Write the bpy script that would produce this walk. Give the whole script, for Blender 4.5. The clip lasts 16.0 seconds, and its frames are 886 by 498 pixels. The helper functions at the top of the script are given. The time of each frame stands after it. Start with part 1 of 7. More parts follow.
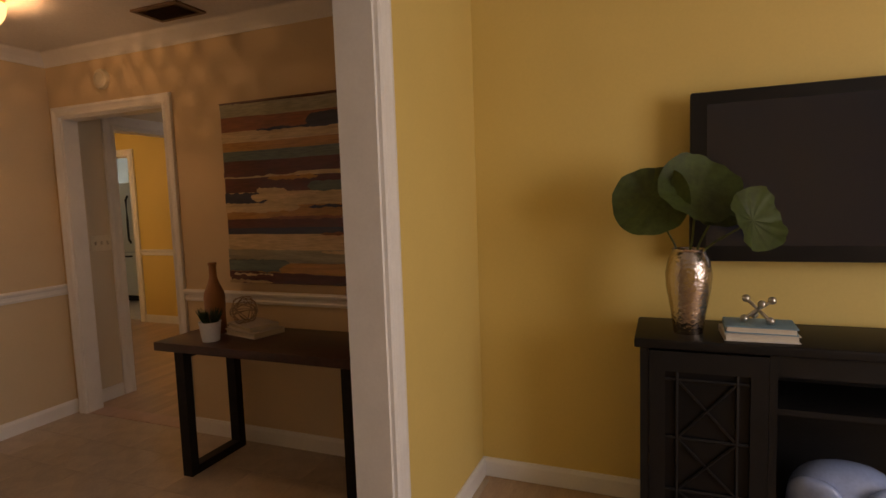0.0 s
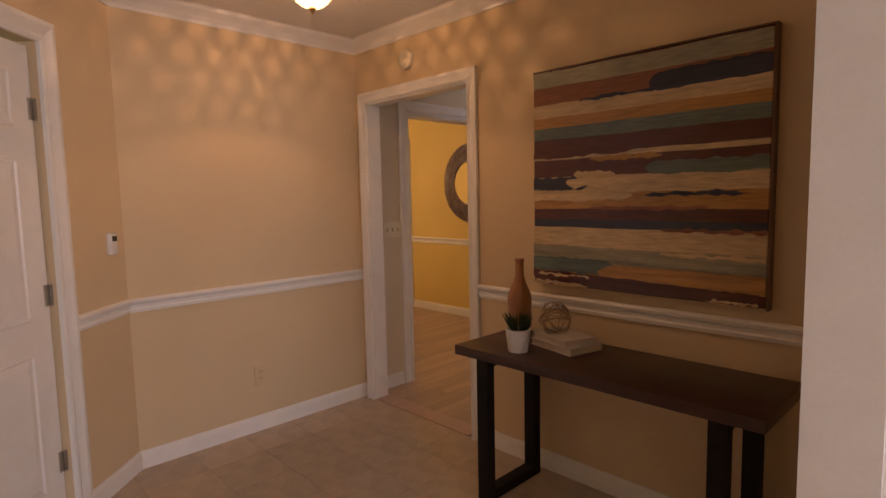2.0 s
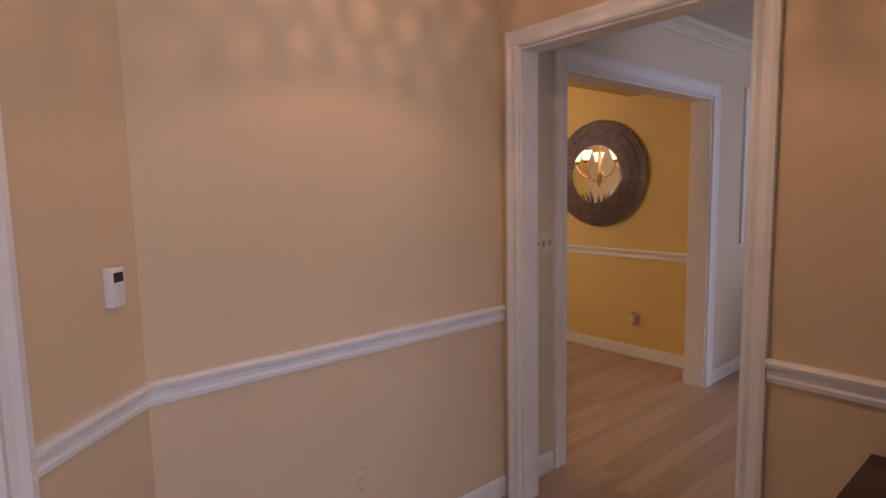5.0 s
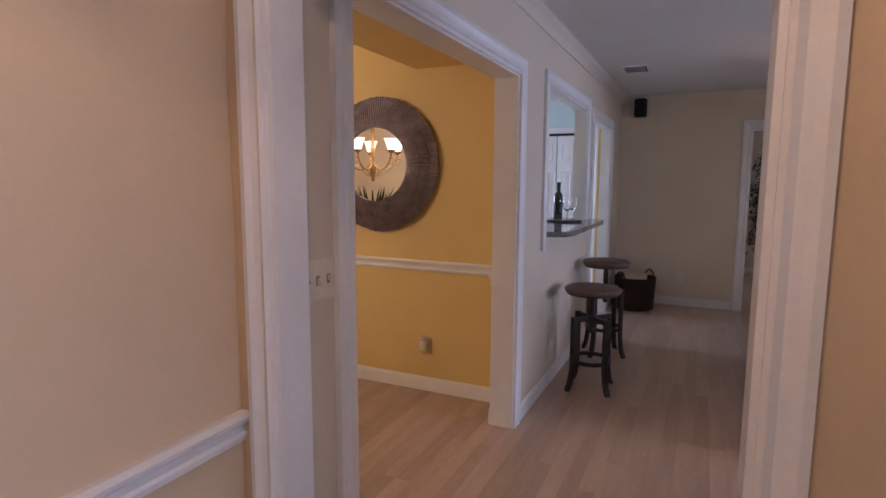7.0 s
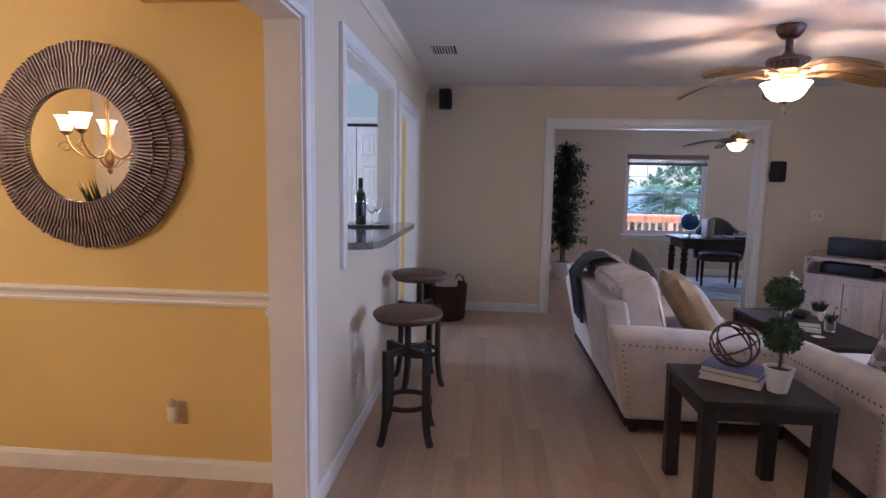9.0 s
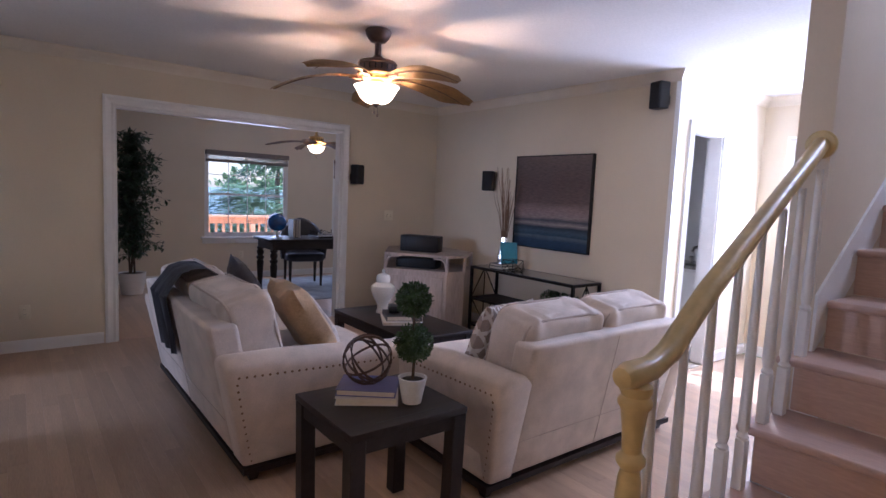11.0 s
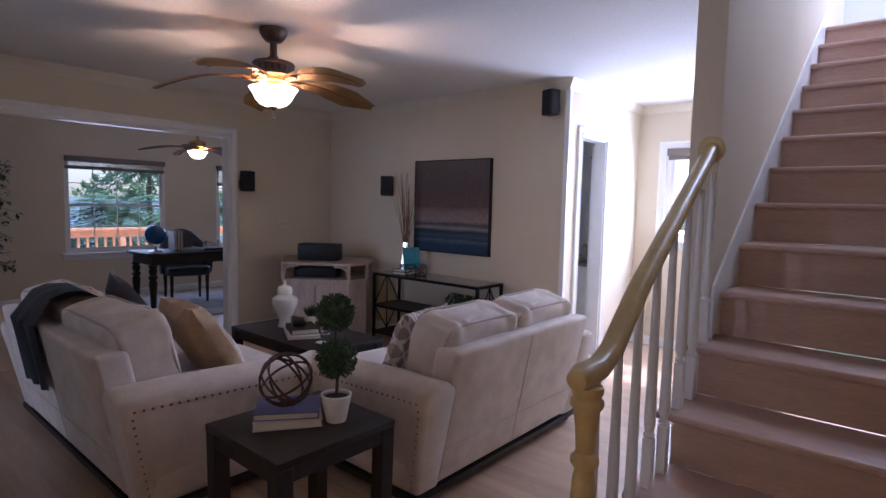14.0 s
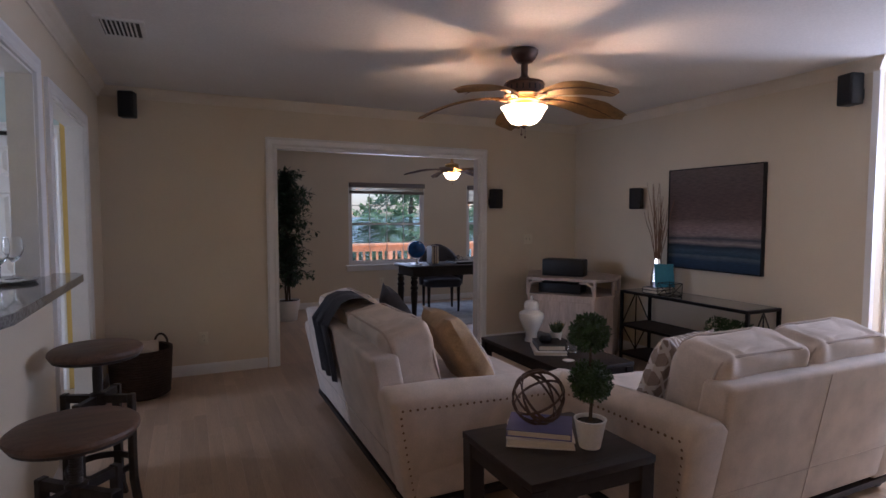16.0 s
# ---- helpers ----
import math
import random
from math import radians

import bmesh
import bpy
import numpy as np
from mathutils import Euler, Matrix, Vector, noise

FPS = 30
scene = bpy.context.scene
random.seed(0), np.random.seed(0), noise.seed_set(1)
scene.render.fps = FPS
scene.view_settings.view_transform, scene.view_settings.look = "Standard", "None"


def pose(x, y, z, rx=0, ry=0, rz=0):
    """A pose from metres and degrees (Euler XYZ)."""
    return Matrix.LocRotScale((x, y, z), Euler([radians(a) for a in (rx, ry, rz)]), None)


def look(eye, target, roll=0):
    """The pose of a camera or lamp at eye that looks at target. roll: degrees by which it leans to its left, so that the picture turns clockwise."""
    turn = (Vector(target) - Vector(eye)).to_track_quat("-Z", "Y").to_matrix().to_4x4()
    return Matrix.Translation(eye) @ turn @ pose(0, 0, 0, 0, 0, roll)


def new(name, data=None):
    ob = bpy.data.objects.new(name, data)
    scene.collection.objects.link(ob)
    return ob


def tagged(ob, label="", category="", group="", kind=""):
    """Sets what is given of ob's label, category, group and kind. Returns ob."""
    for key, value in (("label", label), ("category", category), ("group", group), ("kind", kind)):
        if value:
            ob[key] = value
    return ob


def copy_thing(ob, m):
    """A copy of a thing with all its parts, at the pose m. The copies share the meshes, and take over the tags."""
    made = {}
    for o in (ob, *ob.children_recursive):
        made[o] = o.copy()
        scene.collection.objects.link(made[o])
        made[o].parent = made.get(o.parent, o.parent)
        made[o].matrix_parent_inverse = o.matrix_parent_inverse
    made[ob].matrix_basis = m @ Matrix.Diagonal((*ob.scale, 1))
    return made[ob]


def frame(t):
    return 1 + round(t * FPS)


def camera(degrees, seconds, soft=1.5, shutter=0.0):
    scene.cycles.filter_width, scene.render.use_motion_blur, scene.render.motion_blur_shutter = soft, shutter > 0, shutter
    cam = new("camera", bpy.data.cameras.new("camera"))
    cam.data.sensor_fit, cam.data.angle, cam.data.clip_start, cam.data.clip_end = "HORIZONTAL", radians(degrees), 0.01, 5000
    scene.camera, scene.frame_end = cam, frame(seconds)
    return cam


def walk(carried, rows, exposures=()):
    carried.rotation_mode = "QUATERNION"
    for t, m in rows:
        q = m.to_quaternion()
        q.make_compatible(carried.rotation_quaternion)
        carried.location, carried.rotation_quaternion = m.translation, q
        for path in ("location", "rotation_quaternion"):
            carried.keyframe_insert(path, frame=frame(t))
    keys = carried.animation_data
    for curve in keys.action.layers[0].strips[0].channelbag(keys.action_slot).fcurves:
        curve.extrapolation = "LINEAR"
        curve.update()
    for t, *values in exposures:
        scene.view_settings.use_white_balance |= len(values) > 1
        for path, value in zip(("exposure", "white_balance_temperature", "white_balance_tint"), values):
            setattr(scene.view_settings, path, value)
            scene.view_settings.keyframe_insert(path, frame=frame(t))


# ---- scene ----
cam = camera(77.7, 16.0)
START = [
    (0.0, -0.030, -0.087, 1.405, 84.75, 1.94, 21.90),
    (0.5, -0.154, -0.031, 1.393, 84.99, 1.55, 29.00),
    (1.0, -0.381, 0.018, 1.413, 84.81, 1.23, 34.11),
    (1.5, -0.562, 0.061, 1.404, 84.89, 1.07, 39.11),
    (2.0, -0.741, 0.165, 1.392, 84.63, 1.19, 45.52),
    (2.5, -0.954, 0.280, 1.417, 84.59, 1.26, 53.83),
    (3.0, -1.197, 0.301, 1.406, 84.45, 1.17, 56.72),
]
PATH = [
    (5.5, (-2.352, 0.836, 1.434), (-3.793, 2.206, 1.217), -1.1),
    (6, (-2.534, 1.092, 1.422), (-3.878, 2.557, 1.201), -1.0),
    (6.5, (-2.729, 1.309, 1.419), (-3.9, 2.913, 1.186), -0.5),
    (7, (-2.915, 1.512, 1.435), (-3.764, 3.307, 1.191), 0.3),
    (7.5, (-3.023, 1.747, 1.413), (-3.626, 3.638, 1.169), 0.7),
    (8, (-3.091, 1.979, 1.422), (-3.575, 3.904, 1.179), 0.7),
    (10.5, (-3.168, 2.915, 1.399), (-2.343, 4.724, 1.187), 2.3),
    (11, (-3.156, 3.02, 1.394), (-1.932, 4.59, 1.202), 2.6),
    (11.5, (-3.13, 3.087, 1.381), (-1.687, 4.46, 1.2), 2.7),
    (12, (-3.125, 3.112, 1.383), (-1.59, 4.381, 1.205), 2.5),
    (12.5, (-3.134, 3.123, 1.378), (-1.573, 4.36, 1.2), 2.2),
    (13, (-3.155, 3.132, 1.383), (-1.596, 4.372, 1.204), 2.0),
    (13.5, (-3.176, 3.137, 1.391), (-1.631, 4.394, 1.216), 1.7),
    (14, (-3.216, 3.148, 1.397), (-1.7, 4.442, 1.235), 1.4),
    (14.5, (-3.256, 3.149, 1.399), (-1.797, 4.509, 1.255), 1.2),
    (15, (-3.277, 3.161, 1.397), (-1.926, 4.63, 1.267), 0.9),
    (15.5, (-3.254, 3.202, 1.391), (-2.125, 4.849, 1.269), 0.5),
    (16, (-3.223, 3.228, 1.399), (-2.383, 5.039, 1.279), 0.1),
]
EXPOSURES = [
    (0.0, -0.40, 8900, 29), (1.0, -0.03, 8700, 31), (2.0, 0.42, 7700, 35), (3.0, 0.64, 6700, 37), (5.5, 0.54, 5700, 32), (7.0, 0.82, 5250, 31),
    (8.0, 1.10, 4980, 28), (10.5, 1.26, 5150, 29), (11.3, 0.90, 5150, 30), (12.5, 0.58, 5130, 30), (14.5, 0.50, 5130, 29), (15.5, 0.26, 5180, 28), (16.0, 0.38, 5500, 28),
]
walk(cam, [(t, pose(x, y, z, rx, ry, rz)) for t, x, y, z, rx, ry, rz in START]
     + [(t, look(eye, target, roll)) for t, eye, target, roll in PATH], EXPOSURES)

# ---- world and light ----
world = bpy.data.worlds.new("world")
scene.world = world
world.use_nodes = True
wn = world.node_tree.nodes
sky = wn.new("ShaderNodeTexSky")
sky.sky_type = "NISHITA"
sky.sun_disc = False
sky.sun_elevation, sky.sun_rotation = radians(48), radians(100)
world.node_tree.links.new(sky.outputs[0], wn["Background"].inputs[0])
wn["Background"].inputs[1].default_value = 0.15


def lamp(name, kind, energy, colour, m, size=0.1, size_y=None, angle=None):
    d = bpy.data.lights.new(name, kind)
    d.energy, d.color = energy, colour
    if kind == "AREA":
        d.size = size
        if size_y:
            d.shape, d.size_y = "RECTANGLE", size_y
    elif kind == "SUN":
        d.angle = angle
    else:
        d.shadow_soft_size = size
    ob = new(name, d)
    ob.matrix_world = m
    return ob


DAY = (0.80, 0.90, 1.0)
WARM = (1.0, 0.66, 0.36)
lamp("sun", "SUN", 5.0, (1.0, 0.95, 0.88), look((8, 2.6, 9), (1.5, 4.6, 0)), angle=radians(0.5))
lamp("sunroom_window_light", "AREA", 7.0, DAY, look((-0.36, 11.49, 1.25), (-0.36, 9, 1.25)), 1.2, 1.1)
lamp("sunroom_window_light", "AREA", 7.0, DAY, look((1.7, 11.49, 1.25), (1.7, 9, 1.25)), 1.2, 1.1)
lamp("hall_window_light", "AREA", 46.1, DAY, look((2.42, 4.56, 1.55), (0, 4.55, 1.2)), 0.9, 0.85)
lamp("kitchen_window_light", "AREA", 44.8, DAY, look((-8.2, 7.2, 1.6), (-4.5, 6.6, 1.1)), 1.2, 1.0)
# Added daylight fill for the den, from an assumed window that is never seen.
lamp("den_unseen_fill_light", "AREA", 57.6, DAY, look((2.9, 0.2, 1.5), (0, 0.6, 1.2)), 1.6, 1.3)
lamp("upstairs_window_light", "AREA", 43.5, DAY, look((1.5, 2.60, 4.0), (1.4, 3.7, 3.2)), 1.2, 1.2)
lamp("foyer_bulb", "POINT", 9.0, (1.0, 0.61, 0.31), pose(-3.05, 1.605, 2.345), 0.004)
lamp("fan_bulb", "POINT", 42, (1.0, 0.64, 0.33), pose(-1.28, 6.205, 2.035), 0.03)
lamp("sunroom_bulb", "POINT", 5.8, WARM, pose(0.05, 10.0, 1.94), 0.04)
for k in range(5):
    lamp("chandelier_bulb", "POINT", 4.8, (1.0, 0.76, 0.46), pose(-6.14 + 0.29 * math.cos(2 * math.pi * k / 5 + 0.3), 2.85 + 0.29 * math.sin(2 * math.pi * k / 5 + 0.3), 1.80), 0.015)


# ---- materials ----
def material(name, colour, rough=0.6, metal=0.0, var=0.10, scale=5.0, fine=0.05, fscale=90.0, bump=0.0, bscale=150.0, sheen=0.0, stretch=(1, 1, 1), coat=0.0):
    """A surface with slow colour drift, fine grain and relief."""
    m = bpy.data.materials.new(name)
    m.use_nodes = True
    nt = m.node_tree
    n, l = nt.nodes, nt.links
    b = n["Principled BSDF"]
    b.inputs["Roughness"].default_value, b.inputs["Metallic"].default_value = rough, metal
    b.inputs["Sheen Weight"].default_value = sheen
    b.inputs["Coat Weight"].default_value = coat
    tc = n.new("ShaderNodeTexCoord")
    mp = n.new("ShaderNodeMapping")
    mp.inputs["Scale"].default_value = stretch
    l.new(tc.outputs["Object"], mp.inputs[0])
    prev = None
    base = n.new("ShaderNodeRGB")
    base.outputs[0].default_value = (*colour, 1)
    prev = base.outputs[0]
    for amount, s in ((var, scale), (fine, fscale)):
        if amount <= 0:
            continue
        tx = n.new("ShaderNodeTexNoise")
        tx.inputs["Scale"].default_value, tx.inputs["Detail"].default_value = s, 4
        l.new(mp.outputs[0], tx.inputs["Vector"])
        mr = n.new("ShaderNodeMapRange")
        mr.inputs["From Min"].default_value, mr.inputs["From Max"].default_value = 0.3, 0.7
        mr.inputs["To Min"].default_value, mr.inputs["To Max"].default_value = 1 - amount, 1 + amount
        l.new(tx.outputs[0], mr.inputs[0])
        mx = n.new("ShaderNodeVectorMath")
        mx.operation = "SCALE"
        l.new(prev, mx.inputs[0])
        l.new(mr.outputs[0], mx.inputs["Scale"])
        prev = mx.outputs[0]
    l.new(prev, b.inputs["Base Color"])
    if bump > 0:
        tx = n.new("ShaderNodeTexNoise")
        tx.inputs["Scale"].default_value, tx.inputs["Detail"].default_value = bscale, 3
        l.new(mp.outputs[0], tx.inputs["Vector"])
        bp = n.new("ShaderNodeBump")
        bp.inputs["Strength"].default_value, bp.inputs["Distance"].default_value = bump, 0.004
        l.new(tx.outputs[0], bp.inputs["Height"])
        l.new(bp.outputs[0], b.inputs["Normal"])
    return m


def translucent(mat, share):
    """Lets part of the light through thin leaves."""
    n, l = mat.node_tree.nodes, mat.node_tree.links
    b, out = n["Principled BSDF"], n["Material Output"]
    tr, mx = n.new("ShaderNodeBsdfTranslucent"), n.new("ShaderNodeMixShader")
    l.new(b.inputs["Base Color"].links[0].from_socket, tr.inputs[0])
    mx.inputs[0].default_value = share
    l.new(b.outputs[0], mx.inputs[1])
    l.new(tr.outputs[0], mx.inputs[2])
    l.new(mx.outputs[0], out.inputs[0])
    return mat


def glow(name, colour, strength):
    m = bpy.data.materials.new(name)
    m.use_nodes = True
    b = m.node_tree.nodes["Principled BSDF"]
    b.inputs["Base Color"].default_value = (*colour, 1)
    b.inputs["Emission Color"].default_value = (*colour, 1)
    b.inputs["Emission Strength"].default_value = strength
    return m


def glass(name, colour=(1, 1, 1), rough=0.0):
    m = bpy.data.materials.new(name)
    m.use_nodes = True
    b = m.node_tree.nodes["Principled BSDF"]
    b.inputs["Base Color"].default_value = (*colour, 1)
    b.inputs["Transmission Weight"].default_value = 1
    b.inputs["Roughness"].default_value = rough
    b.inputs["IOR"].default_value = 1.45
    return m


CREAM = material("cream_wall_paint", (0.68, 0.59, 0.45), 0.75, var=0.03, scale=2, fine=0.015, bump=0.12, bscale=260)
TAN = material("tan_wall_paint", (0.66, 0.51, 0.325), 0.7, var=0.03, scale=2, fine=0.015, bump=0.12, bscale=260)
YELLOW = material("yellow_wall_paint", (0.74, 0.55, 0.19), 0.6, var=0.03, scale=2, fine=0.015, bump=0.12, bscale=260)
GREYW = material("pale_grey_wall_paint", (0.66, 0.66, 0.66), 0.7, var=0.03, scale=2, fine=0.015, bump=0.12, bscale=260)
KITCHW = material("pale_aqua_wall_paint", (0.56, 0.67, 0.65), 0.7, var=0.03, scale=2, fine=0.015, bump=0.12, bscale=260)
CEIL = material("white_ceiling_paint", (0.78, 0.77, 0.76), 0.85, var=0.02, scale=2, bump=0.2, bscale=180)
TRIM = material("white_gloss_trim_paint", (0.80, 0.79, 0.77), 0.35, var=0.03, scale=8, fine=0.02)
DOORW = material("white_door_paint", (0.80, 0.79, 0.77), 0.28, var=0.03, scale=8, fine=0.02)
GROUT = material("beige_grout", (0.45, 0.365, 0.28), 0.9, bump=0.2)
TILE = material("beige_ceramic_tile", (0.50, 0.42, 0.33), 0.32, var=0.14, scale=9, fine=0.06, fscale=60, bump=0.05, bscale=40)
OAK = material("pickled_oak_floor", (0.455, 0.315, 0.21), 0.33, var=0.10, scale=3, fine=0.10, fscale=26, bump=0.06, bscale=60, stretch=(8, 1, 1))
STAIRW = material("pickled_oak_tread", (0.52, 0.36, 0.29), 0.4, var=0.08, scale=3, fine=0.08, fscale=26, bump=0.05, bscale=60, stretch=(6, 1, 6))
RAILW = material("yellowed_varnished_rail", (0.56, 0.43, 0.18), 0.38, var=0.12, scale=7, fine=0.08, fscale=40, coat=0.15)
ESP = material("espresso_stained_wood", (0.022, 0.016, 0.014), 0.48, var=0.25, scale=6, fine=0.2, fscale=40, stretch=(1, 6, 1))
DKTOP = material("dark_walnut_top", (0.050, 0.020, 0.016), 0.35, var=0.3, scale=5, fine=0.25, fscale=40, stretch=(1, 8, 1))
IRON = material("black_iron", (0.018, 0.016, 0.015), 0.5, 0.6, var=0.2, scale=20)
UPH = material("cream_velvet_upholstery", (0.57, 0.48, 0.405), 0.85, var=0.13, scale=9, fine=0.07, fscale=160, bump=0.3, bscale=420, sheen=0.35)
BLACKP = material("black_plastic", (0.012, 0.012, 0.013), 0.45, var=0.05)

for m in (ESP, BLACKP, IRON):
    m.node_tree.nodes["Principled BSDF"].inputs["Specular IOR Level"].default_value = 0.28


# ---- mesh helpers ----
def box(bm, x0, x1, y0, y1, z0, z1):
    return bmesh.ops.create_cube(bm, size=1, matrix=Matrix.Translation(((x0 + x1) / 2, (y0 + y1) / 2, (z0 + z1) / 2)) @ Matrix.Diagonal((x1 - x0, y1 - y0, z1 - z0, 1)))["verts"]


def mbox(bm, m, sx, sy, sz):
    """A box of that size centred on the pose m."""
    return bmesh.ops.create_cube(bm, size=1, matrix=m @ Matrix.Diagonal((sx, sy, sz, 1)))["verts"]


def soften(bm, r, seg=2):
    bmesh.ops.bevel(bm, geom=[e for e in bm.edges if e.calc_face_angle(0) > 0.5], offset=r, segments=seg, profile=0.5, affect="EDGES", clamp_overlap=True)
    return bm


def lathe(bm, profile, segs=24, m=None, caps=True):
    """Turns (radius, height) pairs about z."""
    rings = []
    for r, z in profile:
        rings.append([bm.verts.new(((m or Matrix()) @ Vector((r * math.cos(2 * math.pi * k / segs), r * math.sin(2 * math.pi * k / segs), z)))) for k in range(segs)])
    for a, b in zip(rings, rings[1:]):
        for k in range(segs):
            bm.faces.new((a[k], a[(k + 1) % segs], b[(k + 1) % segs], b[k]))
    if caps:
        bm.faces.new(rings[0][::-1])
        bm.faces.new(rings[-1])


def tube(bm, pts, r, segs=8, closed=False, flat=1.0):
    """A round bar along points; r may be a list."""
    pts = [Vector(p) for p in pts]
    n = len(pts)
    rings = []
    up = Vector((0, 0, 1))
    for i, p in enumerate(pts):
        a = pts[(i - 1) % n] if closed or i else p
        b = pts[(i + 1) % n] if closed or i < n - 1 else p
        d = (b - a).normalized()
        u = d.cross(up)
        if u.length < 0.05:
            u = d.cross(Vector((0, 1, 0)))
        u.normalize()
        v = u.cross(d)
        rr = r[i] if isinstance(r, (list, tuple)) else r
        rings.append([bm.verts.new(p + rr * (math.cos(2 * math.pi * k / segs) * u + flat * math.sin(2 * math.pi * k / segs) * v)) for k in range(segs)])
    pairs = list(zip(rings, rings[1:])) + ([(rings[-1], rings[0])] if closed else [])
    for a, b in pairs:
        for k in range(segs):
            bm.faces.new((a[k], a[(k + 1) % segs], b[(k + 1) % segs], b[k]))
    if not closed:
        bm.faces.new(rings[0][::-1])
        bm.faces.new(rings[-1])


def prism(bm, outline, z0, z1):
    lo = [bm.verts.new((x, y, z0)) for x, y in outline]
    hi = [bm.verts.new((x, y, z1)) for x, y in outline]
    k = len(outline)
    for i in range(k):
        bm.faces.new((lo[i], lo[(i + 1) % k], hi[(i + 1) % k], hi[i]))
    bm.faces.new(lo[::-1])
    bm.faces.new(hi)


def sweep(bm, profile, path, closed=False):
    """Runs a profile of (out, up) pairs along floor points; out is to the left of the path."""
    pts = [Vector(p) for p in path]
    rings = []
    n = len(pts)
    for i, p in enumerate(pts):
        a = (p - pts[i - 1]).normalized() if (i or closed) else None
        b = (pts[(i + 1) % n] - p).normalized() if (i < n - 1 or closed) else None
        d0, d1 = a or b, b or a
        n0, n1 = Vector((-d0.y, d0.x, 0)), Vector((-d1.y, d1.x, 0))
        mv = (n0 + n1).normalized()
        mv /= max(0.3, mv.dot(n0))
        rings.append([bm.verts.new(p + mv * o + Vector((0, 0, u))) for o, u in profile])
    m = len(profile)
    pairs = list(zip(rings, rings[1:])) + ([(rings[-1], rings[0])] if closed else [])
    for a, b in pairs:
        for k in range(m):
            bm.faces.new((a[k], a[(k + 1) % m], b[(k + 1) % m], b[k]))
    if not closed:
        bm.faces.new(rings[0][::-1])
        bm.faces.new(rings[-1])


def part(name, bm, mat, parent=None, label="", smooth=False):
    bmesh.ops.recalc_face_normals(bm, faces=bm.faces)
    me = bpy.data.meshes.new(name)
    bm.to_mesh(me)
    bm.free()
    me.materials.append(mat)
    if smooth:
        me.shade_smooth()
        me.set_sharp_from_angle(angle=radians(40))
    ob = new(name, me)
    if parent:
        ob.parent = parent
    if label:
        ob["label"] = label
    return ob


def thing(name, m, label, category, group=""):
    ob = new(name)
    ob.empty_display_size = 0.1
    ob.matrix_basis = m
    return tagged(ob, label, category, group)


def structure(name, bm, mat, label, category, smooth=False):
    return tagged(part(name, bm, mat, smooth=smooth), label, category, kind="structure")


def new_bm():
    return bmesh.new()


# ---- structure ----
XW, YN, XE, ZC = -3.86, 8.46, 0.92, 2.44
YF, YS, YH, XF = 2.42, 3.73, 5.36, 2.45   # foyer wall, stair wall, hall wall, far hall wall
T = 0.10
XPF, XPM, XPD, YD, YO = -1.02, -0.95, -0.883, 2.47, 1.497   # partition between foyer and den, den wall, edge of its opening


def boxes(name, mat, label, rows, category="wall"):
    bm = new_bm()
    for r in rows:
        box(bm, *r)
    return structure(name, bm, mat, label, category)


YA, HY0, HY1 = 4.47, 5.06, 6.38   # far edge of the dining opening, edges of the serving hatch
# west wall, with the openings to the dining room, the serving hatch and the kitchen door
boxes("wall_west", CREAM, "cream painted wall with openings to dining room and kitchen", [
    (XW - T, XW, YF + T, 2.87, 0, ZC), (XW - T, XW, 2.87, YA, 2.01, ZC), (XW - T, XW, YA, HY0, 0, ZC),
    (XW - T, XW, HY0, HY1, 0, 1.072), (XW - T, XW, HY0, HY1, 2.06, ZC), (XW - T, XW, HY1, 6.68, 0, ZC),
    (XW - T, XW, 6.68, 7.72, 2.01, ZC), (XW - T, XW, 7.72, YN + T, 0, ZC)])
boxes("wall_foyer_west", TAN, "tan painted foyer wall with white chair rail", [(XW - T, XW, 0.95, YF + T, 0, ZC)])
boxes("wall_north", CREAM, "cream painted wall with wide cased opening to sunroom", [
    (XW, -2.48, YN, YN + T, 0, ZC), (-2.48, -0.37, YN, YN + T, 2.02, ZC), (-0.37, XE + T, YN, YN + T, 0, ZC)])
boxes("wall_east", CREAM, "cream painted wall behind the console table", [(XE, XE + T, YH + T, YN, 0, ZC)])
boxes("wall_hall", CREAM, "cream painted hall wall with bathroom door opening", [
    (XE, 1.17, YH, YH + T, 0, ZC), (1.17, 1.66, YH, YH + T, 2.01, ZC), (1.66, XF, YH, YH + T, 0, ZC)])
boxes("wall_hall_end", CREAM, "pale hall end wall with a bright window", [
    (XF, XF + T, 5.06, YH + T, 0, ZC), (XF, XF + T, 4.06, 5.06, 0, 1.10), (XF, XF + T, 4.06, 5.06, 1.99, ZC), (XF, XF + T, YS, 4.06, 0, ZC)])
boxes("wall_stair", CREAM, "white wall beside the staircase", [(-0.92, XF + T, YS, YS + 0.11, 0, 5.0)])
# foyer wall: door opening, then wall behind painting, then behind the television
boxes("wall_foyer_north", TAN, "tan painted foyer wall with cased opening", [
    (XW, -3.75, YF, YF + T / 2, 0, ZC), (-3.75, -2.825, YF, YF + T / 2, 2.02, ZC), (-2.825, XPM, YF, YF + T / 2, 0, ZC)])
boxes("wall_living_south", CREAM, "cream painted wall behind the stairs", [
    (XW, -3.75, YF + T / 2, YF + T, 0, ZC), (-3.75, -2.825, YF + T / 2, YF + T, 2.02, ZC), (-2.825, XPM, YF + T / 2, YF + T, 0, 3.3), (XPM, XF + 0.3, YD + 0.025, YF + T, 0, 3.3), (-1.06, 0.8, YF + T / 2, YF + T, 3.3, 5.0), (0.8, 2.2, YF + T / 2, YF + T, 4.7, 5.0), (2.2, XF + 0.3, YF + T / 2, YF + T, 3.3, 5.0)])
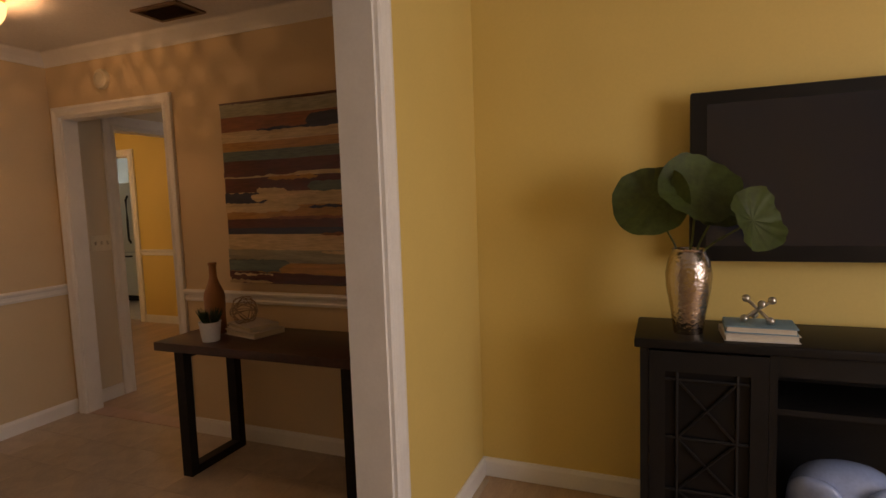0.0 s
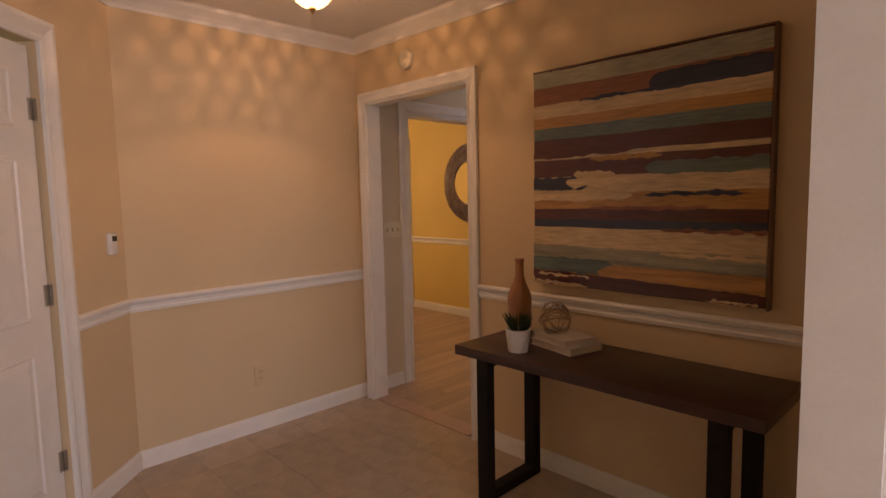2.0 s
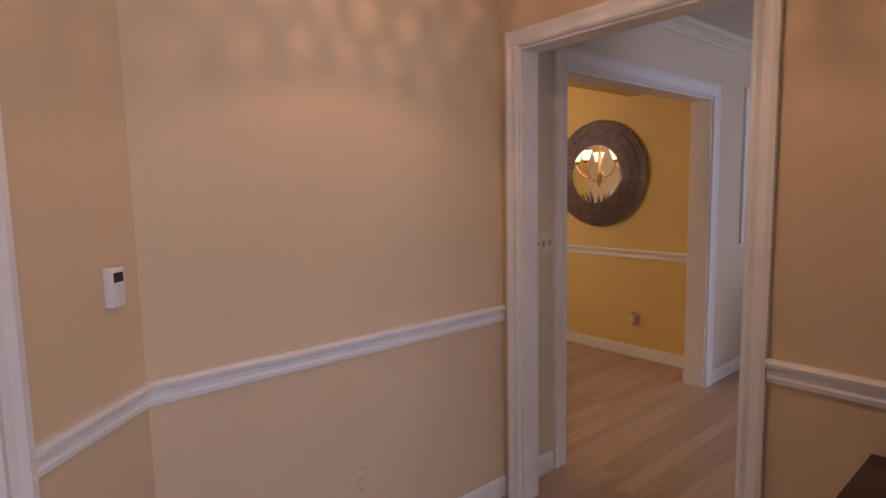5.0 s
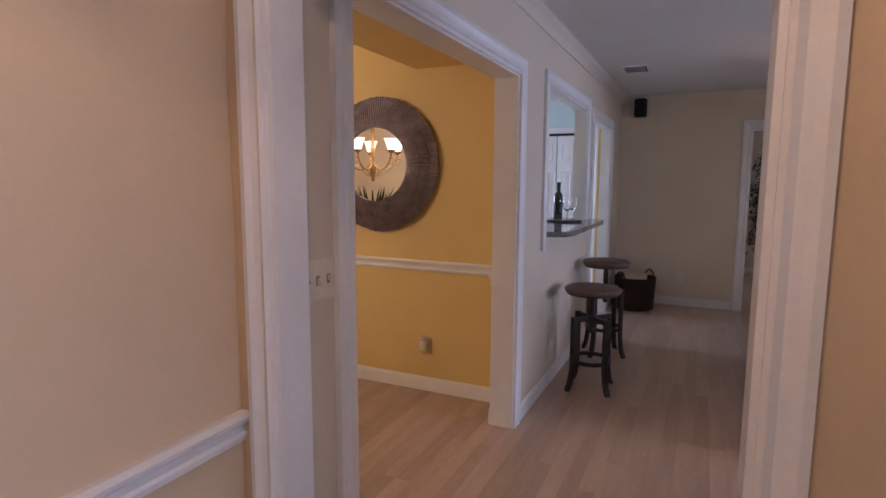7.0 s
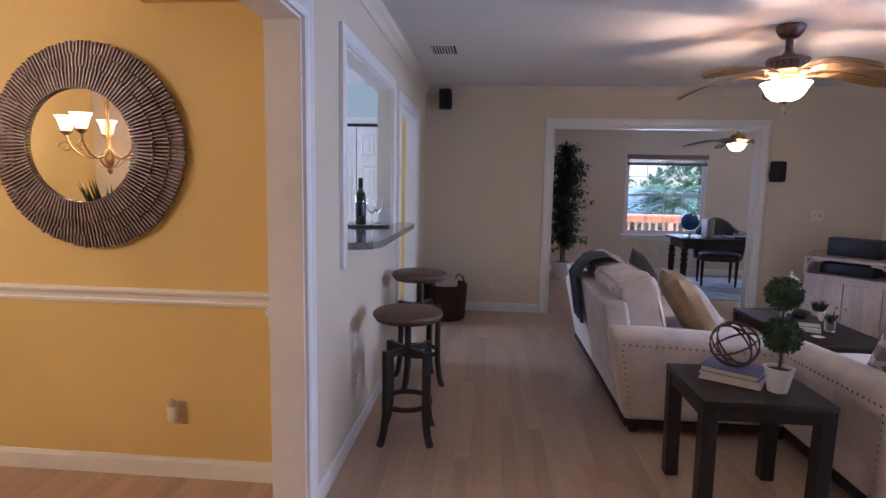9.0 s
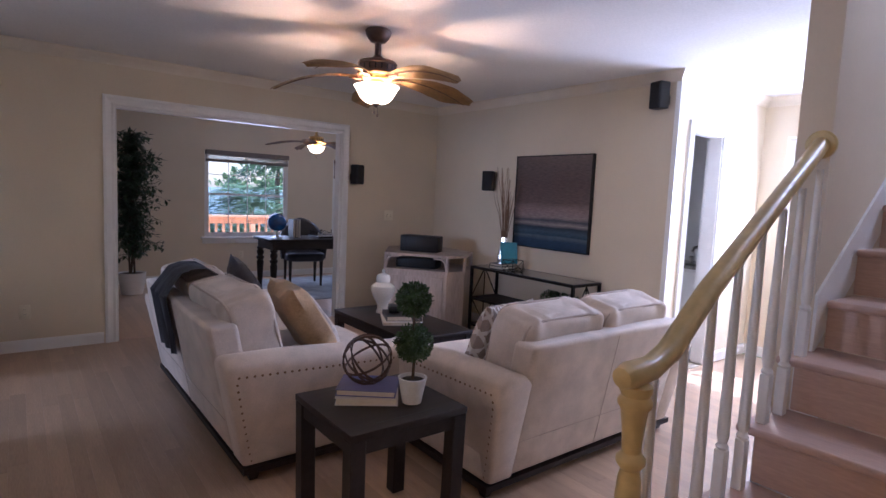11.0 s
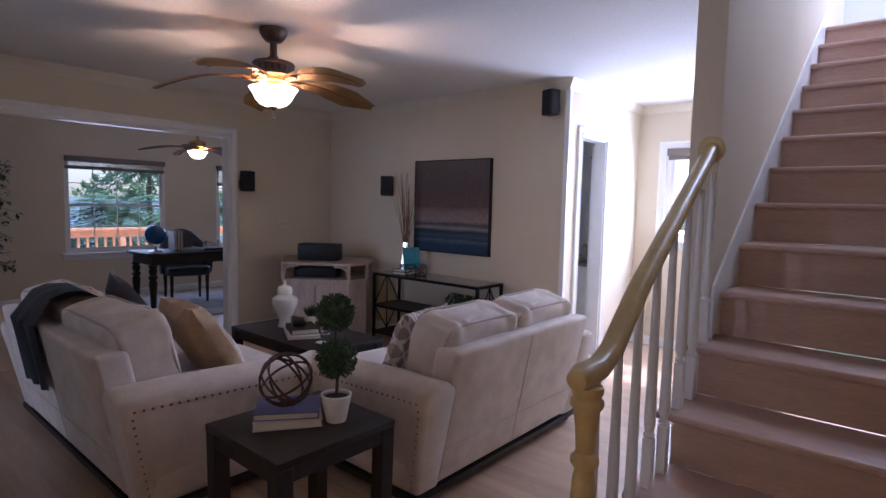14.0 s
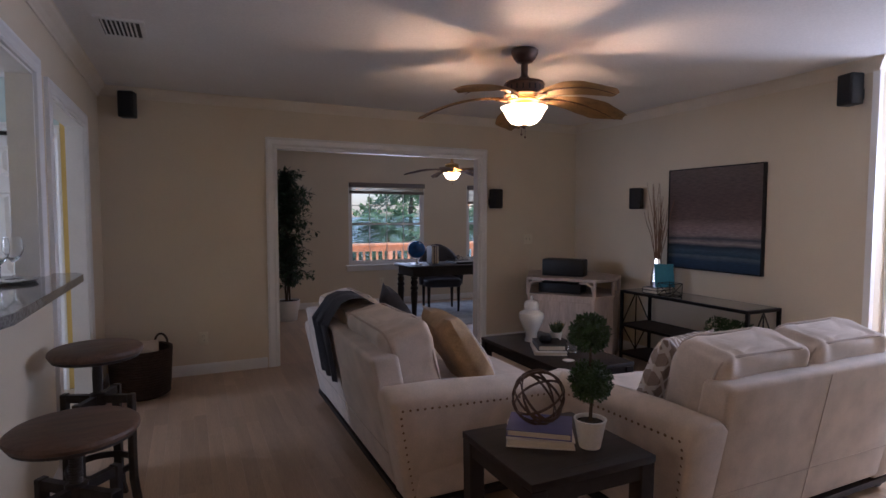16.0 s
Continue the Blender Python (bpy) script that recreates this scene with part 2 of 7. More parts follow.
boxes("wall_den_north", YELLOW, "yellow painted wall behind the television", [(XPM, 3.0, YD, YD + 0.025, 0, ZC)])
boxes("wall_den_west", YELLOW, "yellow painted partition with cased opening", [(XPM, XPD, YO, YD, 0, ZC), (XPM, XPD, -0.37, YO, 2.1, ZC), (XPM, XPD, -2.5, -0.37, 0, ZC)])
boxes("wall_foyer_east", TAN, "tan painted partition with cased opening", [(XPF, XPM, YO, YF, 0, ZC), (XPF, XPM, -0.37, YO, 2.1, ZC)])
boxes("wall_den_south", YELLOW, "yellow painted wall", [(XPM, 3.0, -2.6, -2.5, 0, ZC)])
# The opening in this unseen wall is assumed, to go with the den fill lamp.
boxes("wall_den_east", YELLOW, "yellow painted wall with assumed unseen window opening", [(3.0, 3.1, -2.6, -0.6, 0, ZC), (3.0, 3.1, -0.6, 1.0, 0, 0.85), (3.0, 3.1, -0.6, 1.0, 2.15, ZC), (3.0, 3.1, 1.0, YF + 0.1, 0, ZC)])
boxes("wall_foyer_south", TAN, "tan painted foyer wall", [(-2.55, XPM, -0.50, -0.37, 0, ZC)])
# angled wall of the front door
AX = pose(XW, 0.955, 0, 0, 0, -45)
bm = new_bm()
for x0, x1, z0, z1 in ((0, 0.50, 0, ZC), (0.50, 1.41, 2.05, ZC), (1.41, 1.86, 0, ZC)):
    for v in box(bm, x0, x1, -0.12, 0, z0, z1):
        v.co = AX @ v.co
structure("wall_front_door", bm, TAN, "tan painted angled wall around the front door", "wall")
# dining room
boxes("wall_dining_north", YELLOW, "yellow painted dining wall with white chair rail", [(-7.5, -6.75, 4.78, 4.86, 0, 2.6), (-6.75, -6.10, 4.78, 4.86, 2.04, 2.6), (-6.10, XW - T, 4.78, 4.86, 0, 2.6)])
boxes("wall_dining_east", YELLOW, "yellow painted dining wall around the cased opening", [(XW - T - 0.035, XW - T, 1.2, 2.87, 0, 2.6), (XW - T - 0.035, XW - T, 2.87, YA, 2.01, 2.6), (XW - T - 0.035, XW - T, YA, 4.78, 0, 2.6), (XW - T, XW, 1.2, 4.78, ZC + 0.1, 2.6)])
boxes("wall_dining_south", CREAM, "pale dining wall", [(-7.5, XW - T, 1.1, 1.2, 0, 2.6)])
boxes("wall_dining_west", YELLOW, "yellow painted dining wall", [(-7.6, -7.5, 1.1, 4.86, 0, 2.6)])
boxes("ceiling_dining_soffit", YELLOW, "yellow painted dropped soffit along the dining wall", [(-4.66, XW - T - 0.035, 1.2, 4.78, 2.16, 2.59)], "ceiling")
# kitchen
boxes("wall_kitchen_north", KITCHW, "pale aqua kitchen wall", [(-8.3, -4.12, YN, YN + T, 0, ZC), (-8.3, -7.6, 4.78, 4.86, 0, ZC)])
boxes("wall_kitchen_west", KITCHW, "pale aqua kitchen wall with window", [(-8.4, -8.3, 4.78, 6.6, 0, ZC), (-8.4, -8.3, 6.6, 7.8, 0, 1.05), (-8.4, -8.3, 6.6, 7.8, 2.1, ZC), (-8.4, -8.3, 7.8, YN + T, 0, ZC)])
boxes("wall_kitchen_yellow", YELLOW, "yellow painted kitchen wall beside the bifold doors", [(-4.12, XW - T, YN, YN + T, 0, ZC)])
# bathroom
boxes("wall_bathroom", GREYW, "pale grey bathroom walls", [(XE + T, XF, 7.2, 7.3, 0, ZC), (XF, XF + T, YH + T, 7.3, 0, ZC)])
# sunroom
SY = 11.52
boxes("wall_sunroom_north", CREAM, "cream painted sunroom wall with two windows", [
    (-3.2, -0.98, SY, SY + T, 0, ZC), (-0.98, 0.28, SY, SY + T, 0, 0.64), (-0.98, 0.28, SY, SY + T, 1.90, ZC), (0.28, 1.06, SY, SY + T, 0, ZC),
    (1.06, 2.32, SY, SY + T, 0, 0.64), (1.06, 2.32, SY, SY + T, 1.90, ZC), (2.32, 3.6, SY, SY + T, 0, ZC)])
boxes("wall_sunroom_west", CREAM, "cream painted sunroom wall", [(-3.3, -3.2, YN + T, SY + T, 0, ZC)])
boxes("wall_sunroom_east", CREAM, "cream painted sunroom wall", [(3.5, 3.6, YN + T, SY, 0, ZC)])
boxes("wall_sunroom_south", CREAM, "cream painted sunroom wall beside the opening", [(XE + T, 3.5, YN, YN + T, 0, ZC)])
# upper floor around the stairwell
boxes("wall_upstairs", GREYW, "white upper landing walls", [(XF + 0.16, XF + 0.3, YF + T, YS, ZC, 5.0), (-1.06, -0.92, YF + T, YS, ZC + 0.08, 5.0)])

# Unseen frosted pane, added only to keep direct sun off the stair treads.
FROSTP = bpy.data.materials.new("frosted_sun_block_glass")
FROSTP.use_nodes = True
FROSTP.node_tree.nodes["Principled BSDF"].inputs["Transmission Weight"].default_value = 1
FROSTP.node_tree.nodes["Principled BSDF"].inputs["Roughness"].default_value = 0.6
boxes("window_sun_block", FROSTP, "unseen frosted pane added to keep sun off the stairs", [(0.8, 2.2, YF + 0.06, YF + 0.075, 3.3, 4.7)], "window")

# floors and ceilings
boxes("floor", OAK, "pale pickled oak plank floor", [(XW, XF, YF + 0.10, YN, -0.1, -0.012), (-7.5, XW, 1.1, 4.86, -0.1, -0.012), (-3.2, 3.5, YN, SY, -0.1, -0.012)], "floor")
boxes("floor_foyer", GROUT, "beige grout bed of the foyer tile floor", [(-4.0, XPM, -1.0, YF + 0.10, -0.1, -0.006)], "floor")
boxes("floor_den", OAK, "pale oak floor of the den", [(XPM, 3.0, -2.5, YD, -0.1, -0.003)], "floor")
boxes("floor_kitchen", TILE, "beige kitchen tile floor", [(-8.3, XW, 4.86, YN, -0.1, -0.002), (XE + T, XF, YH, 7.2, -0.1, -0.002)], "floor")
boxes("ceiling", CEIL, "white painted living room ceiling", [
    (XW - T, -0.92, YS, YN + T, ZC, ZC + 0.1), (-0.92, XF + T, YS + 0.11, YN + T, ZC, ZC + 0.1), (XW - T, -0.92, YF + T / 2, YS, ZC, ZC + 0.1)], "ceiling")
boxes("ceiling_foyer", CEIL, "white painted foyer ceiling", [(XW - T, XPM, -1.0, YF + T / 2, ZC, ZC + 0.1)], "ceiling")
boxes("ceiling_den", CEIL, "white painted den ceiling", [(XPM, 3.1, -2.6, YD + 0.025, ZC, ZC + 0.1)], "ceiling")
boxes("ceiling_dining", CEIL, "white painted dining ceiling", [(-7.6, XW - T, 1.1, 4.86, 2.6, 2.7)], "ceiling")
boxes("ceiling_kitchen", CEIL, "white painted kitchen ceiling", [(-8.4, XW - T, 4.86, YN + T, ZC, ZC + 0.1)], "ceiling")
boxes("ceiling_bathroom", CEIL, "white painted bathroom ceiling", [(XE + T, XF + T, YH + T, 7.3, ZC - 0.001, ZC + 0.1)], "ceiling")
boxes("ceiling_sunroom", CEIL, "white painted sunroom ceiling", [(-3.3, 3.6, YN + T, SY + T, ZC, ZC + 0.1)], "ceiling")
boxes("ceiling_upstairs", CEIL, "white painted ceiling over the stairwell", [(-1.06, XF + 0.3, YF + T, YS + 0.11, 5.0, 5.1)], "ceiling")

# door and opening casings
CAS = [(0.0, 0.0), (0.0, 0.016), (0.012, 0.022), (0.03, 0.014), (0.05, 0.017), (0.07, 0.024), (0.09, 0.020), (0.09, 0.0)]


def casing(name, axis, at, side, lo, hi, top, label, w=1.0, z0=0.0):
    """Moulded trim round an opening in a wall whose face is at `at`; side: +1 or -1, the way the face looks."""
    bm = new_bm()
    path = [(lo, z0), (lo, top), (hi, top), (hi, z0)]
    rings = []
    outward = [(-1, 0), (-1, 1), (1, 1), (1, 0)]
    for (u, z), (ou, oz) in zip(path, outward):
        ring = []
        for o, h in CAS:
            a, zz, d = u + ou * o * w, z + oz * o * w, at + side * h
            ring.append(bm.verts.new((a, d, zz) if axis == "y" else (d, a, zz)))
        rings.append(ring)
    for a, b in zip(rings, rings[1:]):
        for k in range(len(CAS)):
            bm.faces.new((a[k], a[(k + 1) % len(CAS)], b[(k + 1) % len(CAS)], b[k]))
    bm.faces.new(rings[0])
    bm.faces.new(rings[-1][::-1])
    return structure(name, bm, TRIM, label, "trim")


def lining(name, axis, d0, d1, lo, hi, top, label, bottom=False, z0=0.0):
    """Thin white boards that line an opening's depth."""
    bm = new_bm()
    e = 0.012
    for a0, a1, zz0, zz1 in ((lo, lo + e, z0, top), (hi - e, hi, z0, top), (lo + e, hi - e, top - e, top)):
        box(bm, *((a0, a1, d0, d1) if axis == "y" else (d0, d1, a0, a1)), zz0, zz1)
    return structure(name, bm, TRIM, label, "trim")


casing("trim_sunroom_opening", "y", YN, -1, -2.48, -0.37, 2.02, "white moulded casing round the sunroom opening")
lining("trim_sunroom_lining", "y", YN - 0.002, YN + T + 0.002, -2.48, -0.37, 2.02, "white lining of the sunroom opening")
casing("trim_dining_opening", "x", XW, 1, 2.87, YA, 2.01, "white moulded casing round the dining opening")
lining("trim_dining_lining", "x", XW - T - 0.037, XW + 0.002, 2.87, YA, 2.01, "white lining of the dining opening")
casing("trim_kitchen_door", "x", XW, 1, 6.68, 7.72, 2.01, "white moulded casing round the kitchen doorway", 0.9)
lining("trim_kitchen_lining", "x", XW - T - 0.002, XW + 0.002, 6.68, 7.72, 2.01, "white lining of the kitchen doorway")
casing("trim_foyer_door", "y", YF, -1, -3.75, -2.825, 2.02, "white moulded casing round the foyer opening", 0.75)
lining("trim_foyer_lining", "y", YF - 0.002, YF + T + 0.002, -3.75, -2.825, 2.02, "white lining of the foyer opening")
casing("trim_den_opening", "x", XPD, 1, -0.37, YO, 2.1, "white moulded casing round the den opening")
lining("trim_den_lining", "x", XPF - 0.002, XPD + 0.002, -0.37, YO, 2.1, "white lining of the den opening")
casing("trim_bathroom_door", "y", YH, -1, 1.17, 1.66, 2.01, "white moulded casing round the bathroom door", 0.85)
lining("trim_bathroom_lining", "y", YH - 0.002, YH + T + 0.002, 1.17, 1.66, 2.01, "white lining of the bathroom door")
casing("trim_hall_window", "x", XF, -1, 4.06, 5.06, 1.99, "white casing round the hall window", 0.9, 1.10)

BASE = [(0, 0), (0.014, 0), (0.014, 0.075), (0.008, 0.095), (0, 0.095)]
RAIL = [(0, 0.835), (0.010, 0.835), (0.014, 0.85), (0.010, 0.858), (0.012, 0.875), (0.024, 0.885), (0.028, 0.897), (0.018, 0.907), (0, 0.907)]
CROWN = [(0, ZC - 0.085), (0.008, ZC - 0.085), (0.012, ZC - 0.07), (0.03, ZC - 0.045), (0.055, ZC - 0.02), (0.062, ZC - 0.008), (0.07, ZC - 0.002), (0, ZC - 0.002)]


def runs(name, profile, paths, label, mat=None):
    bm = new_bm()
    for p in paths:
        sweep(bm, profile, [(x, y, 0) for x, y in p])
    return structure(name, bm, mat or TRIM, label, name.split("_")[0])


A1 = AX @ Vector((0.41, 0, 0))
A2 = AX @ Vector((1.50, 0, 0))
A3 = AX @ Vector((1.86, 0, 0))
LIV_BASE = [[(XW, 2.77), (XW, YF + T)], [(XW, 6.59), (XW, YA + 0.09)], [(-2.58, YN), (XW, YN), (XW, 7.81)], [(1.09, YH), (XE, YH), (XE, YN), (-0.27, YN)],
            [(XF, YS + 0.11), (XF, YH), (1.74, YH)], [(-0.92, YS + 0.11), (XF, YS + 0.11)]]
runs("baseboard_living", BASE, LIV_BASE, "white painted baseboards of the living room")
runs("baseboard_foyer", BASE, [[(XPF, YF), (-2.757, YF)], [(XW, YF), (XW, 0.955), (A1.x, A1.y)], [(A2.x, A2.y), (A3.x, A3.y), (XPF, -0.37)]], "white painted baseboards of the foyer")
runs("trim_chair_rail_foyer", RAIL, [[(XPF, YF), (-2.757, YF)], [(XW, YF), (XW, 0.955), (A1.x, A1.y)], [(A2.x, A2.y), (A3.x, A3.y), (XPF, -0.37)]], "white moulded chair rail of the foyer")
runs("trim_crown_foyer", CROWN, [[(XPF, YF), (XW, YF), (XW, 0.955), (A3.x, A3.y), (XPF, -0.37), (XPF, YF - 0.001)]], "white crown moulding of the foyer")
runs("trim_crown_living", CROWN, [[(-0.92, YS + 0.11), (XF, YS + 0.11), (XF, YH), (XE, YH), (XE, YN), (XW, YN), (XW, YF + T), (-0.95, YF + T)]], "cream crown moulding of the living room", material("cream_crown_paint", (0.71, 0.64, 0.53), 0.5, var=0.03, scale=8, fine=0.02))
runs("baseboard_dining", BASE, [[(XW - T - 0.035, YA), (XW - T - 0.035, 4.78), (-6.01, 4.78)], [(-6.84, 4.78), (-7.5, 4.78), (-7.5, 1.2)]], "white baseboards of the dining room")
runs("trim_chair_rail_dining", RAIL, [[(XW - T - 0.035, YA), (XW - T - 0.035, 4.78), (-6.01, 4.78)], [(-6.84, 4.78), (-7.5, 4.78), (-7.5, 1.2)]], "white chair rail of the dining room")
runs("baseboard_den", BASE, [[(3.0, YD), (XPD, YD), (XPD, YO + 0.1)]], "white baseboards of the den")
runs("trim_crown_den", CROWN, [[(3.0, YD), (XPD, YD), (XPD, -2.5)]], "white crown moulding of the den")
runs("baseboard_sunroom", BASE, [[(3.5, SY), (-3.2, SY), (-3.2, YN + T)]], "white baseboards of the sunroom")
casing("trim_laundry_door", "y", 4.78, -1, -6.75, -6.10, 2.04, "white casing round the far dining doorway")
boxes("trim_threshold", STAIRW, "pale wooden threshold strip in the foyer opening", [(-3.738, -2.872, YF + 0.0, YF + 0.125, -0.011, 0.004)], "trim")
boxes("trim_dining_threshold", STAIRW, "pale wooden threshold of the dining opening", [(XW - 0.026, XW + 0.002, 2.87, YA, -0.011, 0.0012), (-2.48, -0.37, YN + 0.04, YN + 0.07, -0.011, 0.0012)], "trim")

# ---- stairs ----
RUN, RISE, X1 = 0.262, 0.18, -2.12
YL = YF + T   # far side of the flight
stairs = thing("staircase", pose(X1, YL, 0), "straight staircase with pale pickled oak treads and risers", "staircase")
for i in range(1, 16):
    x = (i - 1) * RUN
    out = 0.04 if X1 + x < -0.95 else -0.012
    bm = new_bm()
    depth = RUN + 0.03 if i < 15 else 1.0
    box(bm, x - 0.03, x + depth - 0.03, 0.004, YS - YL + out, i * RISE - 0.028, i * RISE)
    soften(bm, 0.011, 3)
    part("tread", bm, STAIRW, stairs, smooth=True)
    bm = new_bm()
    box(bm, x, x + 0.018, 0.004, YS - YL - 0.012, (i - 1) * RISE + (0.001 if i > 1 else 0), i * RISE - 0.028)
    part("riser", bm, STAIRW, stairs)
    if X1 + x < -0.95:
        bm = new_bm()
        box(bm, x + 0.019, x + RUN - 0.001, YS - YL - 0.02, YS - YL - 0.002, 0, i * RISE - 0.028)
        part("stringer", bm, TRIM, stairs, "white painted stringer")
bm = new_bm()
sl = RISE / RUN
xa, xb = -0.92 - X1, 1.60 - X1
za, zb = (xa / RUN + 1) * RISE, (xb / RUN + 1) * RISE
prof = [(xa, za - 0.12), (xa, za + 0.10), (xb, zb + 0.10), (xb + 0.02, zb + 0.10), (xb + 0.02, zb - 0.12)]
lo = [bm.verts.new((px, YS - YL - 0.011, pz)) for px, pz in prof]
hi = [bm.verts.new((px, YS - YL - 0.001, pz)) for px, pz in prof]
for k in range(5):
    bm.faces.new((lo[k], lo[(k + 1) % 5], hi[(k + 1) % 5], hi[k]))
bm.faces.new(lo)
bm.faces.new(hi[::-1])
part("skirt_board", bm, TRIM, stairs, "white painted skirt board")

# handrail, newel and balusters
rail = thing("stair_railing", pose(-2.10, 3.67, 0), "turned newel with varnished yellowed handrail and white balusters", "railing")
bm = new_bm()
lathe(bm, [(0.04, 0.0), (0.04, 0.2), (0.0336, 0.22), (0.0416, 0.245), (0.0272, 0.27), (0.0224, 0.35), (0.0288, 0.55), (0.0376, 0.72), (0.032, 0.79), (0.0264, 0.815), (0.04, 0.83), (0.04, 0.842), (0.0264, 0.855), (0.0288, 0.9), (0.0368, 0.95), (0.0464, 0.962), (0.0464, 0.972), (0.0376, 0.982), (0.044, 0.992), (0.044, 1.005), (0.024, 1.01)], 20, Matrix.Diagonal((0.80, 0.80, 1, 1)))
part("newel", bm, RAILW, rail, smooth=True)
bm = new_bm()
pts = [(-0.066, 0, 1.028), (-0.058, 0, 1.029), (-0.03, 0, 1.032), (0.05, 0.0, 1.035), (0.13, 0.005, 1.06), (0.22, 0.012, 1.12)]
x0, z0 = 0.32, 1.185
ex = 1.175
for k in range(9):
    f = k / 8
    pts.append((x0 + (ex - x0) * f, 0.02 + 0.07 * f, z0 + (ex - x0) * f * sl * 0.76))
tube(bm, pts, [0.010, 0.023, 0.030] + [0.028] * (len(pts) - 3), 14, flat=1.0)
part("handrail", bm, RAILW, rail, "varnished yellowed handrail", True)
bm = new_bm()
lathe(bm, [(0.05, -0.008), (0.05, 0.004), (0.044, 0.009)], 20, Matrix.Translation((ex + 0.002, 0.09, z0 + (ex - x0) * sl * 0.76)) @ pose(0, 0, 0, 0, -90, 0))
part("rosette", bm, RAILW, rail, smooth=True)


def baluster(x, y, zb, zt):
    bm = new_bm()
    h = zt - zb
    box(bm, x - 0.016, x + 0.016, y - 0.016, y + 0.016, zb, zb + 0.16)
    soften(bm, 0.003, 1)
    lathe(bm, [(0.013, 0.158), (0.019, 0.168), (0.012, 0.18), (0.017, 0.20), (0.0165, 0.26), (0.012, h * 0.8), (0.0105, h)], 10, Matrix.Translation((x, y, zb)))
    part("baluster", bm, TRIM, rail, "white painted turned baluster", True)


for i in range(1, 6):
    for f in (0.25, 0.75):
        wx = X1 + (i - 1) * RUN + f * RUN - 0.02
        if wx > -0.97 or wx < -2.06:
            continue
        lx = wx + 2.10
        zt = 1.0 + max(0, lx - 0.05) * 0.2 if lx < 0.2 else (1.06 if lx < 0.3 else z0 - 0.04 + (lx - x0) * sl * 0.76)
        baluster(lx, 0.03 + 0.02, i * RISE, zt)

# ---- more materials ----
GREYTH = material("charcoal_knit_throw", (0.042, 0.038, 0.042), 0.95, var=0.15, scale=14, fine=0.2, fscale=220, bump=0.6, bscale=260, sheen=0.2)
GOLD = material("gold_woven_pillow", (0.36, 0.235, 0.12), 0.8, var=0.18, scale=16, fine=0.15, fscale=120, bump=0.3, bscale=220, sheen=0.2)
SILVERF = material("silver_grey_damask", (0.50, 0.44, 0.40), 0.7, var=0.25, scale=28, fine=0.1, fscale=150, bump=0.3, bscale=220, sheen=0.2)
LATTICE = material("taupe_lattice_pillow", (0.30, 0.235, 0.195), 0.85, var=0.1, scale=12, fine=0.12, fscale=150, bump=0.3, bscale=260)


def lattice(mat, colour, pitch):
    """Pale woven lines crossing at right angles over the cloth."""
    n, l = mat.node_tree.nodes, mat.node_tree.links
    base = n["Principled BSDF"].inputs["Base Color"]
    under = base.links[0].from_socket
    co = n.new("ShaderNodeTexCoord")
    lines = []
    for angle in (30, -30):
        mp = n.new("ShaderNodeMapping")
        mp.inputs["Rotation"].default_value = (0, 0, radians(angle))
        l.new(co.outputs["Object"], mp.inputs[0])
        wv = n.new("ShaderNodeTexWave")
        wv.inputs["Scale"].default_value = 0.314 / pitch
        l.new(mp.outputs[0], wv.inputs[0])
        lines.append(wv)
    mx = n.new("ShaderNodeMath")
    mx.operation = "MAXIMUM"
    l.new(lines[0].outputs["Fac"], mx.inputs[0])
    l.new(lines[1].outputs["Fac"], mx.inputs[1])
    th = n.new("ShaderNodeMath")
    th.operation = "GREATER_THAN"
    th.inputs[1].default_value = 0.86
    l.new(mx.outputs[0], th.inputs[0])
    mixer = n.new("ShaderNodeMixRGB")
    l.new(th.outputs[0], mixer.inputs[0])
    l.new(under, mixer.inputs[1])
    mixer.inputs[2].default_value = (*colour, 1)
    l.new(mixer.outputs[0], base)


lattice(LATTICE, (0.62, 0.57, 0.52), 0.055)
NAIL = material("antique_brass_nail", (0.20, 0.13, 0.08), 0.35, 0.9, var=0.2)
CERAM = material("white_glazed_ceramic", (0.80, 0.79, 0.77), 0.15, var=0.02, coat=0.5)
WPOT = material("white_matt_pot", (0.74, 0.73, 0.71), 0.5, var=0.03)
SOIL = material("dark_soil", (0.03, 0.022, 0.016), 0.95, bump=0.6, bscale=120)
LEAF = material("boxwood_leaf", (0.035, 0.070, 0.018), 0.6, var=0.35, scale=30)
LEAF2 = material("ficus_leaf", (0.022, 0.050, 0.018), 0.45, var=0.35, scale=12)
LOTUS = material("lotus_leaf", (0.085, 0.125, 0.032), 0.5, var=0.35, scale=9, fine=0.15, fscale=50)
GRASS = material("succulent_green", (0.035, 0.060, 0.022), 0.55, var=0.3, scale=30)
STEM = material("brown_stem", (0.07, 0.045, 0.028), 0.8, var=0.2, scale=40)
TWIG = material("brown_twig", (0.21, 0.12, 0.07), 0.8, var=0.2, scale=30)
BRONZE = material("oil_rubbed_bronze", (0.095, 0.058, 0.045), 0.48, 0.45, var=0.25, scale=14)
PALM = material("woven_palm_blade", (0.30, 0.19, 0.08), 0.55, var=0.25, scale=16, fine=0.2, fscale=90, bump=0.3, bscale=120)
BRASS = material("aged_brass", (0.42, 0.27, 0.10), 0.32, 0.9, var=0.2, scale=20)
CHROME = material("brushed_nickel", (0.55, 0.53, 0.50), 0.28, 1.0, var=0.08)
HAMMER = material("hammered_silver", (0.50, 0.44, 0.39), 0.20, 1.0, var=0.10, scale=10, bump=0.9, bscale=75)
SCREEN = material("dark_tv_screen", (0.016, 0.018, 0.028), 0.18, var=0.0, fine=0.0)
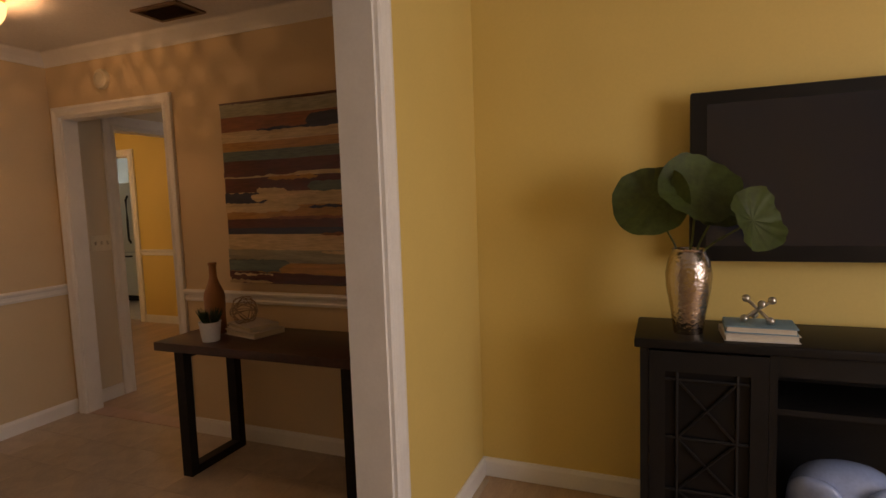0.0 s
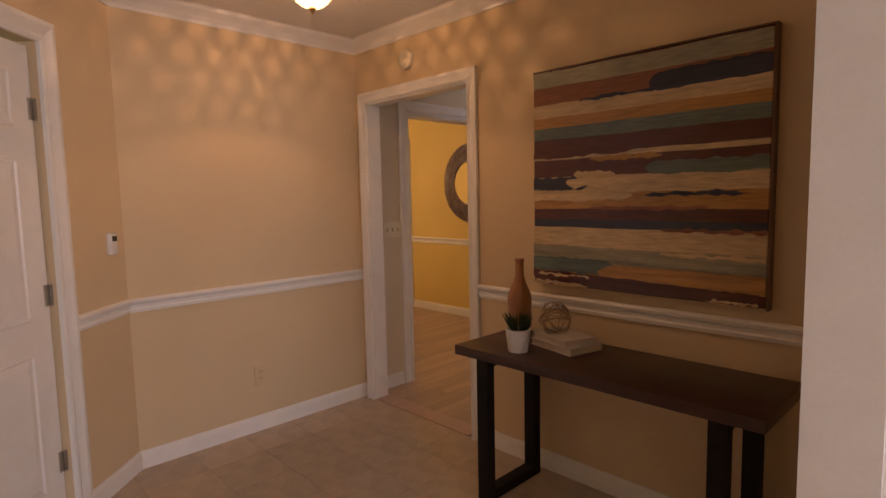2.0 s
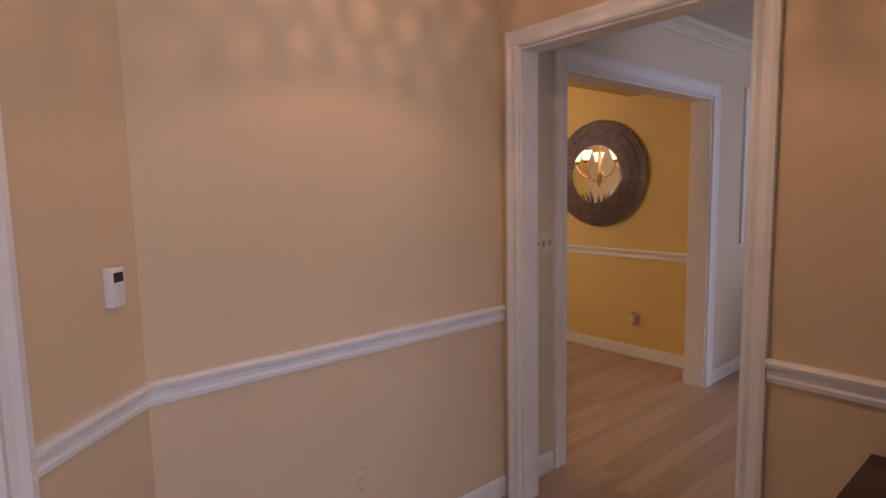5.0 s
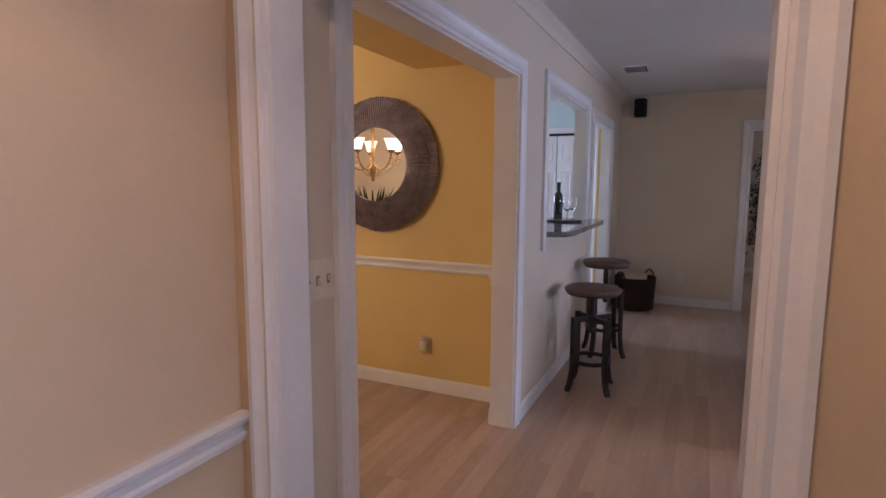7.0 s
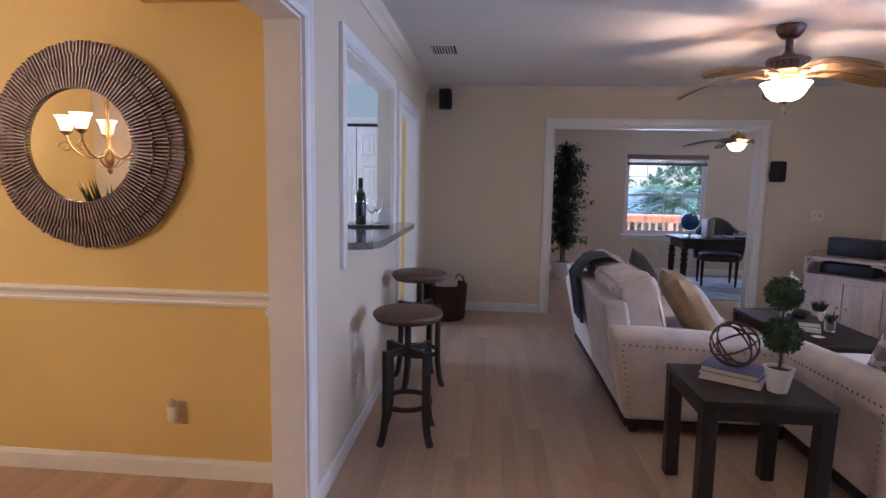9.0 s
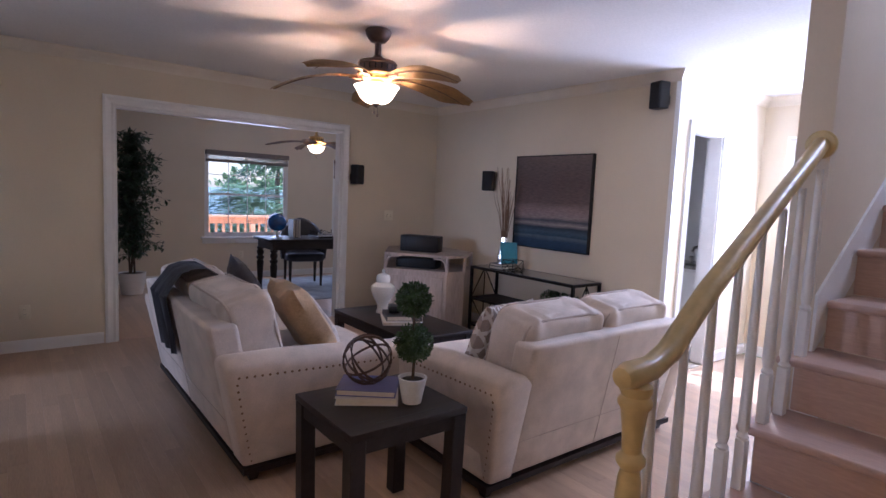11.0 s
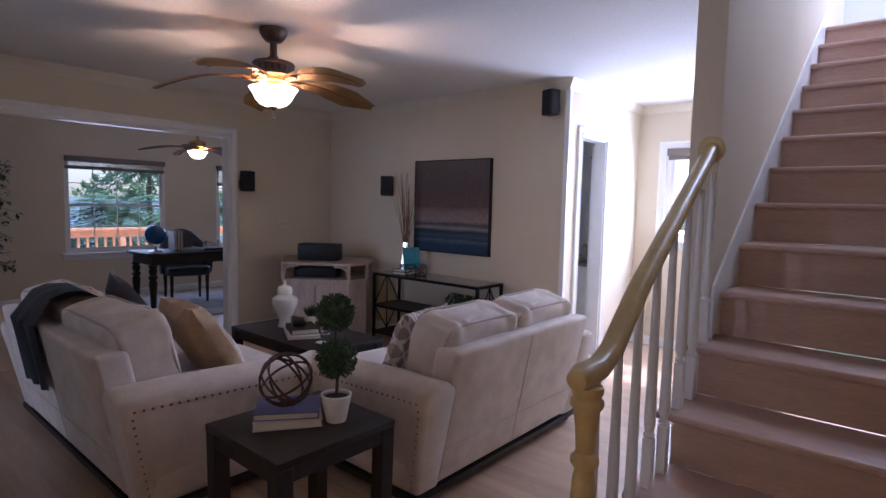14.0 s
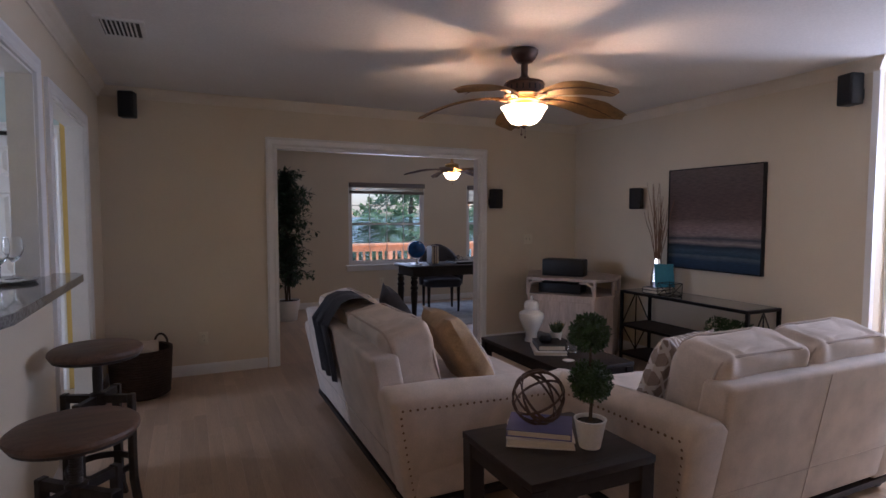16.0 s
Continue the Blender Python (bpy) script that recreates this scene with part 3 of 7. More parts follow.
WASHW = material("whitewashed_rattan", (0.47, 0.38, 0.32), 0.55, var=0.15, scale=10, fine=0.12, fscale=60, stretch=(1, 1, 0.2))
GRANITE = material("speckled_granite", (0.20, 0.19, 0.17), 0.15, var=0.3, scale=40, fine=0.45, fscale=160, coat=0.4)
PLATE = material("ivory_switch_plate", (0.74, 0.67, 0.52), 0.4, var=0.02)
STOOLW = material("weathered_brown_wood", (0.13, 0.075, 0.048), 0.5, var=0.25, scale=8, fine=0.2, fscale=60, stretch=(1, 5, 1))
STOOLI = material("rubbed_dark_iron", (0.060, 0.050, 0.045), 0.42, 0.7, var=0.3, scale=18)
WICKER = material("dark_brown_basket_weave", (0.035, 0.018, 0.012), 0.75, var=0.3, scale=30, fine=0.3, fscale=120, bump=0.7, bscale=120)
PAPER = material("cream_page_block", (0.66, 0.60, 0.50), 0.8, var=0.08, scale=5, fine=0.12, fscale=240, stretch=(0.2, 0.2, 6))
BOOKB = material("violet_blue_book_cover", (0.10, 0.10, 0.26), 0.45, var=0.15, scale=12)
BOOKW = material("off_white_book_cover", (0.62, 0.58, 0.54), 0.5, var=0.06, scale=12)
BOOKT = material("teal_book_cover", (0.02, 0.20, 0.27), 0.5, var=0.1, scale=12)
BOOKD = material("black_book_cover", (0.015, 0.015, 0.018), 0.4, var=0.1)
LIGHTB = material("pale_blue_glaze", (0.27, 0.37, 0.62), 0.2, var=0.08, scale=8, coat=0.5)
AMBER = material("terracotta_amber_glaze", (0.36, 0.15, 0.055), 0.35, var=0.15, scale=8, coat=0.2)
WIRE = material("champagne_wire", (0.40, 0.30, 0.20), 0.35, 0.9, var=0.1)
CLEAR = glass("clear_glass")
GREENG = glass("dark_green_bottle_glass", (0.05, 0.10, 0.04))
MIRROR = material("mirror_silver", (0.88, 0.88, 0.88), 0.01, 1.0, var=0, fine=0)
MFRAME = material("pewter_slat_frame", (0.27, 0.225, 0.245), 0.32, 0.4, var=0.3, scale=14, fine=0.2, fscale=60)
GLOBE = material("deep_blue_globe", (0.010, 0.090, 0.32), 0.25, var=0.45, scale=14, coat=0.3)
NAVY = material("charcoal_leather", (0.022, 0.022, 0.032), 0.45, var=0.15, scale=12)
RUG = material("pale_blue_grey_rug", (0.34, 0.36, 0.38), 0.95, var=0.25, scale=5, fine=0.15, fscale=180, bump=0.5, bscale=240)
SHADE = material("taupe_roller_shade", (0.20, 0.17, 0.15), 0.8, var=0.06)
DECK = material("orange_stained_deck", (0.76, 0.47, 0.29), 0.7, var=0.15, scale=8)
FROST = glow("lit_frosted_glass", (1.0, 0.74, 0.40), 6.0)
FROST2 = glow("lit_crystal_bowl", (1.0, 0.70, 0.34), 2.24)
SHADEG = glow("lit_alabaster_shade", (1.0, 0.76, 0.40), 1.54)
CORD = material("pale_outlet_plastic", (0.66, 0.52, 0.30), 0.4, var=0.02)


# ---- shape helpers for things ----
def pillow(bm, m, sx, sy, sz, e1=0.45, e2=0.35, seg=24, rings=14, wob=0.0, fold=0.0):
    """A plump block: a superellipsoid with half sizes sx, sy, sz."""
    def p(c, e):
        return math.copysign(abs(c) ** e, c)
    rows = []
    for i in range(1, rings):
        a = -math.pi / 2 + math.pi * i / rings
        row = []
        for k in range(seg):
            b = 2 * math.pi * k / seg
            v = Vector((sx * p(math.cos(a), e1) * p(math.cos(b), e2), sy * p(math.cos(a), e1) * p(math.sin(b), e2), sz * p(math.sin(a), e1)))
            if wob:
                v *= 1 + wob * noise.noise(v * 7 + Vector((sx * 9, sy * 5, 3)))
            if fold:
                rim = abs(v.y) / sy
                v.z += fold * math.sin(v.x * 75 + 3 * noise.noise(v * 9)) * max(0.0, 1 - rim * rim) * (1.0 if v.z > 0.5 * sz else 0.25) * (0.6 + noise.noise(v * 5))
                v.y += fold * 1.6 * noise.noise(Vector((v.x * 14, v.z * 10, 5 + sx)))
            row.append(bm.verts.new(m @ v))
        rows.append(row)
    for a, b in zip(rows, rows[1:]):
        for k in range(seg):
            bm.faces.new((a[k], a[(k + 1) % seg], b[(k + 1) % seg], b[k]))
    bm.faces.new(rows[0][::-1])
    bm.faces.new(rows[-1])


def throw_pillow(bm, m, s, t, n=14):
    """A square scatter cushion with pinched corners, s wide and t thick, lying in local xy."""
    grid = {}
    for side in (1, -1):
        for i in range(n + 1):
            for j in range(n + 1):
                u, v = 2 * i / n - 1, 2 * j / n - 1
                if side == -1 and (i in (0, n) or j in (0, n)):
                    grid[side, i, j] = grid[1, i, j]
                    continue
                h = t / 2 * (max(0, (1 - u ** 4) * (1 - v ** 4))) ** 0.55
                pinch = 1 - 0.10 * (1 - abs(u) ** 2) * abs(v) ** 6
                pinch2 = 1 - 0.10 * (1 - abs(v) ** 2) * abs(u) ** 6
                h += 0.008 * noise.noise(Vector((u * 3, v * 3, side * 2)))
                grid[side, i, j] = bm.verts.new(m @ Vector((u * s / 2 * pinch2, v * s / 2 * pinch, side * max(h, 0))))
    for side in (1, -1):
        for i in range(n):
            for j in range(n):
                q = [grid[side, i, j], grid[side, i + 1, j], grid[side, i + 1, j + 1], grid[side, i, j + 1]]
                bm.faces.new(q if side == 1 else q[::-1])


def leaf_quad(bm, c, d, n, l, w):
    """One folded leaf at c along d."""
    d.normalize()
    s = d.cross(n)
    if s.length < 1e-4:
        s = d.orthogonal()
    s.normalize()
    n = s.cross(d)
    a, b = bm.verts.new(c), bm.verts.new(c + d * l)
    e = bm.verts.new(c + d * l * 0.5 + s * w / 2 + n * w * 0.18)
    f = bm.verts.new(c + d * l * 0.5 - s * w / 2 + n * w * 0.18)
    bm.faces.new((a, e, b))
    bm.faces.new((a, b, f))


def leaf_ball(bm, c, r, count, l=0.02, w=0.013, rng=None):
    for _ in range(count):
        v = Vector((rng.gauss(0, 1), rng.gauss(0, 1), rng.gauss(0, 1))).normalized()
        d = (v + Vector((rng.uniform(-1, 1), rng.uniform(-1, 1), rng.uniform(-1, 1))) * 0.8)
        leaf_quad(bm, Vector(c) + v * r * rng.uniform(0.70, 0.98), d, v, l * rng.uniform(0.7, 1.2), w)


def taper_leg(bm, x, y, z0, z1, s0, s1, segs=4):
    lathe(bm, [(s0, z0), (s1, z1)], segs, Matrix.Translation((x, y, 0)) @ pose(0, 0, 0, 0, 0, 45 if segs == 4 else 0))


# ---- sofas ----
PIPING = material("taupe_velvet_piping", (0.43, 0.355, 0.30), 0.85, var=0.06, scale=9)
bm = new_bm()
lathe(bm, [(0.0068, 0.0), (0.0058, 0.003), (0.002, 0.005)], 8)
NAIL_ME = bpy.data.meshes.new("nailhead")
bm.to_mesh(NAIL_ME)
bm.free()
NAIL_ME.materials.append(NAIL)


def sofa(m, L, D, seats, label):
    ob = thing("sofa", m, label, "sofa", "cream sofas")
    A = 0.19
    bm = new_bm()
    box(bm, 0.03, L - 0.03, 0.05, D - 0.04, 0.09, 0.33)
    soften(bm, 0.02)
    part("base", bm, UPH, ob, smooth=True)
    bm = new_bm()
    vs = box(bm, 0.17, L - 0.17, 0.0, 0.15, 0.09, 0.74)
    for v in vs:
        if v.co.z > 0.5:
            v.co.y -= 0.125
            if v.co.y > 0.05:
                v.co.y -= 0.085
    bmesh.ops.subdivide_edges(bm, edges=bm.edges, cuts=5, use_grid_fill=True)
    for v in bm.verts:
        v.co.y += 0.012 * math.sin(v.co.x * 3.0) * (v.co.z - 0.1)
    soften(bm, 0.028, 3)
    back = part("backrest", bm, UPH, ob, smooth=True)
    lean = 0.125 / 0.65
    for pts in ([(0.18, 0.27), (L - 0.18, 0.27)], [(L / 2, 0.10), (L / 2, 0.72)]):
        bm = new_bm()
        tube(bm, [(px, -0.001 - lean * (pz - 0.09) + 0.012 * math.sin(px * 3.0) * (pz - 0.1), pz) for q in range(13) for px, pz in [(pts[0][0] + (pts[1][0] - pts[0][0]) * q / 12, pts[0][1] + (pts[1][1] - pts[0][1]) * q / 12)]], 0.0016, 5)
        part("seam", bm, PIPING, back, "stitched seam", True)
    for side in (0, 1):
        bm = new_bm()
        # rolled arm: a profile across the arm, carried from back to front
        prof = [(0.05, 0.075), (0.008, 0.45), (-0.012, 0.53), (-0.008, 0.57), (0.03, 0.598), (0.09, 0.608), (0.15, 0.595), (A, 0.56), (A, 0.075)]
        rings = []
        for y, dz, out in ((0.004, 0.0, 0), (0.03, 0.012, 0.006), (0.25, 0.012, 0.004), (0.5, -0.005, 0.0), (0.75, -0.02, 0.0), (D - 0.03, -0.03, 0.0), (D, -0.045, -0.012)):
            ring = []
            for px, pz in prof:
                x = px - out if px < 0.1 else px
                zz = pz + (dz if pz > 0.4 else 0)
                lean = 0.205 * (zz - 0.09) * max(0.0, 1 - max(y, 0) / 0.5)
                ring.append(bm.verts.new(((x if side == 0 else L - x), y - lean, zz)))
            rings.append(ring)
        for a, b in zip(rings, rings[1:]):
            for k in range(len(prof)):
                bm.faces.new((a[k], a[(k + 1) % len(prof)], b[(k + 1) % len(prof)], b[k]))
        bm.faces.new(rings[0])
        bm.faces.new(rings[-1][::-1])
        bmesh.ops.recalc_face_normals(bm, faces=bm.faces)
        soften(bm, 0.014, 2)
        arm = part("arm", bm, UPH, ob, smooth=True)
        step = 0.036
        spots = [(-0.035 + step * k, 0.535 - 0.0012 * k) for k in range(int((D + 0.02) / step))]
        spots += [(0.045 - 0.205 * (0.50 - step * k - 0.09), 0.50 - step * k) for k in range(11)] + [(0.045 + step * k, 0.102) for k in range(int((D - 0.08) / step))]
        spots += [(D - 0.03, 0.49 - step * k) for k in range(11)]
        for y, z in spots:
            x = 0.008 + 0.042 * (1 - (z - 0.075) / 0.375) if z < 0.45 else 0.008 - 0.02 * (z - 0.45) / 0.08
            sgn = -1 if side == 0 else 1
            nh = new("nailhead", NAIL_ME)
            nh.matrix_basis = Matrix.Translation(((x - 0.002 if side == 0 else L - x + 0.002), y, z)) @ pose(0, 0, 0, 0, 90 * sgn, 0)
            nh.parent = arm
    w = (L - 2 * A) / seats
    for k in range(seats):
        cx = A + w * (k + 0.5)
        bm = new_bm()
        pillow(bm, Matrix.Translation((cx, 0.57, 0.41)), w / 2 - 0.004, 0.37, 0.085, 0.35, 0.22, 64, 24, 0.03, 0.003)
        part("seat_cushion", bm, UPH, ob, smooth=True)
        bm = new_bm()
        pillow(bm, Matrix.Translation((cx, 0.125, 0.645)) @ pose(0, 0, 0, 15, 0, 0), w / 2 - 0.002, 0.125, 0.222, 0.30, 0.24, 96, 44, 0.04, 0.010)
        cush = part("back_cushion", bm, UPH, ob, smooth=True)
        for side in (-0.098, 0.098):
            bm = new_bm()
            ring = []
            for q in range(56):
                a = 2 * math.pi * q / 56
                ring.append(Matrix.Translation((cx, 0.125, 0.645)) @ pose(0, 0, 0, 15, 0, 0) @ Vector((math.copysign(abs(math.cos(a)) ** 0.30, math.cos(a)) * (w / 2 - 0.012), side, math.copysign(abs(math.sin(a)) ** 0.30, math.sin(a)) * 0.216 + 0.002 * math.sin(q * 2.1))))
            tube(bm, ring, 0.007, 6, True)
            part("piping", bm, PIPING, cush, smooth=True)
    for x in (0.07, L - 0.07):
        for y in (0.06, D - 0.08):
            bm = new_bm()
            taper_leg(bm, x, y, 0.0, 0.05, 0.026, 0.042)
            part("leg", bm, ESP, ob, "dark wooden foot")
    bm = new_bm()
    box(bm, 0.022, L - 0.022, 0.002, D - 0.015, 0.045, 0.074)
    part("plinth", bm, ESP, ob, "dark wooden plinth")
    return ob


S1 = pose(-2.345, 7.41, 0, 0, 0, -90)
S2 = pose(-1.51, 4.755, 0, 0, 0, 0)
sofa(S1, 1.93, 0.95, 2, "cream velvet sofa with nailhead arms on dark feet")
sofa(S2, 1.585, 0.90, 2, "cream velvet loveseat with nailhead arms beside the staircase")


def scatter(m, s, t, mat, label):
    bm = new_bm()
    throw_pillow(bm, Matrix(), s, t)
    ob = part("throw_pillow", bm, mat, None, "", True)
    ob.matrix_basis = m
    return tagged(ob, label, "pillow", "scatter cushions")


scatter(S1 @ pose(1.47, 0.47, 0.66, 122, 0, -6), 0.50, 0.18, GOLD, "gold woven throw pillow on the cream sofa")
scatter(S1 @ pose(1.28, 0.60, 0.62, 126, 0, -4), 0.42, 0.14, SILVERF, "silver grey damask throw pillow on the sofa")
scatter(S1 @ pose(0.62, 0.42, 0.70, 112, 0, 5) @ pose(0, 0, 0, 0, 0, 45), 0.38, 0.13, GREYTH, "charcoal throw pillow on the cream sofa")
scatter(S2 @ pose(0.42, 0.40, 0.645, 112, 0, 10), 0.43, 0.13, LATTICE, "taupe throw pillow with white lattice on the loveseat")

# charcoal throw over the sofa back
bm = new_bm()
prof = [(-0.090, 0.40), (-0.105, 0.48), (-0.130, 0.62), (-0.150, 0.745), (-0.11, 0.80), (-0.06, 0.865), (0.0, 0.888), (0.07, 0.89), (0.14, 0.85), (0.20, 0.77), (0.225, 0.68)]
cols = 16
rows = []
for i, (y, z) in enumerate(prof):
    row = []
    for k in range(cols + 1):
        u = k / cols
        x = 0.62 + 0.38 * u + 0.02 * math.sin(i * 0.9) - 0.04 * (i < 3) * (u - 0.5)
        r = 0.010 * math.sin(u * 17 + i * 0.5) + 0.006 * math.sin(u * 31)
        row.append((x, y - (r + 0.006 if i < 4 else -0.3 * r), z + (abs(r) + 0.008 if i >= 4 else 0)))
    rows.append(row)
top = [[bm.verts.new(p) for p in row] for row in rows]
for a, b in zip(top, top[1:]):
    for k in range(cols):
        bm.faces.new((a[k], a[k + 1], b[k + 1], b[k]))
bmesh.ops.solidify(bm, geom=bm.faces[:], thickness=0.012)
throw = part("throw_blanket", bm, GREYTH, None, "", True)
throw.matrix_basis = S1
tagged(throw, "charcoal knitted throw draped over the sofa back", "blanket")


# ---- tables ----
def square_table(name, m, sx, sy, h, leg, label, mat=ESP):
    ob = thing(name, m, label, "table")
    bm = new_bm()
    box(bm, -sx / 2, sx / 2, -sy / 2, sy / 2, h - 0.028, h)
    soften(bm, 0.004)
    top = part("tabletop", bm, mat, ob, smooth=True)
    for a in (-1, 1):
        bm = new_bm()
        mbox(bm, Matrix.Translation((0, a * (sy / 2 - 0.05), h)), sx * 0.5, 0.006, 0.0016)
        part("slot", bm, BLACKP, top, "narrow routed slot")
    for ax in (0, 1):
        for a in (-1, 1):
            bm = new_bm()
            if ax:
                box(bm, a * (sx / 2 - 0.022) - 0.011, a * (sx / 2 - 0.022) + 0.011, -sy / 2 + leg, sy / 2 - leg, h - 0.085, h - 0.029)
            else:
                box(bm, -sx / 2 + leg, sx / 2 - leg, a * (sy / 2 - 0.022) - 0.011, a * (sy / 2 - 0.022) + 0.011, h - 0.085, h - 0.029)
            part("apron", bm, mat, ob)
    for a in (-1, 1):
        for b in (-1, 1):
            bm = new_bm()
            x, y = a * (sx / 2 - leg / 2 - 0.002), b * (sy / 2 - leg / 2 - 0.002)
            vs = box(bm, x - leg / 2, x + leg / 2, y - leg / 2, y + leg / 2, 0, h - 0.029)
            for v in vs:
                if v.co.z < 0.1:
                    v.co.x += -a * 0.006
                    v.co.y += -b * 0.006
            soften(bm, 0.003, 1)
            part("leg", bm, mat, ob)
    return ob


square_table("end_table", pose(-1.992, 4.885, 0), 0.53, 0.485, 0.55, 0.062, "square espresso wood end table between the sofas")
square_table("coffee_table", pose(-0.87, 6.45, 0), 0.56, 1.06, 0.45, 0.06, "rectangular espresso wood coffee table before the sofa")


def book(m, sx, sy, sz, cover, label):
    ob = thing("book", m, label, "book", "stacked books")
    bm = new_bm()
    box(bm, -sx / 2 + 0.006, sx / 2 - 0.006, -sy / 2 + 0.006, sy / 2 - 0.004, 0.003, sz - 0.003)
    part("page_block", bm, PAPER, ob, "cream page block")
    bm = new_bm()
    box(bm, -sx / 2, sx / 2, -sy / 2, sy / 2, 0, 0.003)
    box(bm, -sx / 2, sx / 2, -sy / 2, sy / 2, sz - 0.003, sz)
    box(bm, -sx / 2, sx / 2, sy / 2 - 0.004, sy / 2, 0.003, sz - 0.003)
    part("cover", bm, cover, ob)
    return ob


book(pose(-2.02, 4.94, 0.551, 0, 0, -33), 0.25, 0.20, 0.030, BOOKW, "off-white hardback book under a blue one")
book(pose(-2.015, 4.945, 0.582, 0, 0, -38), 0.24, 0.19, 0.026, BOOKB, "violet blue hardback book on the end table")


def wire_sphere(name, m, r, t, mat, label, loops=6, flat=2.4, seed=3):
    rng = random.Random(seed)
    ob = thing(name, m, label, "ornament")
    for k in range(loops):
        bm = new_bm()
        rot = Euler((rng.uniform(0, 3.1), rng.uniform(0, 3.1), k * math.pi / loops)).to_matrix()
        tube(bm, [rot @ Vector((r * math.cos(2 * math.pi * q / 40), r * math.sin(2 * math.pi * q / 40), 0)) + Vector((0, 0, r)) for q in range(40)], t, 6, True, flat)
        part("hoop", bm, mat, ob, smooth=True)
    return ob


wire_sphere("orb_sculpture", pose(-2.02, 4.95, 0.608), 0.100, 0.0028, BRONZE, "bronze metal hoop orb on stacked books", 7, 2.0, 5)


def pot(bm, r0, r1, h, th=0.006):
    lathe(bm, [(r0 * 0.96, 0), (r0, 0.006), (r1, h - 0.004), (r1 + 0.002, h), (r1 - th, h), (r1 - th, h - 0.02), (0.003, h - 0.02)], 28)


def topiary(m, label):
    ob = thing("topiary", m, label, "plant")
    bm = new_bm()
    pot(bm, 0.040, 0.058, 0.105)
    p = part("pot", bm, WPOT, ob, "white tapered pot", True)
    bm = new_bm()
    lathe(bm, [(0.050, 0.080), (0.050, 0.092), (0.02, 0.097)], 20)
    part("soil", bm, SOIL, p, "dark moss")
    bm = new_bm()
    tube(bm, [(0, 0, 0.09), (0.004, 0, 0.17), (-0.004, 0, 0.30), (-0.006, 0, 0.44)], [0.007, 0.006, 0.006, 0.004], 7)
    part("stem", bm, STEM, ob, smooth=True)
    rng = random.Random(4)
    for c, r in (((0, 0, 0.245), 0.075), ((-0.008, 0, 0.425), 0.068)):
        bm = new_bm()
        bmesh.ops.create_icosphere(bm, subdivisions=2, radius=r * 0.78, matrix=Matrix.Translation(c))
        leaf_ball(bm, c, r, 1100, 0.017, 0.010, rng)
        tagged(part("leaf_ball", bm, LEAF, ob, "clipped boxwood ball"), kind="stuff")
    return ob


topiary(pose(-1.895, 4.80, 0.551), "double ball boxwood topiary in white pot")

# things on the coffee table
jar = thing("ginger_jar", pose(-0.87, 6.70, 0.451), "white ceramic ginger jar with lid on coffee table", "jar")
bm = new_bm()
lathe(bm, [(0.050, 0), (0.052, 0.012), (0.044, 0.03), (0.046, 0.07), (0.078, 0.13), (0.097, 0.185), (0.092, 0.215), (0.060, 0.238), (0.050, 0.244)], 28)
part("body", bm, CERAM, jar, smooth=True)
bm = new_bm()
lathe(bm, [(0.054, 0.245), (0.056, 0.255), (0.056, 0.285), (0.045, 0.305), (0.02, 0.313), (0.008, 0.318), (0.012, 0.33), (0.010, 0.342), (0.003, 0.348)], 28)
part("lid", bm, CERAM, jar, smooth=True)
book(pose(-0.93, 6.40, 0.451, 0, 0, 62), 0.30, 0.22, 0.022, BOOKW, "white book on the coffee table")
book(pose(-0.92, 6.41, 0.474, 0, 0, 66), 0.25, 0.19, 0.035, BOOKD, "black book on the coffee table")
bm = new_bm()
mbox(bm, pose(-0.93, 6.44, 0.535, 0, 0, 60), 0.13, 0.09, 0.05)
soften(bm, 0.02, 3)
tagged(part("black_box", bm, BLACKP, smooth=True), "small rounded black box on stacked books", "box")
pp = thing("potted_succulent", pose(-0.70, 6.62, 0.451), "spiky green succulent in a small grey pot", "plant")
bm = new_bm()
pot(bm, 0.036, 0.046, 0.07)
part("pot", bm, WPOT, pp, "small pale grey pot", True)
bm = new_bm()
rng = random.Random(18)
for k in range(70):
    a, sp = rng.uniform(0, 6.28), rng.uniform(0.1, 0.9)
    leaf_quad(bm, Vector((0.025 * math.cos(a) * sp, 0.025 * math.sin(a) * sp, 0.055)), Vector((math.cos(a) * sp * 0.7, math.sin(a) * sp * 0.7, 1)), Vector((math.sin(a), -math.cos(a), 0.2)), rng.uniform(0.06, 0.11), 0.013)
tagged(part("foliage", bm, GRASS, pp), kind="stuff")
cp = thing("succulent", pose(-0.80, 6.30, 0.451), "spiky succulent in a clear glass tumbler", "plant")
bm = new_bm()
lathe(bm, [(0.034, 0), (0.036, 0.004), (0.040, 0.075), (0.038, 0.075), (0.033, 0.008), (0.004, 0.007)], 20)
part("tumbler", bm, CLEAR, cp, "clear glass tumbler", True)
bm = new_bm()
rng = random.Random(8)
for k in range(26):
    a = rng.uniform(0, 6.28)
    d = Vector((math.cos(a) * 0.5, math.sin(a) * 0.5, rng.uniform(0.6, 1.6)))
    leaf_quad(bm, Vector((0.008 * math.cos(a), 0.008 * math.sin(a), 0.05)), d, Vector((0, 0, 1)), rng.uniform(0.06, 0.10), 0.014)
part("leaves", bm, GRASS, cp)
bm = new_bm()
lathe(bm, [(0.012, 0), (0.028, 0.008), (0.040, 0.014), (0.037, 0.014), (0.02, 0.008), (0.003, 0.006)], 16, Matrix.Translation((-1.00, 6.08, 0.451)))
tagged(part("saucer", bm, CERAM, smooth=True), "small white shell saucer on the coffee table", "dish")

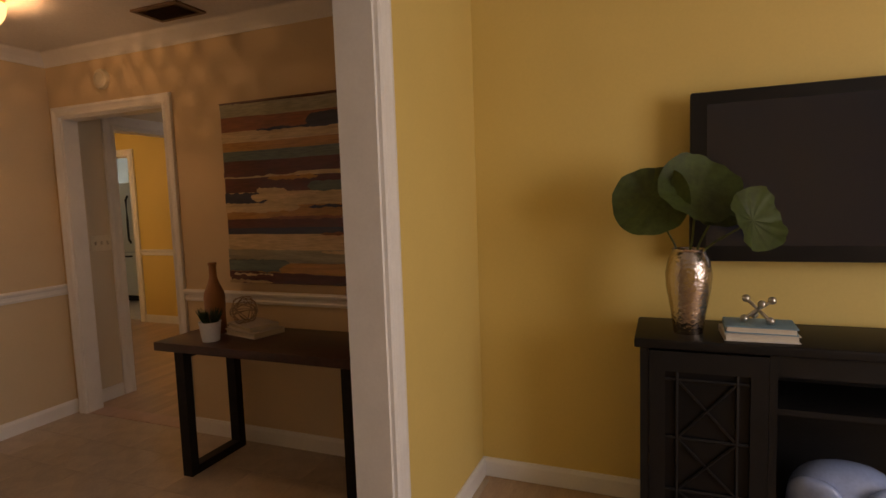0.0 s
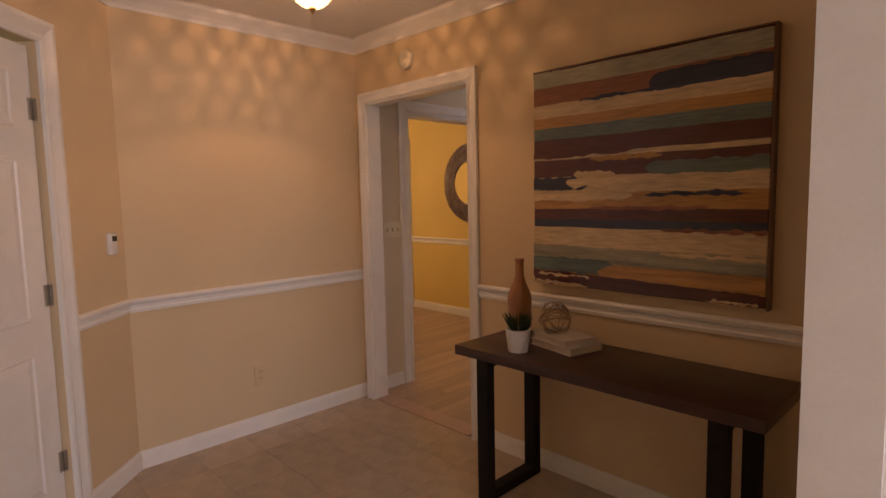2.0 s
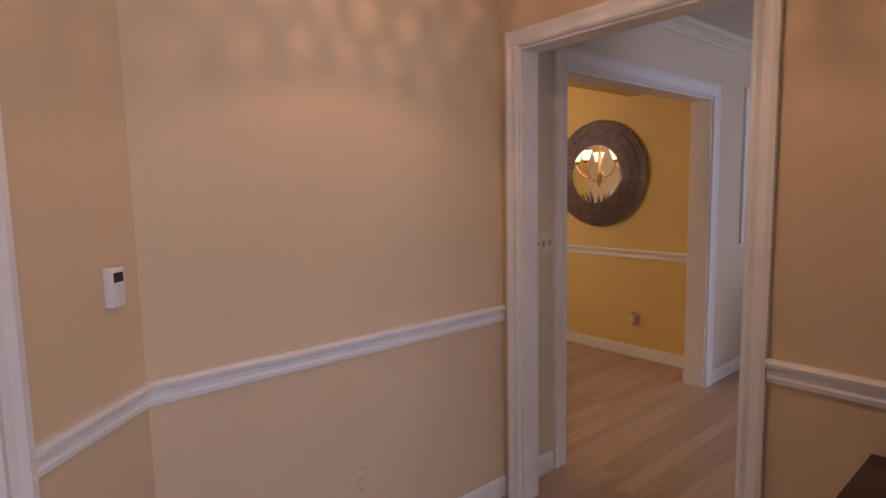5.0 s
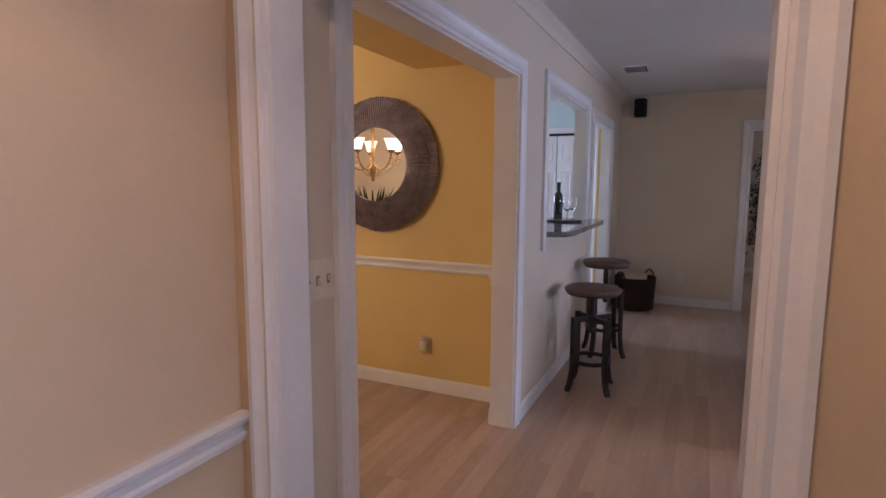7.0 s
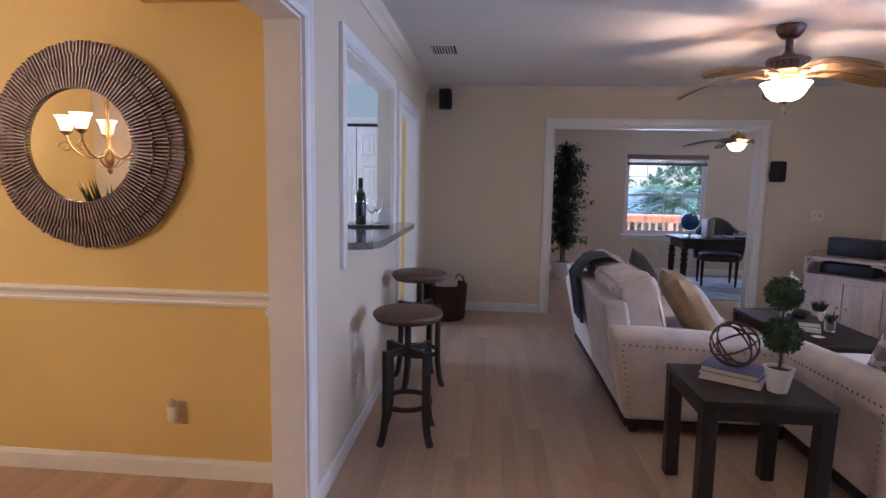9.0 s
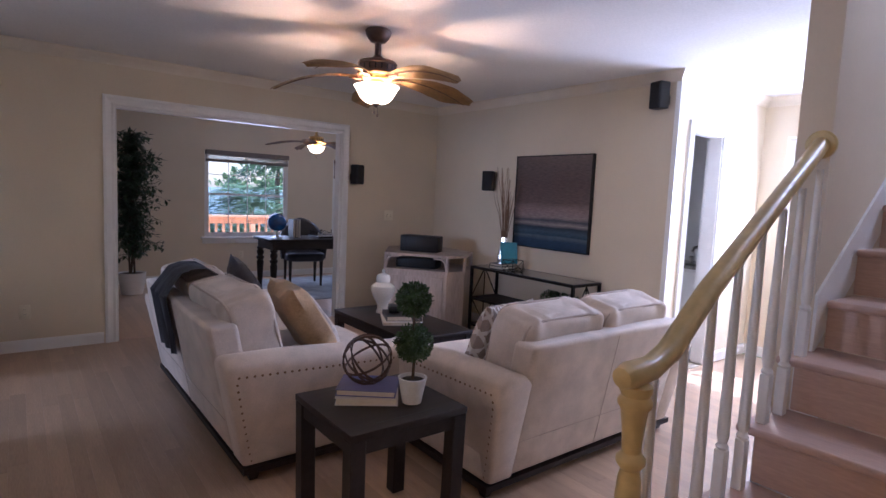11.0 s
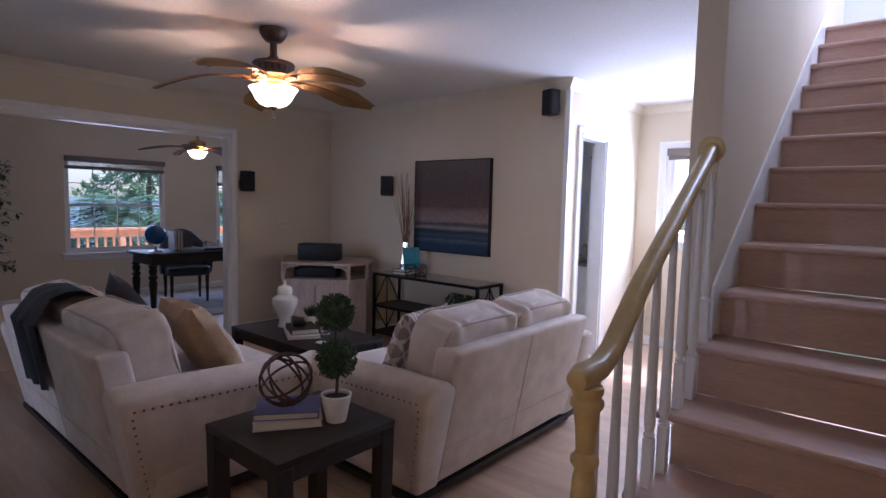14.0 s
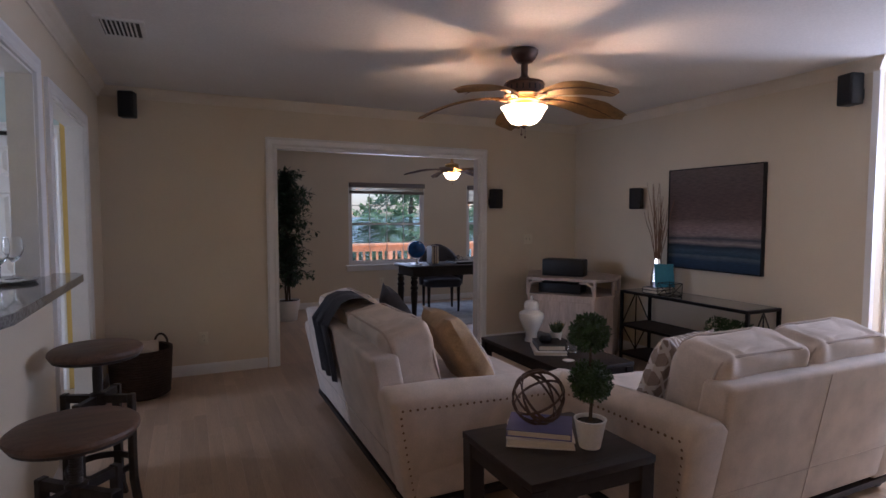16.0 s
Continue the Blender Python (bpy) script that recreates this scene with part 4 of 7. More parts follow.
# ---- console and corner cabinet ----
CY0, CY1, CX0, CX1, CH = 5.92, 7.24, 0.50, 0.88, 0.70
con = thing("console_table", pose(CX0, CY0, 0), "black iron console table with glass top and shelves", "table")
cl, cd = CY1 - CY0, CX1 - CX0
for x in (0.012, cd - 0.012):
    for y in (0.012, cl - 0.012):
        bm = new_bm()
        box(bm, x - 0.012, x + 0.012, y - 0.012, y + 0.012, 0, CH)
        part("leg", bm, IRON, con)
for z in (CH - 0.012, 0.37, 0.10):
    for x in (0.012, cd - 0.012):
        bm = new_bm()
        box(bm, x - 0.011, x + 0.011, 0.0242, cl - 0.0242, z - 0.012, z + 0.012)
        part("side_rail", bm, IRON, con)
    for y in (0.012, cl - 0.012):
        bm = new_bm()
        box(bm, 0.0242, cd - 0.0242, y - 0.011, y + 0.011, z - 0.012, z + 0.012)
        part("end_rail", bm, IRON, con)
bm = new_bm()
box(bm, 0.024, cd - 0.024, 0.024, cl - 0.024, CH - 0.008, CH + 0.001)
part("glass_top", bm, material("smoked_glass_top", (0.10, 0.10, 0.10), 0.05, var=0, fine=0, coat=0.6), con, "smoked glass top")
for z in (0.37, 0.10):
    bm = new_bm()
    box(bm, 0.024, cd - 0.024, 0.024, cl - 0.024, z - 0.004, z + 0.010)
    part("shelf", bm, ESP, con, "dark wooden shelf")
for y in (0.012, cl - 0.012):
    for za, zb in ((0.115, 0.36), (0.385, CH - 0.025)):
        for sgn in (0, 1):
            bm = new_bm()
            tube(bm, [(0.025 if sgn else cd - 0.025, y, za), (cd / 2, y, zb)] if za > 0.3 else [(0.025 if sgn else cd - 0.025, y, zb), (cd / 2, y, za)], 0.006, 6)
            part("brace", bm, IRON, con)
        bm = new_bm()
        tube(bm, [(cd / 2, y, za), (cd / 2, y, zb)], 0.006, 6)
        part("brace", bm, IRON, con)
# on the console
vase = thing("floor_vase", pose(0.74, 7.02, CH + 0.003), "faceted silver vase with dry twigs on console", "vase")
bm = new_bm()
lathe(bm, [(0.035, 0), (0.058, 0.05), (0.062, 0.09), (0.034, 0.26), (0.031, 0.30), (0.027, 0.30), (0.030, 0.26)], 8)
part("body", bm, material("mirror_finish_silver", (0.75, 0.74, 0.73), 0.12, 1.0, var=0.03), vase, "bright faceted silver body")
rng = random.Random(11)
for k in range(26):
    a, sp = rng.uniform(0, 6.28), rng.uniform(0.01, 0.13)
    bm = new_bm()
    pts = []
    h = rng.uniform(0.45, 0.80)
    for q in range(6):
        f = q / 5
        pts.append((0.015 * math.cos(a) + sp * f ** 1.3 * math.cos(a + 0.5 * f) + rng.uniform(-0.008, 0.008), 0.015 * math.sin(a) + sp * f ** 1.3 * math.sin(a + 0.5 * f) + rng.uniform(-0.008, 0.008), 0.22 + h * f))
    tube(bm, pts, [0.0042, 0.004, 0.0035, 0.003, 0.0024, 0.0014], 5)
    part("twig", bm, TWIG, vase, smooth=True)
book(pose(0.66, 6.94, CH + 0.003, 0, 0, 8), 0.22, 0.16, 0.028, BOOKD, "dark book on the console table")
book(pose(0.66, 6.94, CH + 0.032, 0, 0, 4), 0.21, 0.155, 0.024, BOOKD, "dark book on the console table")
bm = new_bm()
mbox(bm, pose(0.66, 6.86, CH + 0.165, 0, 12, 65), 0.018, 0.17, 0.21)
soften(bm, 0.003, 1)
tagged(part("teal_book", bm, BOOKT, smooth=True), "teal book standing upright on the console", "book")
geo = thing("geometric_ornament", pose(0.60, 6.74, CH + 0.003), "black wire geometric box ornament on the console", "ornament")
cor = [Vector((x, y, z)) for x in (-0.07, 0.07) for y in (-0.07, 0.07) for z in (0.003, 0.11)]
edges = [(a, b) for i, a in enumerate(cor) for b in cor[i + 1:] if sum(abs(a[k] - b[k]) > 0.01 for k in range(3)) == 1]
edges += [(Vector((0, -0.07, 0.055)), c) for c in cor if c.y < 0] + [(Vector((-0.07, 0, 0.055)), c) for c in cor if c.x < 0]
for a, b in edges:
    bm = new_bm()
    tube(bm, [a, b], 0.003, 5)
    part("rod", bm, IRON, geo)
fern = thing("boxwood_planter", pose(0.66, 6.18, 0.381), "low planter of green boxwood on the console shelf", "plant")
bm = new_bm()
mbox(bm, pose(0, 0, 0.035), 0.13, 0.30, 0.07)
soften(bm, 0.006)
part("planter", bm, WPOT, fern, "white trough", True)
bm = new_bm()
for k in range(5):
    leaf_ball(bm, (rng.uniform(-0.02, 0.02), -0.13 + 0.065 * k, 0.115), 0.085, 380, 0.024, 0.012, rng)
tagged(part("foliage", bm, LEAF, fern), kind="stuff")

cab = thing("corner_cabinet", pose(0, 0, 0), "whitewashed rattan corner cabinet with open shelf", "cabinet")
front = [(-0.14, 7.87), (0.28, 7.33), (0.52, 7.33)]
outline = front + [(0.84, 7.60), (0.84, 8.40), (0.24, 8.40)]
cx, cy = 0.35, 7.95


def shrink(o, f):
    return [(cx + (x - cx) * f, cy + (y - cy) * f) for x, y in o]


bm = new_bm()
prism(bm, outline, 0.765, 0.79)
soften(bm, 0.006, 2)
part("top", bm, WASHW, cab, smooth=True)
bm = new_bm()
prism(bm, shrink(outline, 0.97), 0.03, 0.60)
part("body", bm, WASHW, cab)
bm = new_bm()
prism(bm, shrink(outline, 0.99), 0.60, 0.625)
soften(bm, 0.006, 2)
part("shelf", bm, WASHW, cab, smooth=True)
bm = new_bm()
prism(bm, shrink(outline, 0.985), 0.0, 0.03)
part("plinth", bm, WASHW, cab)
for x, y in shrink(outline, 0.965):
    bm = new_bm()
    tube(bm, [(x, y, 0.625), (x, y, 0.765)], 0.018, 8)
    part("post", bm, WASHW, cab, smooth=True)
a, b = Vector((*shrink(outline, 0.975)[0], 0)), Vector((*shrink(outline, 0.975)[1], 0))
d = (b - a)
nn = Vector((d.y, -d.x, 0)).normalized()
if nn.x > 0:
    nn = -nn
for k in range(2):
    p, q = a + d * (0.06 + 0.45 * k), a + d * (0.06 + 0.45 * k + 0.43)
    bm = new_bm()
    prism(bm, [(p.x, p.y), (q.x, q.y), (q.x + nn.x * 0.012, q.y + nn.y * 0.012), (p.x + nn.x * 0.012, p.y + nn.y * 0.012)], 0.07, 0.56)
    dr = part("door", bm, WASHW, cab, "whitewashed panel door")
    bm = new_bm()
    h = p + (q - p) * (0.9 if k == 0 else 0.1) + nn * 0.016
    lathe(bm, [(0.010, 0), (0.012, 0.006), (0.007, 0.012)], 8, Matrix.Translation((h.x, h.y, 0.34)) @ Vector((0, 0, 1)).rotation_difference(nn).to_matrix().to_4x4())
    part("knob", bm, BRASS, dr, "small brass knob")
for k in range(2):
    bm = new_bm()
    e0 = a if k == 0 else b
    s = 1 if k == 0 else -1
    pts = [e0 + d * s * 0.02 + Vector((0, 0, 0.66)), e0 + d * s * 0.04 + Vector((0, 0, 0.72)), e0 + d * s * 0.10 + Vector((0, 0, 0.75)), e0 + d * s * 0.22 + Vector((0, 0, 0.755))]
    tube(bm, pts, 0.012, 7)
    part("bracket", bm, WASHW, cab, "bent rattan bracket", True)
ang = math.degrees(math.atan2(d.y, d.x))
bm = new_bm()
mbox(bm, pose(0.29, 7.82, 0.790 + 0.085, 0, 0, ang), 0.42, 0.20, 0.17)
soften(bm, 0.01)
tagged(part("centre_speaker", bm, BLACKP, smooth=True), "black centre loudspeaker on the corner cabinet", "speaker")
bm = new_bm()
mbox(bm, pose(0.25, 7.80, 0.626 + 0.05, 0, 0, ang), 0.43, 0.26, 0.10)
soften(bm, 0.006)
rec = tagged(part("receiver", bm, BLACKP, smooth=True), "black hi-fi receiver in the cabinet shelf", "receiver")


# ---- wall speakers, art, plates ----
def wall_speaker(m, label):
    ob = thing("wall_speaker", m, label, "speaker", "black wall speakers")
    bm = new_bm()
    mbox(bm, pose(0, 0.085, 0), 0.118, 0.10, 0.208)
    soften(bm, 0.012, 3)
    part("body", bm, BLACKP, ob, smooth=True)
    bm = new_bm()
    mbox(bm, pose(0, 0.137, 0), 0.100, 0.006, 0.190)
    soften(bm, 0.002, 1)
    part("grille", bm, material("black_speaker_cloth", (0.02, 0.02, 0.022), 0.9, var=0.1, bump=0.5, bscale=600), ob)
    bm = new_bm()
    tube(bm, [(0, 0.0, -0.03), (0, 0.04, -0.03)], 0.014, 8)
    mbox(bm, pose(0, 0.004, -0.03), 0.05, 0.008, 0.07)
    part("bracket", bm, BLACKP, ob)


wall_speaker(pose(-3.62, YN, 2.29, 0, 0, 165), "small black wall speaker near the ceiling corner")
wall_speaker(pose(-0.235, YN, 1.585, 0, 0, 200), "small black wall speaker beside the sunroom opening")
wall_speaker(pose(XE, 7.46, 1.575, 0, 0, 120), "small black wall speaker above the console")
wall_speaker(pose(XE, 5.46, 2.25, 0, 0, 75), "small black wall speaker at the hall corner")


def ramp_material(name, stops, lo, hi, axis=2, warp=0.03, wscale=(1.2, 1.2, 9.0), streak=0.25, rough=0.4):
    """Paint in level bands with dragged edges; stops: (height share, colour)."""
    m = bpy.data.materials.new(name)
    m.use_nodes = True
    n, l = m.node_tree.nodes, m.node_tree.links
    b = n["Principled BSDF"]
    b.inputs["Roughness"].default_value = rough
    tc, sp = n.new("ShaderNodeTexCoord"), n.new("ShaderNodeSeparateXYZ")
    l.new(tc.outputs["Object"], sp.inputs[0])
    mr = n.new("ShaderNodeMapRange")
    mr.inputs["From Min"].default_value, mr.inputs["From Max"].default_value = lo, hi
    l.new(sp.outputs[axis], mr.inputs[0])
    mp = n.new("ShaderNodeMapping")
    mp.inputs["Scale"].default_value = wscale
    l.new(tc.outputs["Object"], mp.inputs[0])
    nz = n.new("ShaderNodeTexNoise")
    nz.inputs["Scale"].default_value, nz.inputs["Detail"].default_value = 2.2, 6
    l.new(mp.outputs[0], nz.inputs["Vector"])
    ad = n.new("ShaderNodeMath")
    ad.operation = "MULTIPLY_ADD"
    l.new(nz.outputs[0], ad.inputs[0])
    ad.inputs[1].default_value = warp * 2
    l.new(mr.outputs[0], ad.inputs[2])
    sb = n.new("ShaderNodeMath")
    sb.operation = "SUBTRACT"
    l.new(ad.outputs[0], sb.inputs[0])
    sb.inputs[1].default_value = warp
    rp = n.new("ShaderNodeValToRGB")
    while len(rp.color_ramp.elements) < len(stops):
        rp.color_ramp.elements.new(0.5)
    for e, (p, c) in zip(rp.color_ramp.elements, sorted(stops)):
        e.position, e.color = p, (*c, 1)
    l.new(sb.outputs[0], rp.inputs[0])
    n2 = n.new("ShaderNodeTexNoise")
    n2.inputs["Scale"].default_value, n2.inputs["Detail"].default_value = 14, 5
    l.new(mp.outputs[0], n2.inputs["Vector"])
    m2 = n.new("ShaderNodeMapRange")
    m2.inputs["From Min"].default_value, m2.inputs["From Max"].default_value = 0.3, 0.7
    m2.inputs["To Min"].default_value, m2.inputs["To Max"].default_value = 1 - streak, 1 + streak
    l.new(n2.outputs[0], m2.inputs[0])
    sc = n.new("ShaderNodeVectorMath")
    sc.operation = "SCALE"
    l.new(rp.outputs[0], sc.inputs[0])
    l.new(m2.outputs[0], sc.inputs["Scale"])
    l.new(sc.outputs[0], b.inputs["Base Color"])
    return m


SEA = ramp_material("seascape_paint", [
    (0.0, (0.012, 0.032, 0.075)), (0.10, (0.016, 0.046, 0.095)), (0.14, (0.10, 0.13, 0.16)), (0.155, (0.018, 0.055, 0.095)), (0.20, (0.05, 0.085, 0.12)), (0.235, (0.010, 0.022, 0.045)), (0.27, (0.30, 0.26, 0.25)), (0.31, (0.05, 0.06, 0.085)),
    (0.345, (0.28, 0.22, 0.21)), (0.43, (0.25, 0.185, 0.18)), (0.50, (0.13, 0.088, 0.080)), (0.70, (0.105, 0.075, 0.072)), (0.86, (0.12, 0.09, 0.085)), (1.0, (0.15, 0.115, 0.105))], -0.455, 0.455, 2, 0.02, (1, 1.3, 7), 0.22)
art = thing("seascape_painting", pose(XE - 0.022, 6.57, 1.375), "abstract seascape canvas in a thin dark frame", "painting")
bm = new_bm()
box(bm, -0.012, 0.012, -0.462, 0.462, -0.442, 0.442)
part("canvas", bm, SEA, art)
for a0, a1, z0_, z1_ in ((-0.472, -0.4625, -0.452, 0.452), (0.4625, 0.472, -0.452, 0.452), (-0.4622, 0.4622, -0.452, -0.4425), (-0.4622, 0.4622, 0.4425, 0.452)):
    bm = new_bm()
    box(bm, -0.018, 0.020, a0, a1, z0_, z1_)
    part("frame_rail", bm, BLACKP, art, "thin black frame rail")

NV, CR, OR, TL, MR_, RU = (0.034, 0.036, 0.058), (0.56, 0.42, 0.25), (0.42, 0.22, 0.075), (0.125, 0.165, 0.145), (0.105, 0.036, 0.028), (0.24, 0.095, 0.05)
GRY = (0.30, 0.28, 0.20)
bands = [(0.0, MR_), (0.045, OR), (0.115, GRY), (0.185, CR), (0.275, NV), (0.312, MR_), (0.36, OR), (0.43, CR), (0.505, MR_), (0.588, CR), (0.612, MR_), (0.683, TL), (0.735, OR), (0.785, CR), (0.84, RU), (0.92, GRY), (0.99, MR_)]
STRIPE = ramp_material("striped_abstract_paint", bands, -0.505, 0.505, 2, 0.010, (1.0, 1, 9), 0.22, 0.16)
for e in (n_ for n_ in STRIPE.node_tree.nodes if n_.type == "VALTORGB"):
    e.color_ramp.interpolation = "CONSTANT"
pic = thing("striped_painting", pose(-1.845, YF - 0.022, 1.465), "large glossy abstract canvas of rust teal and cream stripes", "painting")
bm = new_bm()
box(bm, -0.514, 0.514, -0.020, 0.020, -0.503, 0.503)
soften(bm, 0.004, 1)
canvas = part("canvas", bm, STRIPE, pic)
PAINTS = {c: material(c + "_oil_paint", v, 0.17, var=0.28, scale=3.0, fine=0.14, fscale=26, bump=0.25, bscale=40, stretch=(1, 1, 12))
          for c, v in (("navy", NV), ("cream", CR), ("ochre", OR), ("teal", TL), ("maroon", MR_), ("sage", GRY), ("rust", RU))}


STROKES = []


def paint_stroke(x0, x1, z0, z1, colour, slope=0.0):
    """A dragged brush stroke, in shares of the canvas: ragged along both edges and at its open ends."""
    STROKES.append(colour)
    k = len(STROKES)
    bm = new_bm()
    n, px, pz = 44, -0.512, -0.501
    rows = []
    for i in range(n + 1):
        f = i / n
        x = x0 + (x1 - x0) * f
        end = min(1.0, (f / 0.10 if x0 > 0.02 else 1.0), ((1 - f) / 0.12 if x1 < 0.98 else 1.0))
        half = (z1 - z0) / 2 * (0.15 + 0.85 * end ** 0.6)
        mid = (z0 + z1) / 2 + slope * (f - 0.5)
        a = 0.010 * noise.noise(Vector((f * 9, k * 3.7, 0))) + 0.004 * noise.noise(Vector((f * 40, k * 3.7, 4)))
        b = 0.010 * noise.noise(Vector((f * 9, k * 3.7, 9))) + 0.004 * noise.noise(Vector((f * 40, k * 3.7, 7)))
        lo_, hi_ = max(0.0, mid - half + a), min(1.0, mid + half + b)
        rows.append([bm.verts.new((px + 1.024 * x, -0.0210 - 0.00035 * k, pz + 1.002 * z)) for z in (lo_, max(hi_, lo_ + 0.002))])
    for p, q in zip(rows, rows[1:]):
        bm.faces.new((p[0], q[0], q[1], p[1]))
    part("paint_stroke", bm, PAINTS[colour], canvas)


paint_stroke(0.56, 1.0, 0.83, 0.912, "navy")
paint_stroke(0.24, 0.62, 0.838, 0.852, "navy")
paint_stroke(0.0, 0.16, 0.972, 1.0, "sage")
paint_stroke(0.0, 1.0, 0.817, 0.838, "cream", 0.01)
paint_stroke(0.0, 0.5, 0.60, 0.625, "maroon")
paint_stroke(0.55, 1.0, 0.503, 0.557, "teal")
paint_stroke(0.0, 0.30, 0.45, 0.508, "navy")
paint_stroke(0.18, 0.60, 0.462, 0.505, "cream")
paint_stroke(0.22, 0.42, 0.500, 0.528, "cream")
paint_stroke(0.30, 0.62, 0.572, 0.592, "ochre")
paint_stroke(0.55, 0.94, 0.413, 0.430, "navy")
paint_stroke(0.0, 0.50, 0.40, 0.443, "cream")
paint_stroke(0.30, 0.80, 0.357, 0.372, "rust")
paint_stroke(0.62, 1.0, 0.268, 0.282, "rust")
paint_stroke(0.78, 1.0, 0.284, 0.300, "navy")
paint_stroke(0.0, 1.0, 0.130, 0.186, "sage", -0.02)
paint_stroke(0.0, 0.42, 0.068, 0.134, "teal")
paint_stroke(0.62, 1.0, 0.168, 0.186, "cream")
paint_stroke(0.34, 1.0, 0.050, 0.112, "ochre")
paint_stroke(0.0, 0.98, 0.022, 0.058, "maroon", -0.022)
paint_stroke(0.03, 0.30, 0.046, 0.056, "cream")
paint_stroke(0.0, 0.30, 0.0, 0.018, "cream")
paint_stroke(0.80, 0.98, 0.003, 0.012, "cream")
BROWNE = material("brown_canvas_edge", (0.12, 0.055, 0.030), 0.5, var=0.15, scale=6)
for a0, a1, z0_, z1_ in ((0.5145, 0.524, -0.510, 0.510), (-0.514, 0.5143, 0.5035, 0.510)):
    bm = new_bm()
    box(bm, a0, a1, -0.024, 0.020, z0_, z1_)
    part("edge_strip", bm, BROWNE, pic, "thin brown edge strip")


# Ivory darkened for the toggle slots: their shade is put into the colour.
SLOTM = material("shaded_ivory_plastic", (0.36, 0.29, 0.19), 0.5, var=0.05)


def plate(m, w, h, mat, label, toggles=0, slots=0):
    ob = thing("wall_plate", m, label, "switch" if toggles else "outlet")
    bm = new_bm()
    mbox(bm, pose(0, 0.003, 0), w, 0.006, h)
    soften(bm, 0.003, 2)
    p = part("cover", bm, mat, ob, smooth=True)
    for k in range(toggles):
        x = (k - (toggles - 1) / 2) * 0.046
        bm = new_bm()
        mbox(bm, pose(x, 0.0075, 0), 0.011, 0.004, 0.026)
        part("surround", bm, SLOTM, ob, "toggle slot with shade put into its colour")
        bm = new_bm()
        mbox(bm, pose(x, 0.014, 0.004 if k != 1 else -0.004, 25 if k != 1 else -25), 0.009, 0.018, 0.012)
        part("toggle", bm, mat, ob)
        bm = new_bm()
        for z in (-0.030, 0.030):
            lathe(bm, [(0.0030, 0), (0.0026, 0.0012)], 8, Matrix.Translation((x, 0.006, z)) @ pose(0, 0, 0, -90))
        part("screw", bm, mat, ob)
    for k in range(slots):
        bm = new_bm()
        z = (k - (slots - 1) / 2) * 0.04
        mbox(bm, pose(0, 0.0075, z), 0.034, 0.004, 0.028)
        soften(bm, 0.0015, 1)
        part("socket", bm, mat, ob)
        bm = new_bm()
        for x in (-0.006, 0.006):
            mbox(bm, pose(x, 0.0098, z + 0.003), 0.002, 0.002, 0.009)
        part("slot", bm, BLACKP, ob)


plate(pose(XW, 2.70, 1.165, 0, 0, -90), 0.160, 0.115, PLATE, "ivory three-gang switch plate by the opening", 3)
plate(pose(-3.12, YN, 0.32, 0, 0, 180), 0.075, 0.115, PLATE, "ivory wall outlet in the cream wall", 0, 2)
plate(pose(-4.58, 4.78, 0.32, 0, 0, 180), 0.075, 0.115, CORD, "yellowed wall outlet in the dining wall", 0, 2)
# Plug-in night-light; its pinkish glow is put into the cap's colour.
plug = thing("plug_in_freshener", pose(-4.585, 4.772, 0.33, 0, 0, 180), "pale pink plug-in night-light in the dining outlet", "air freshener")
bm = new_bm()
mbox(bm, pose(0, 0.028, 0.0), 0.05, 0.045, 0.075)
soften(bm, 0.014, 3)
part("housing", bm, PLATE, plug, smooth=True)
bm = new_bm()
lathe(bm, [(0.016, 0.0), (0.017, 0.004), (0.015, 0.026), (0.009, 0.032)], 16, Matrix.Translation((0, 0.036, 0.036)))
part("pink_glow_cap", bm, material("pale_pink_plastic", (0.62, 0.46, 0.44), 0.4, var=0.03), plug, "cap with the night-light's pinkish glow put into its colour", True)
plate(pose(0.26, YN, 1.14, 0, 0, 180), 0.12, 0.115, PLATE, "ivory two-gang switch plate in the corner", 2)
plate(pose(XW, 1.64, 0.34, 0, 0, -90), 0.075, 0.115, TAN, "tan painted wall outlet in the foyer", 0, 2)
plate(pose(XW, 5.28, 0.33, 0, 0, -90), 0.075, 0.115, PLATE, "ivory wall outlet under the serving hatch", 0, 2)
plate(pose(-0.45, SY, 0.36, 0, 0, 180), 0.075, 0.115, PLATE, "ivory wall outlet under the sunroom window", 0, 2)


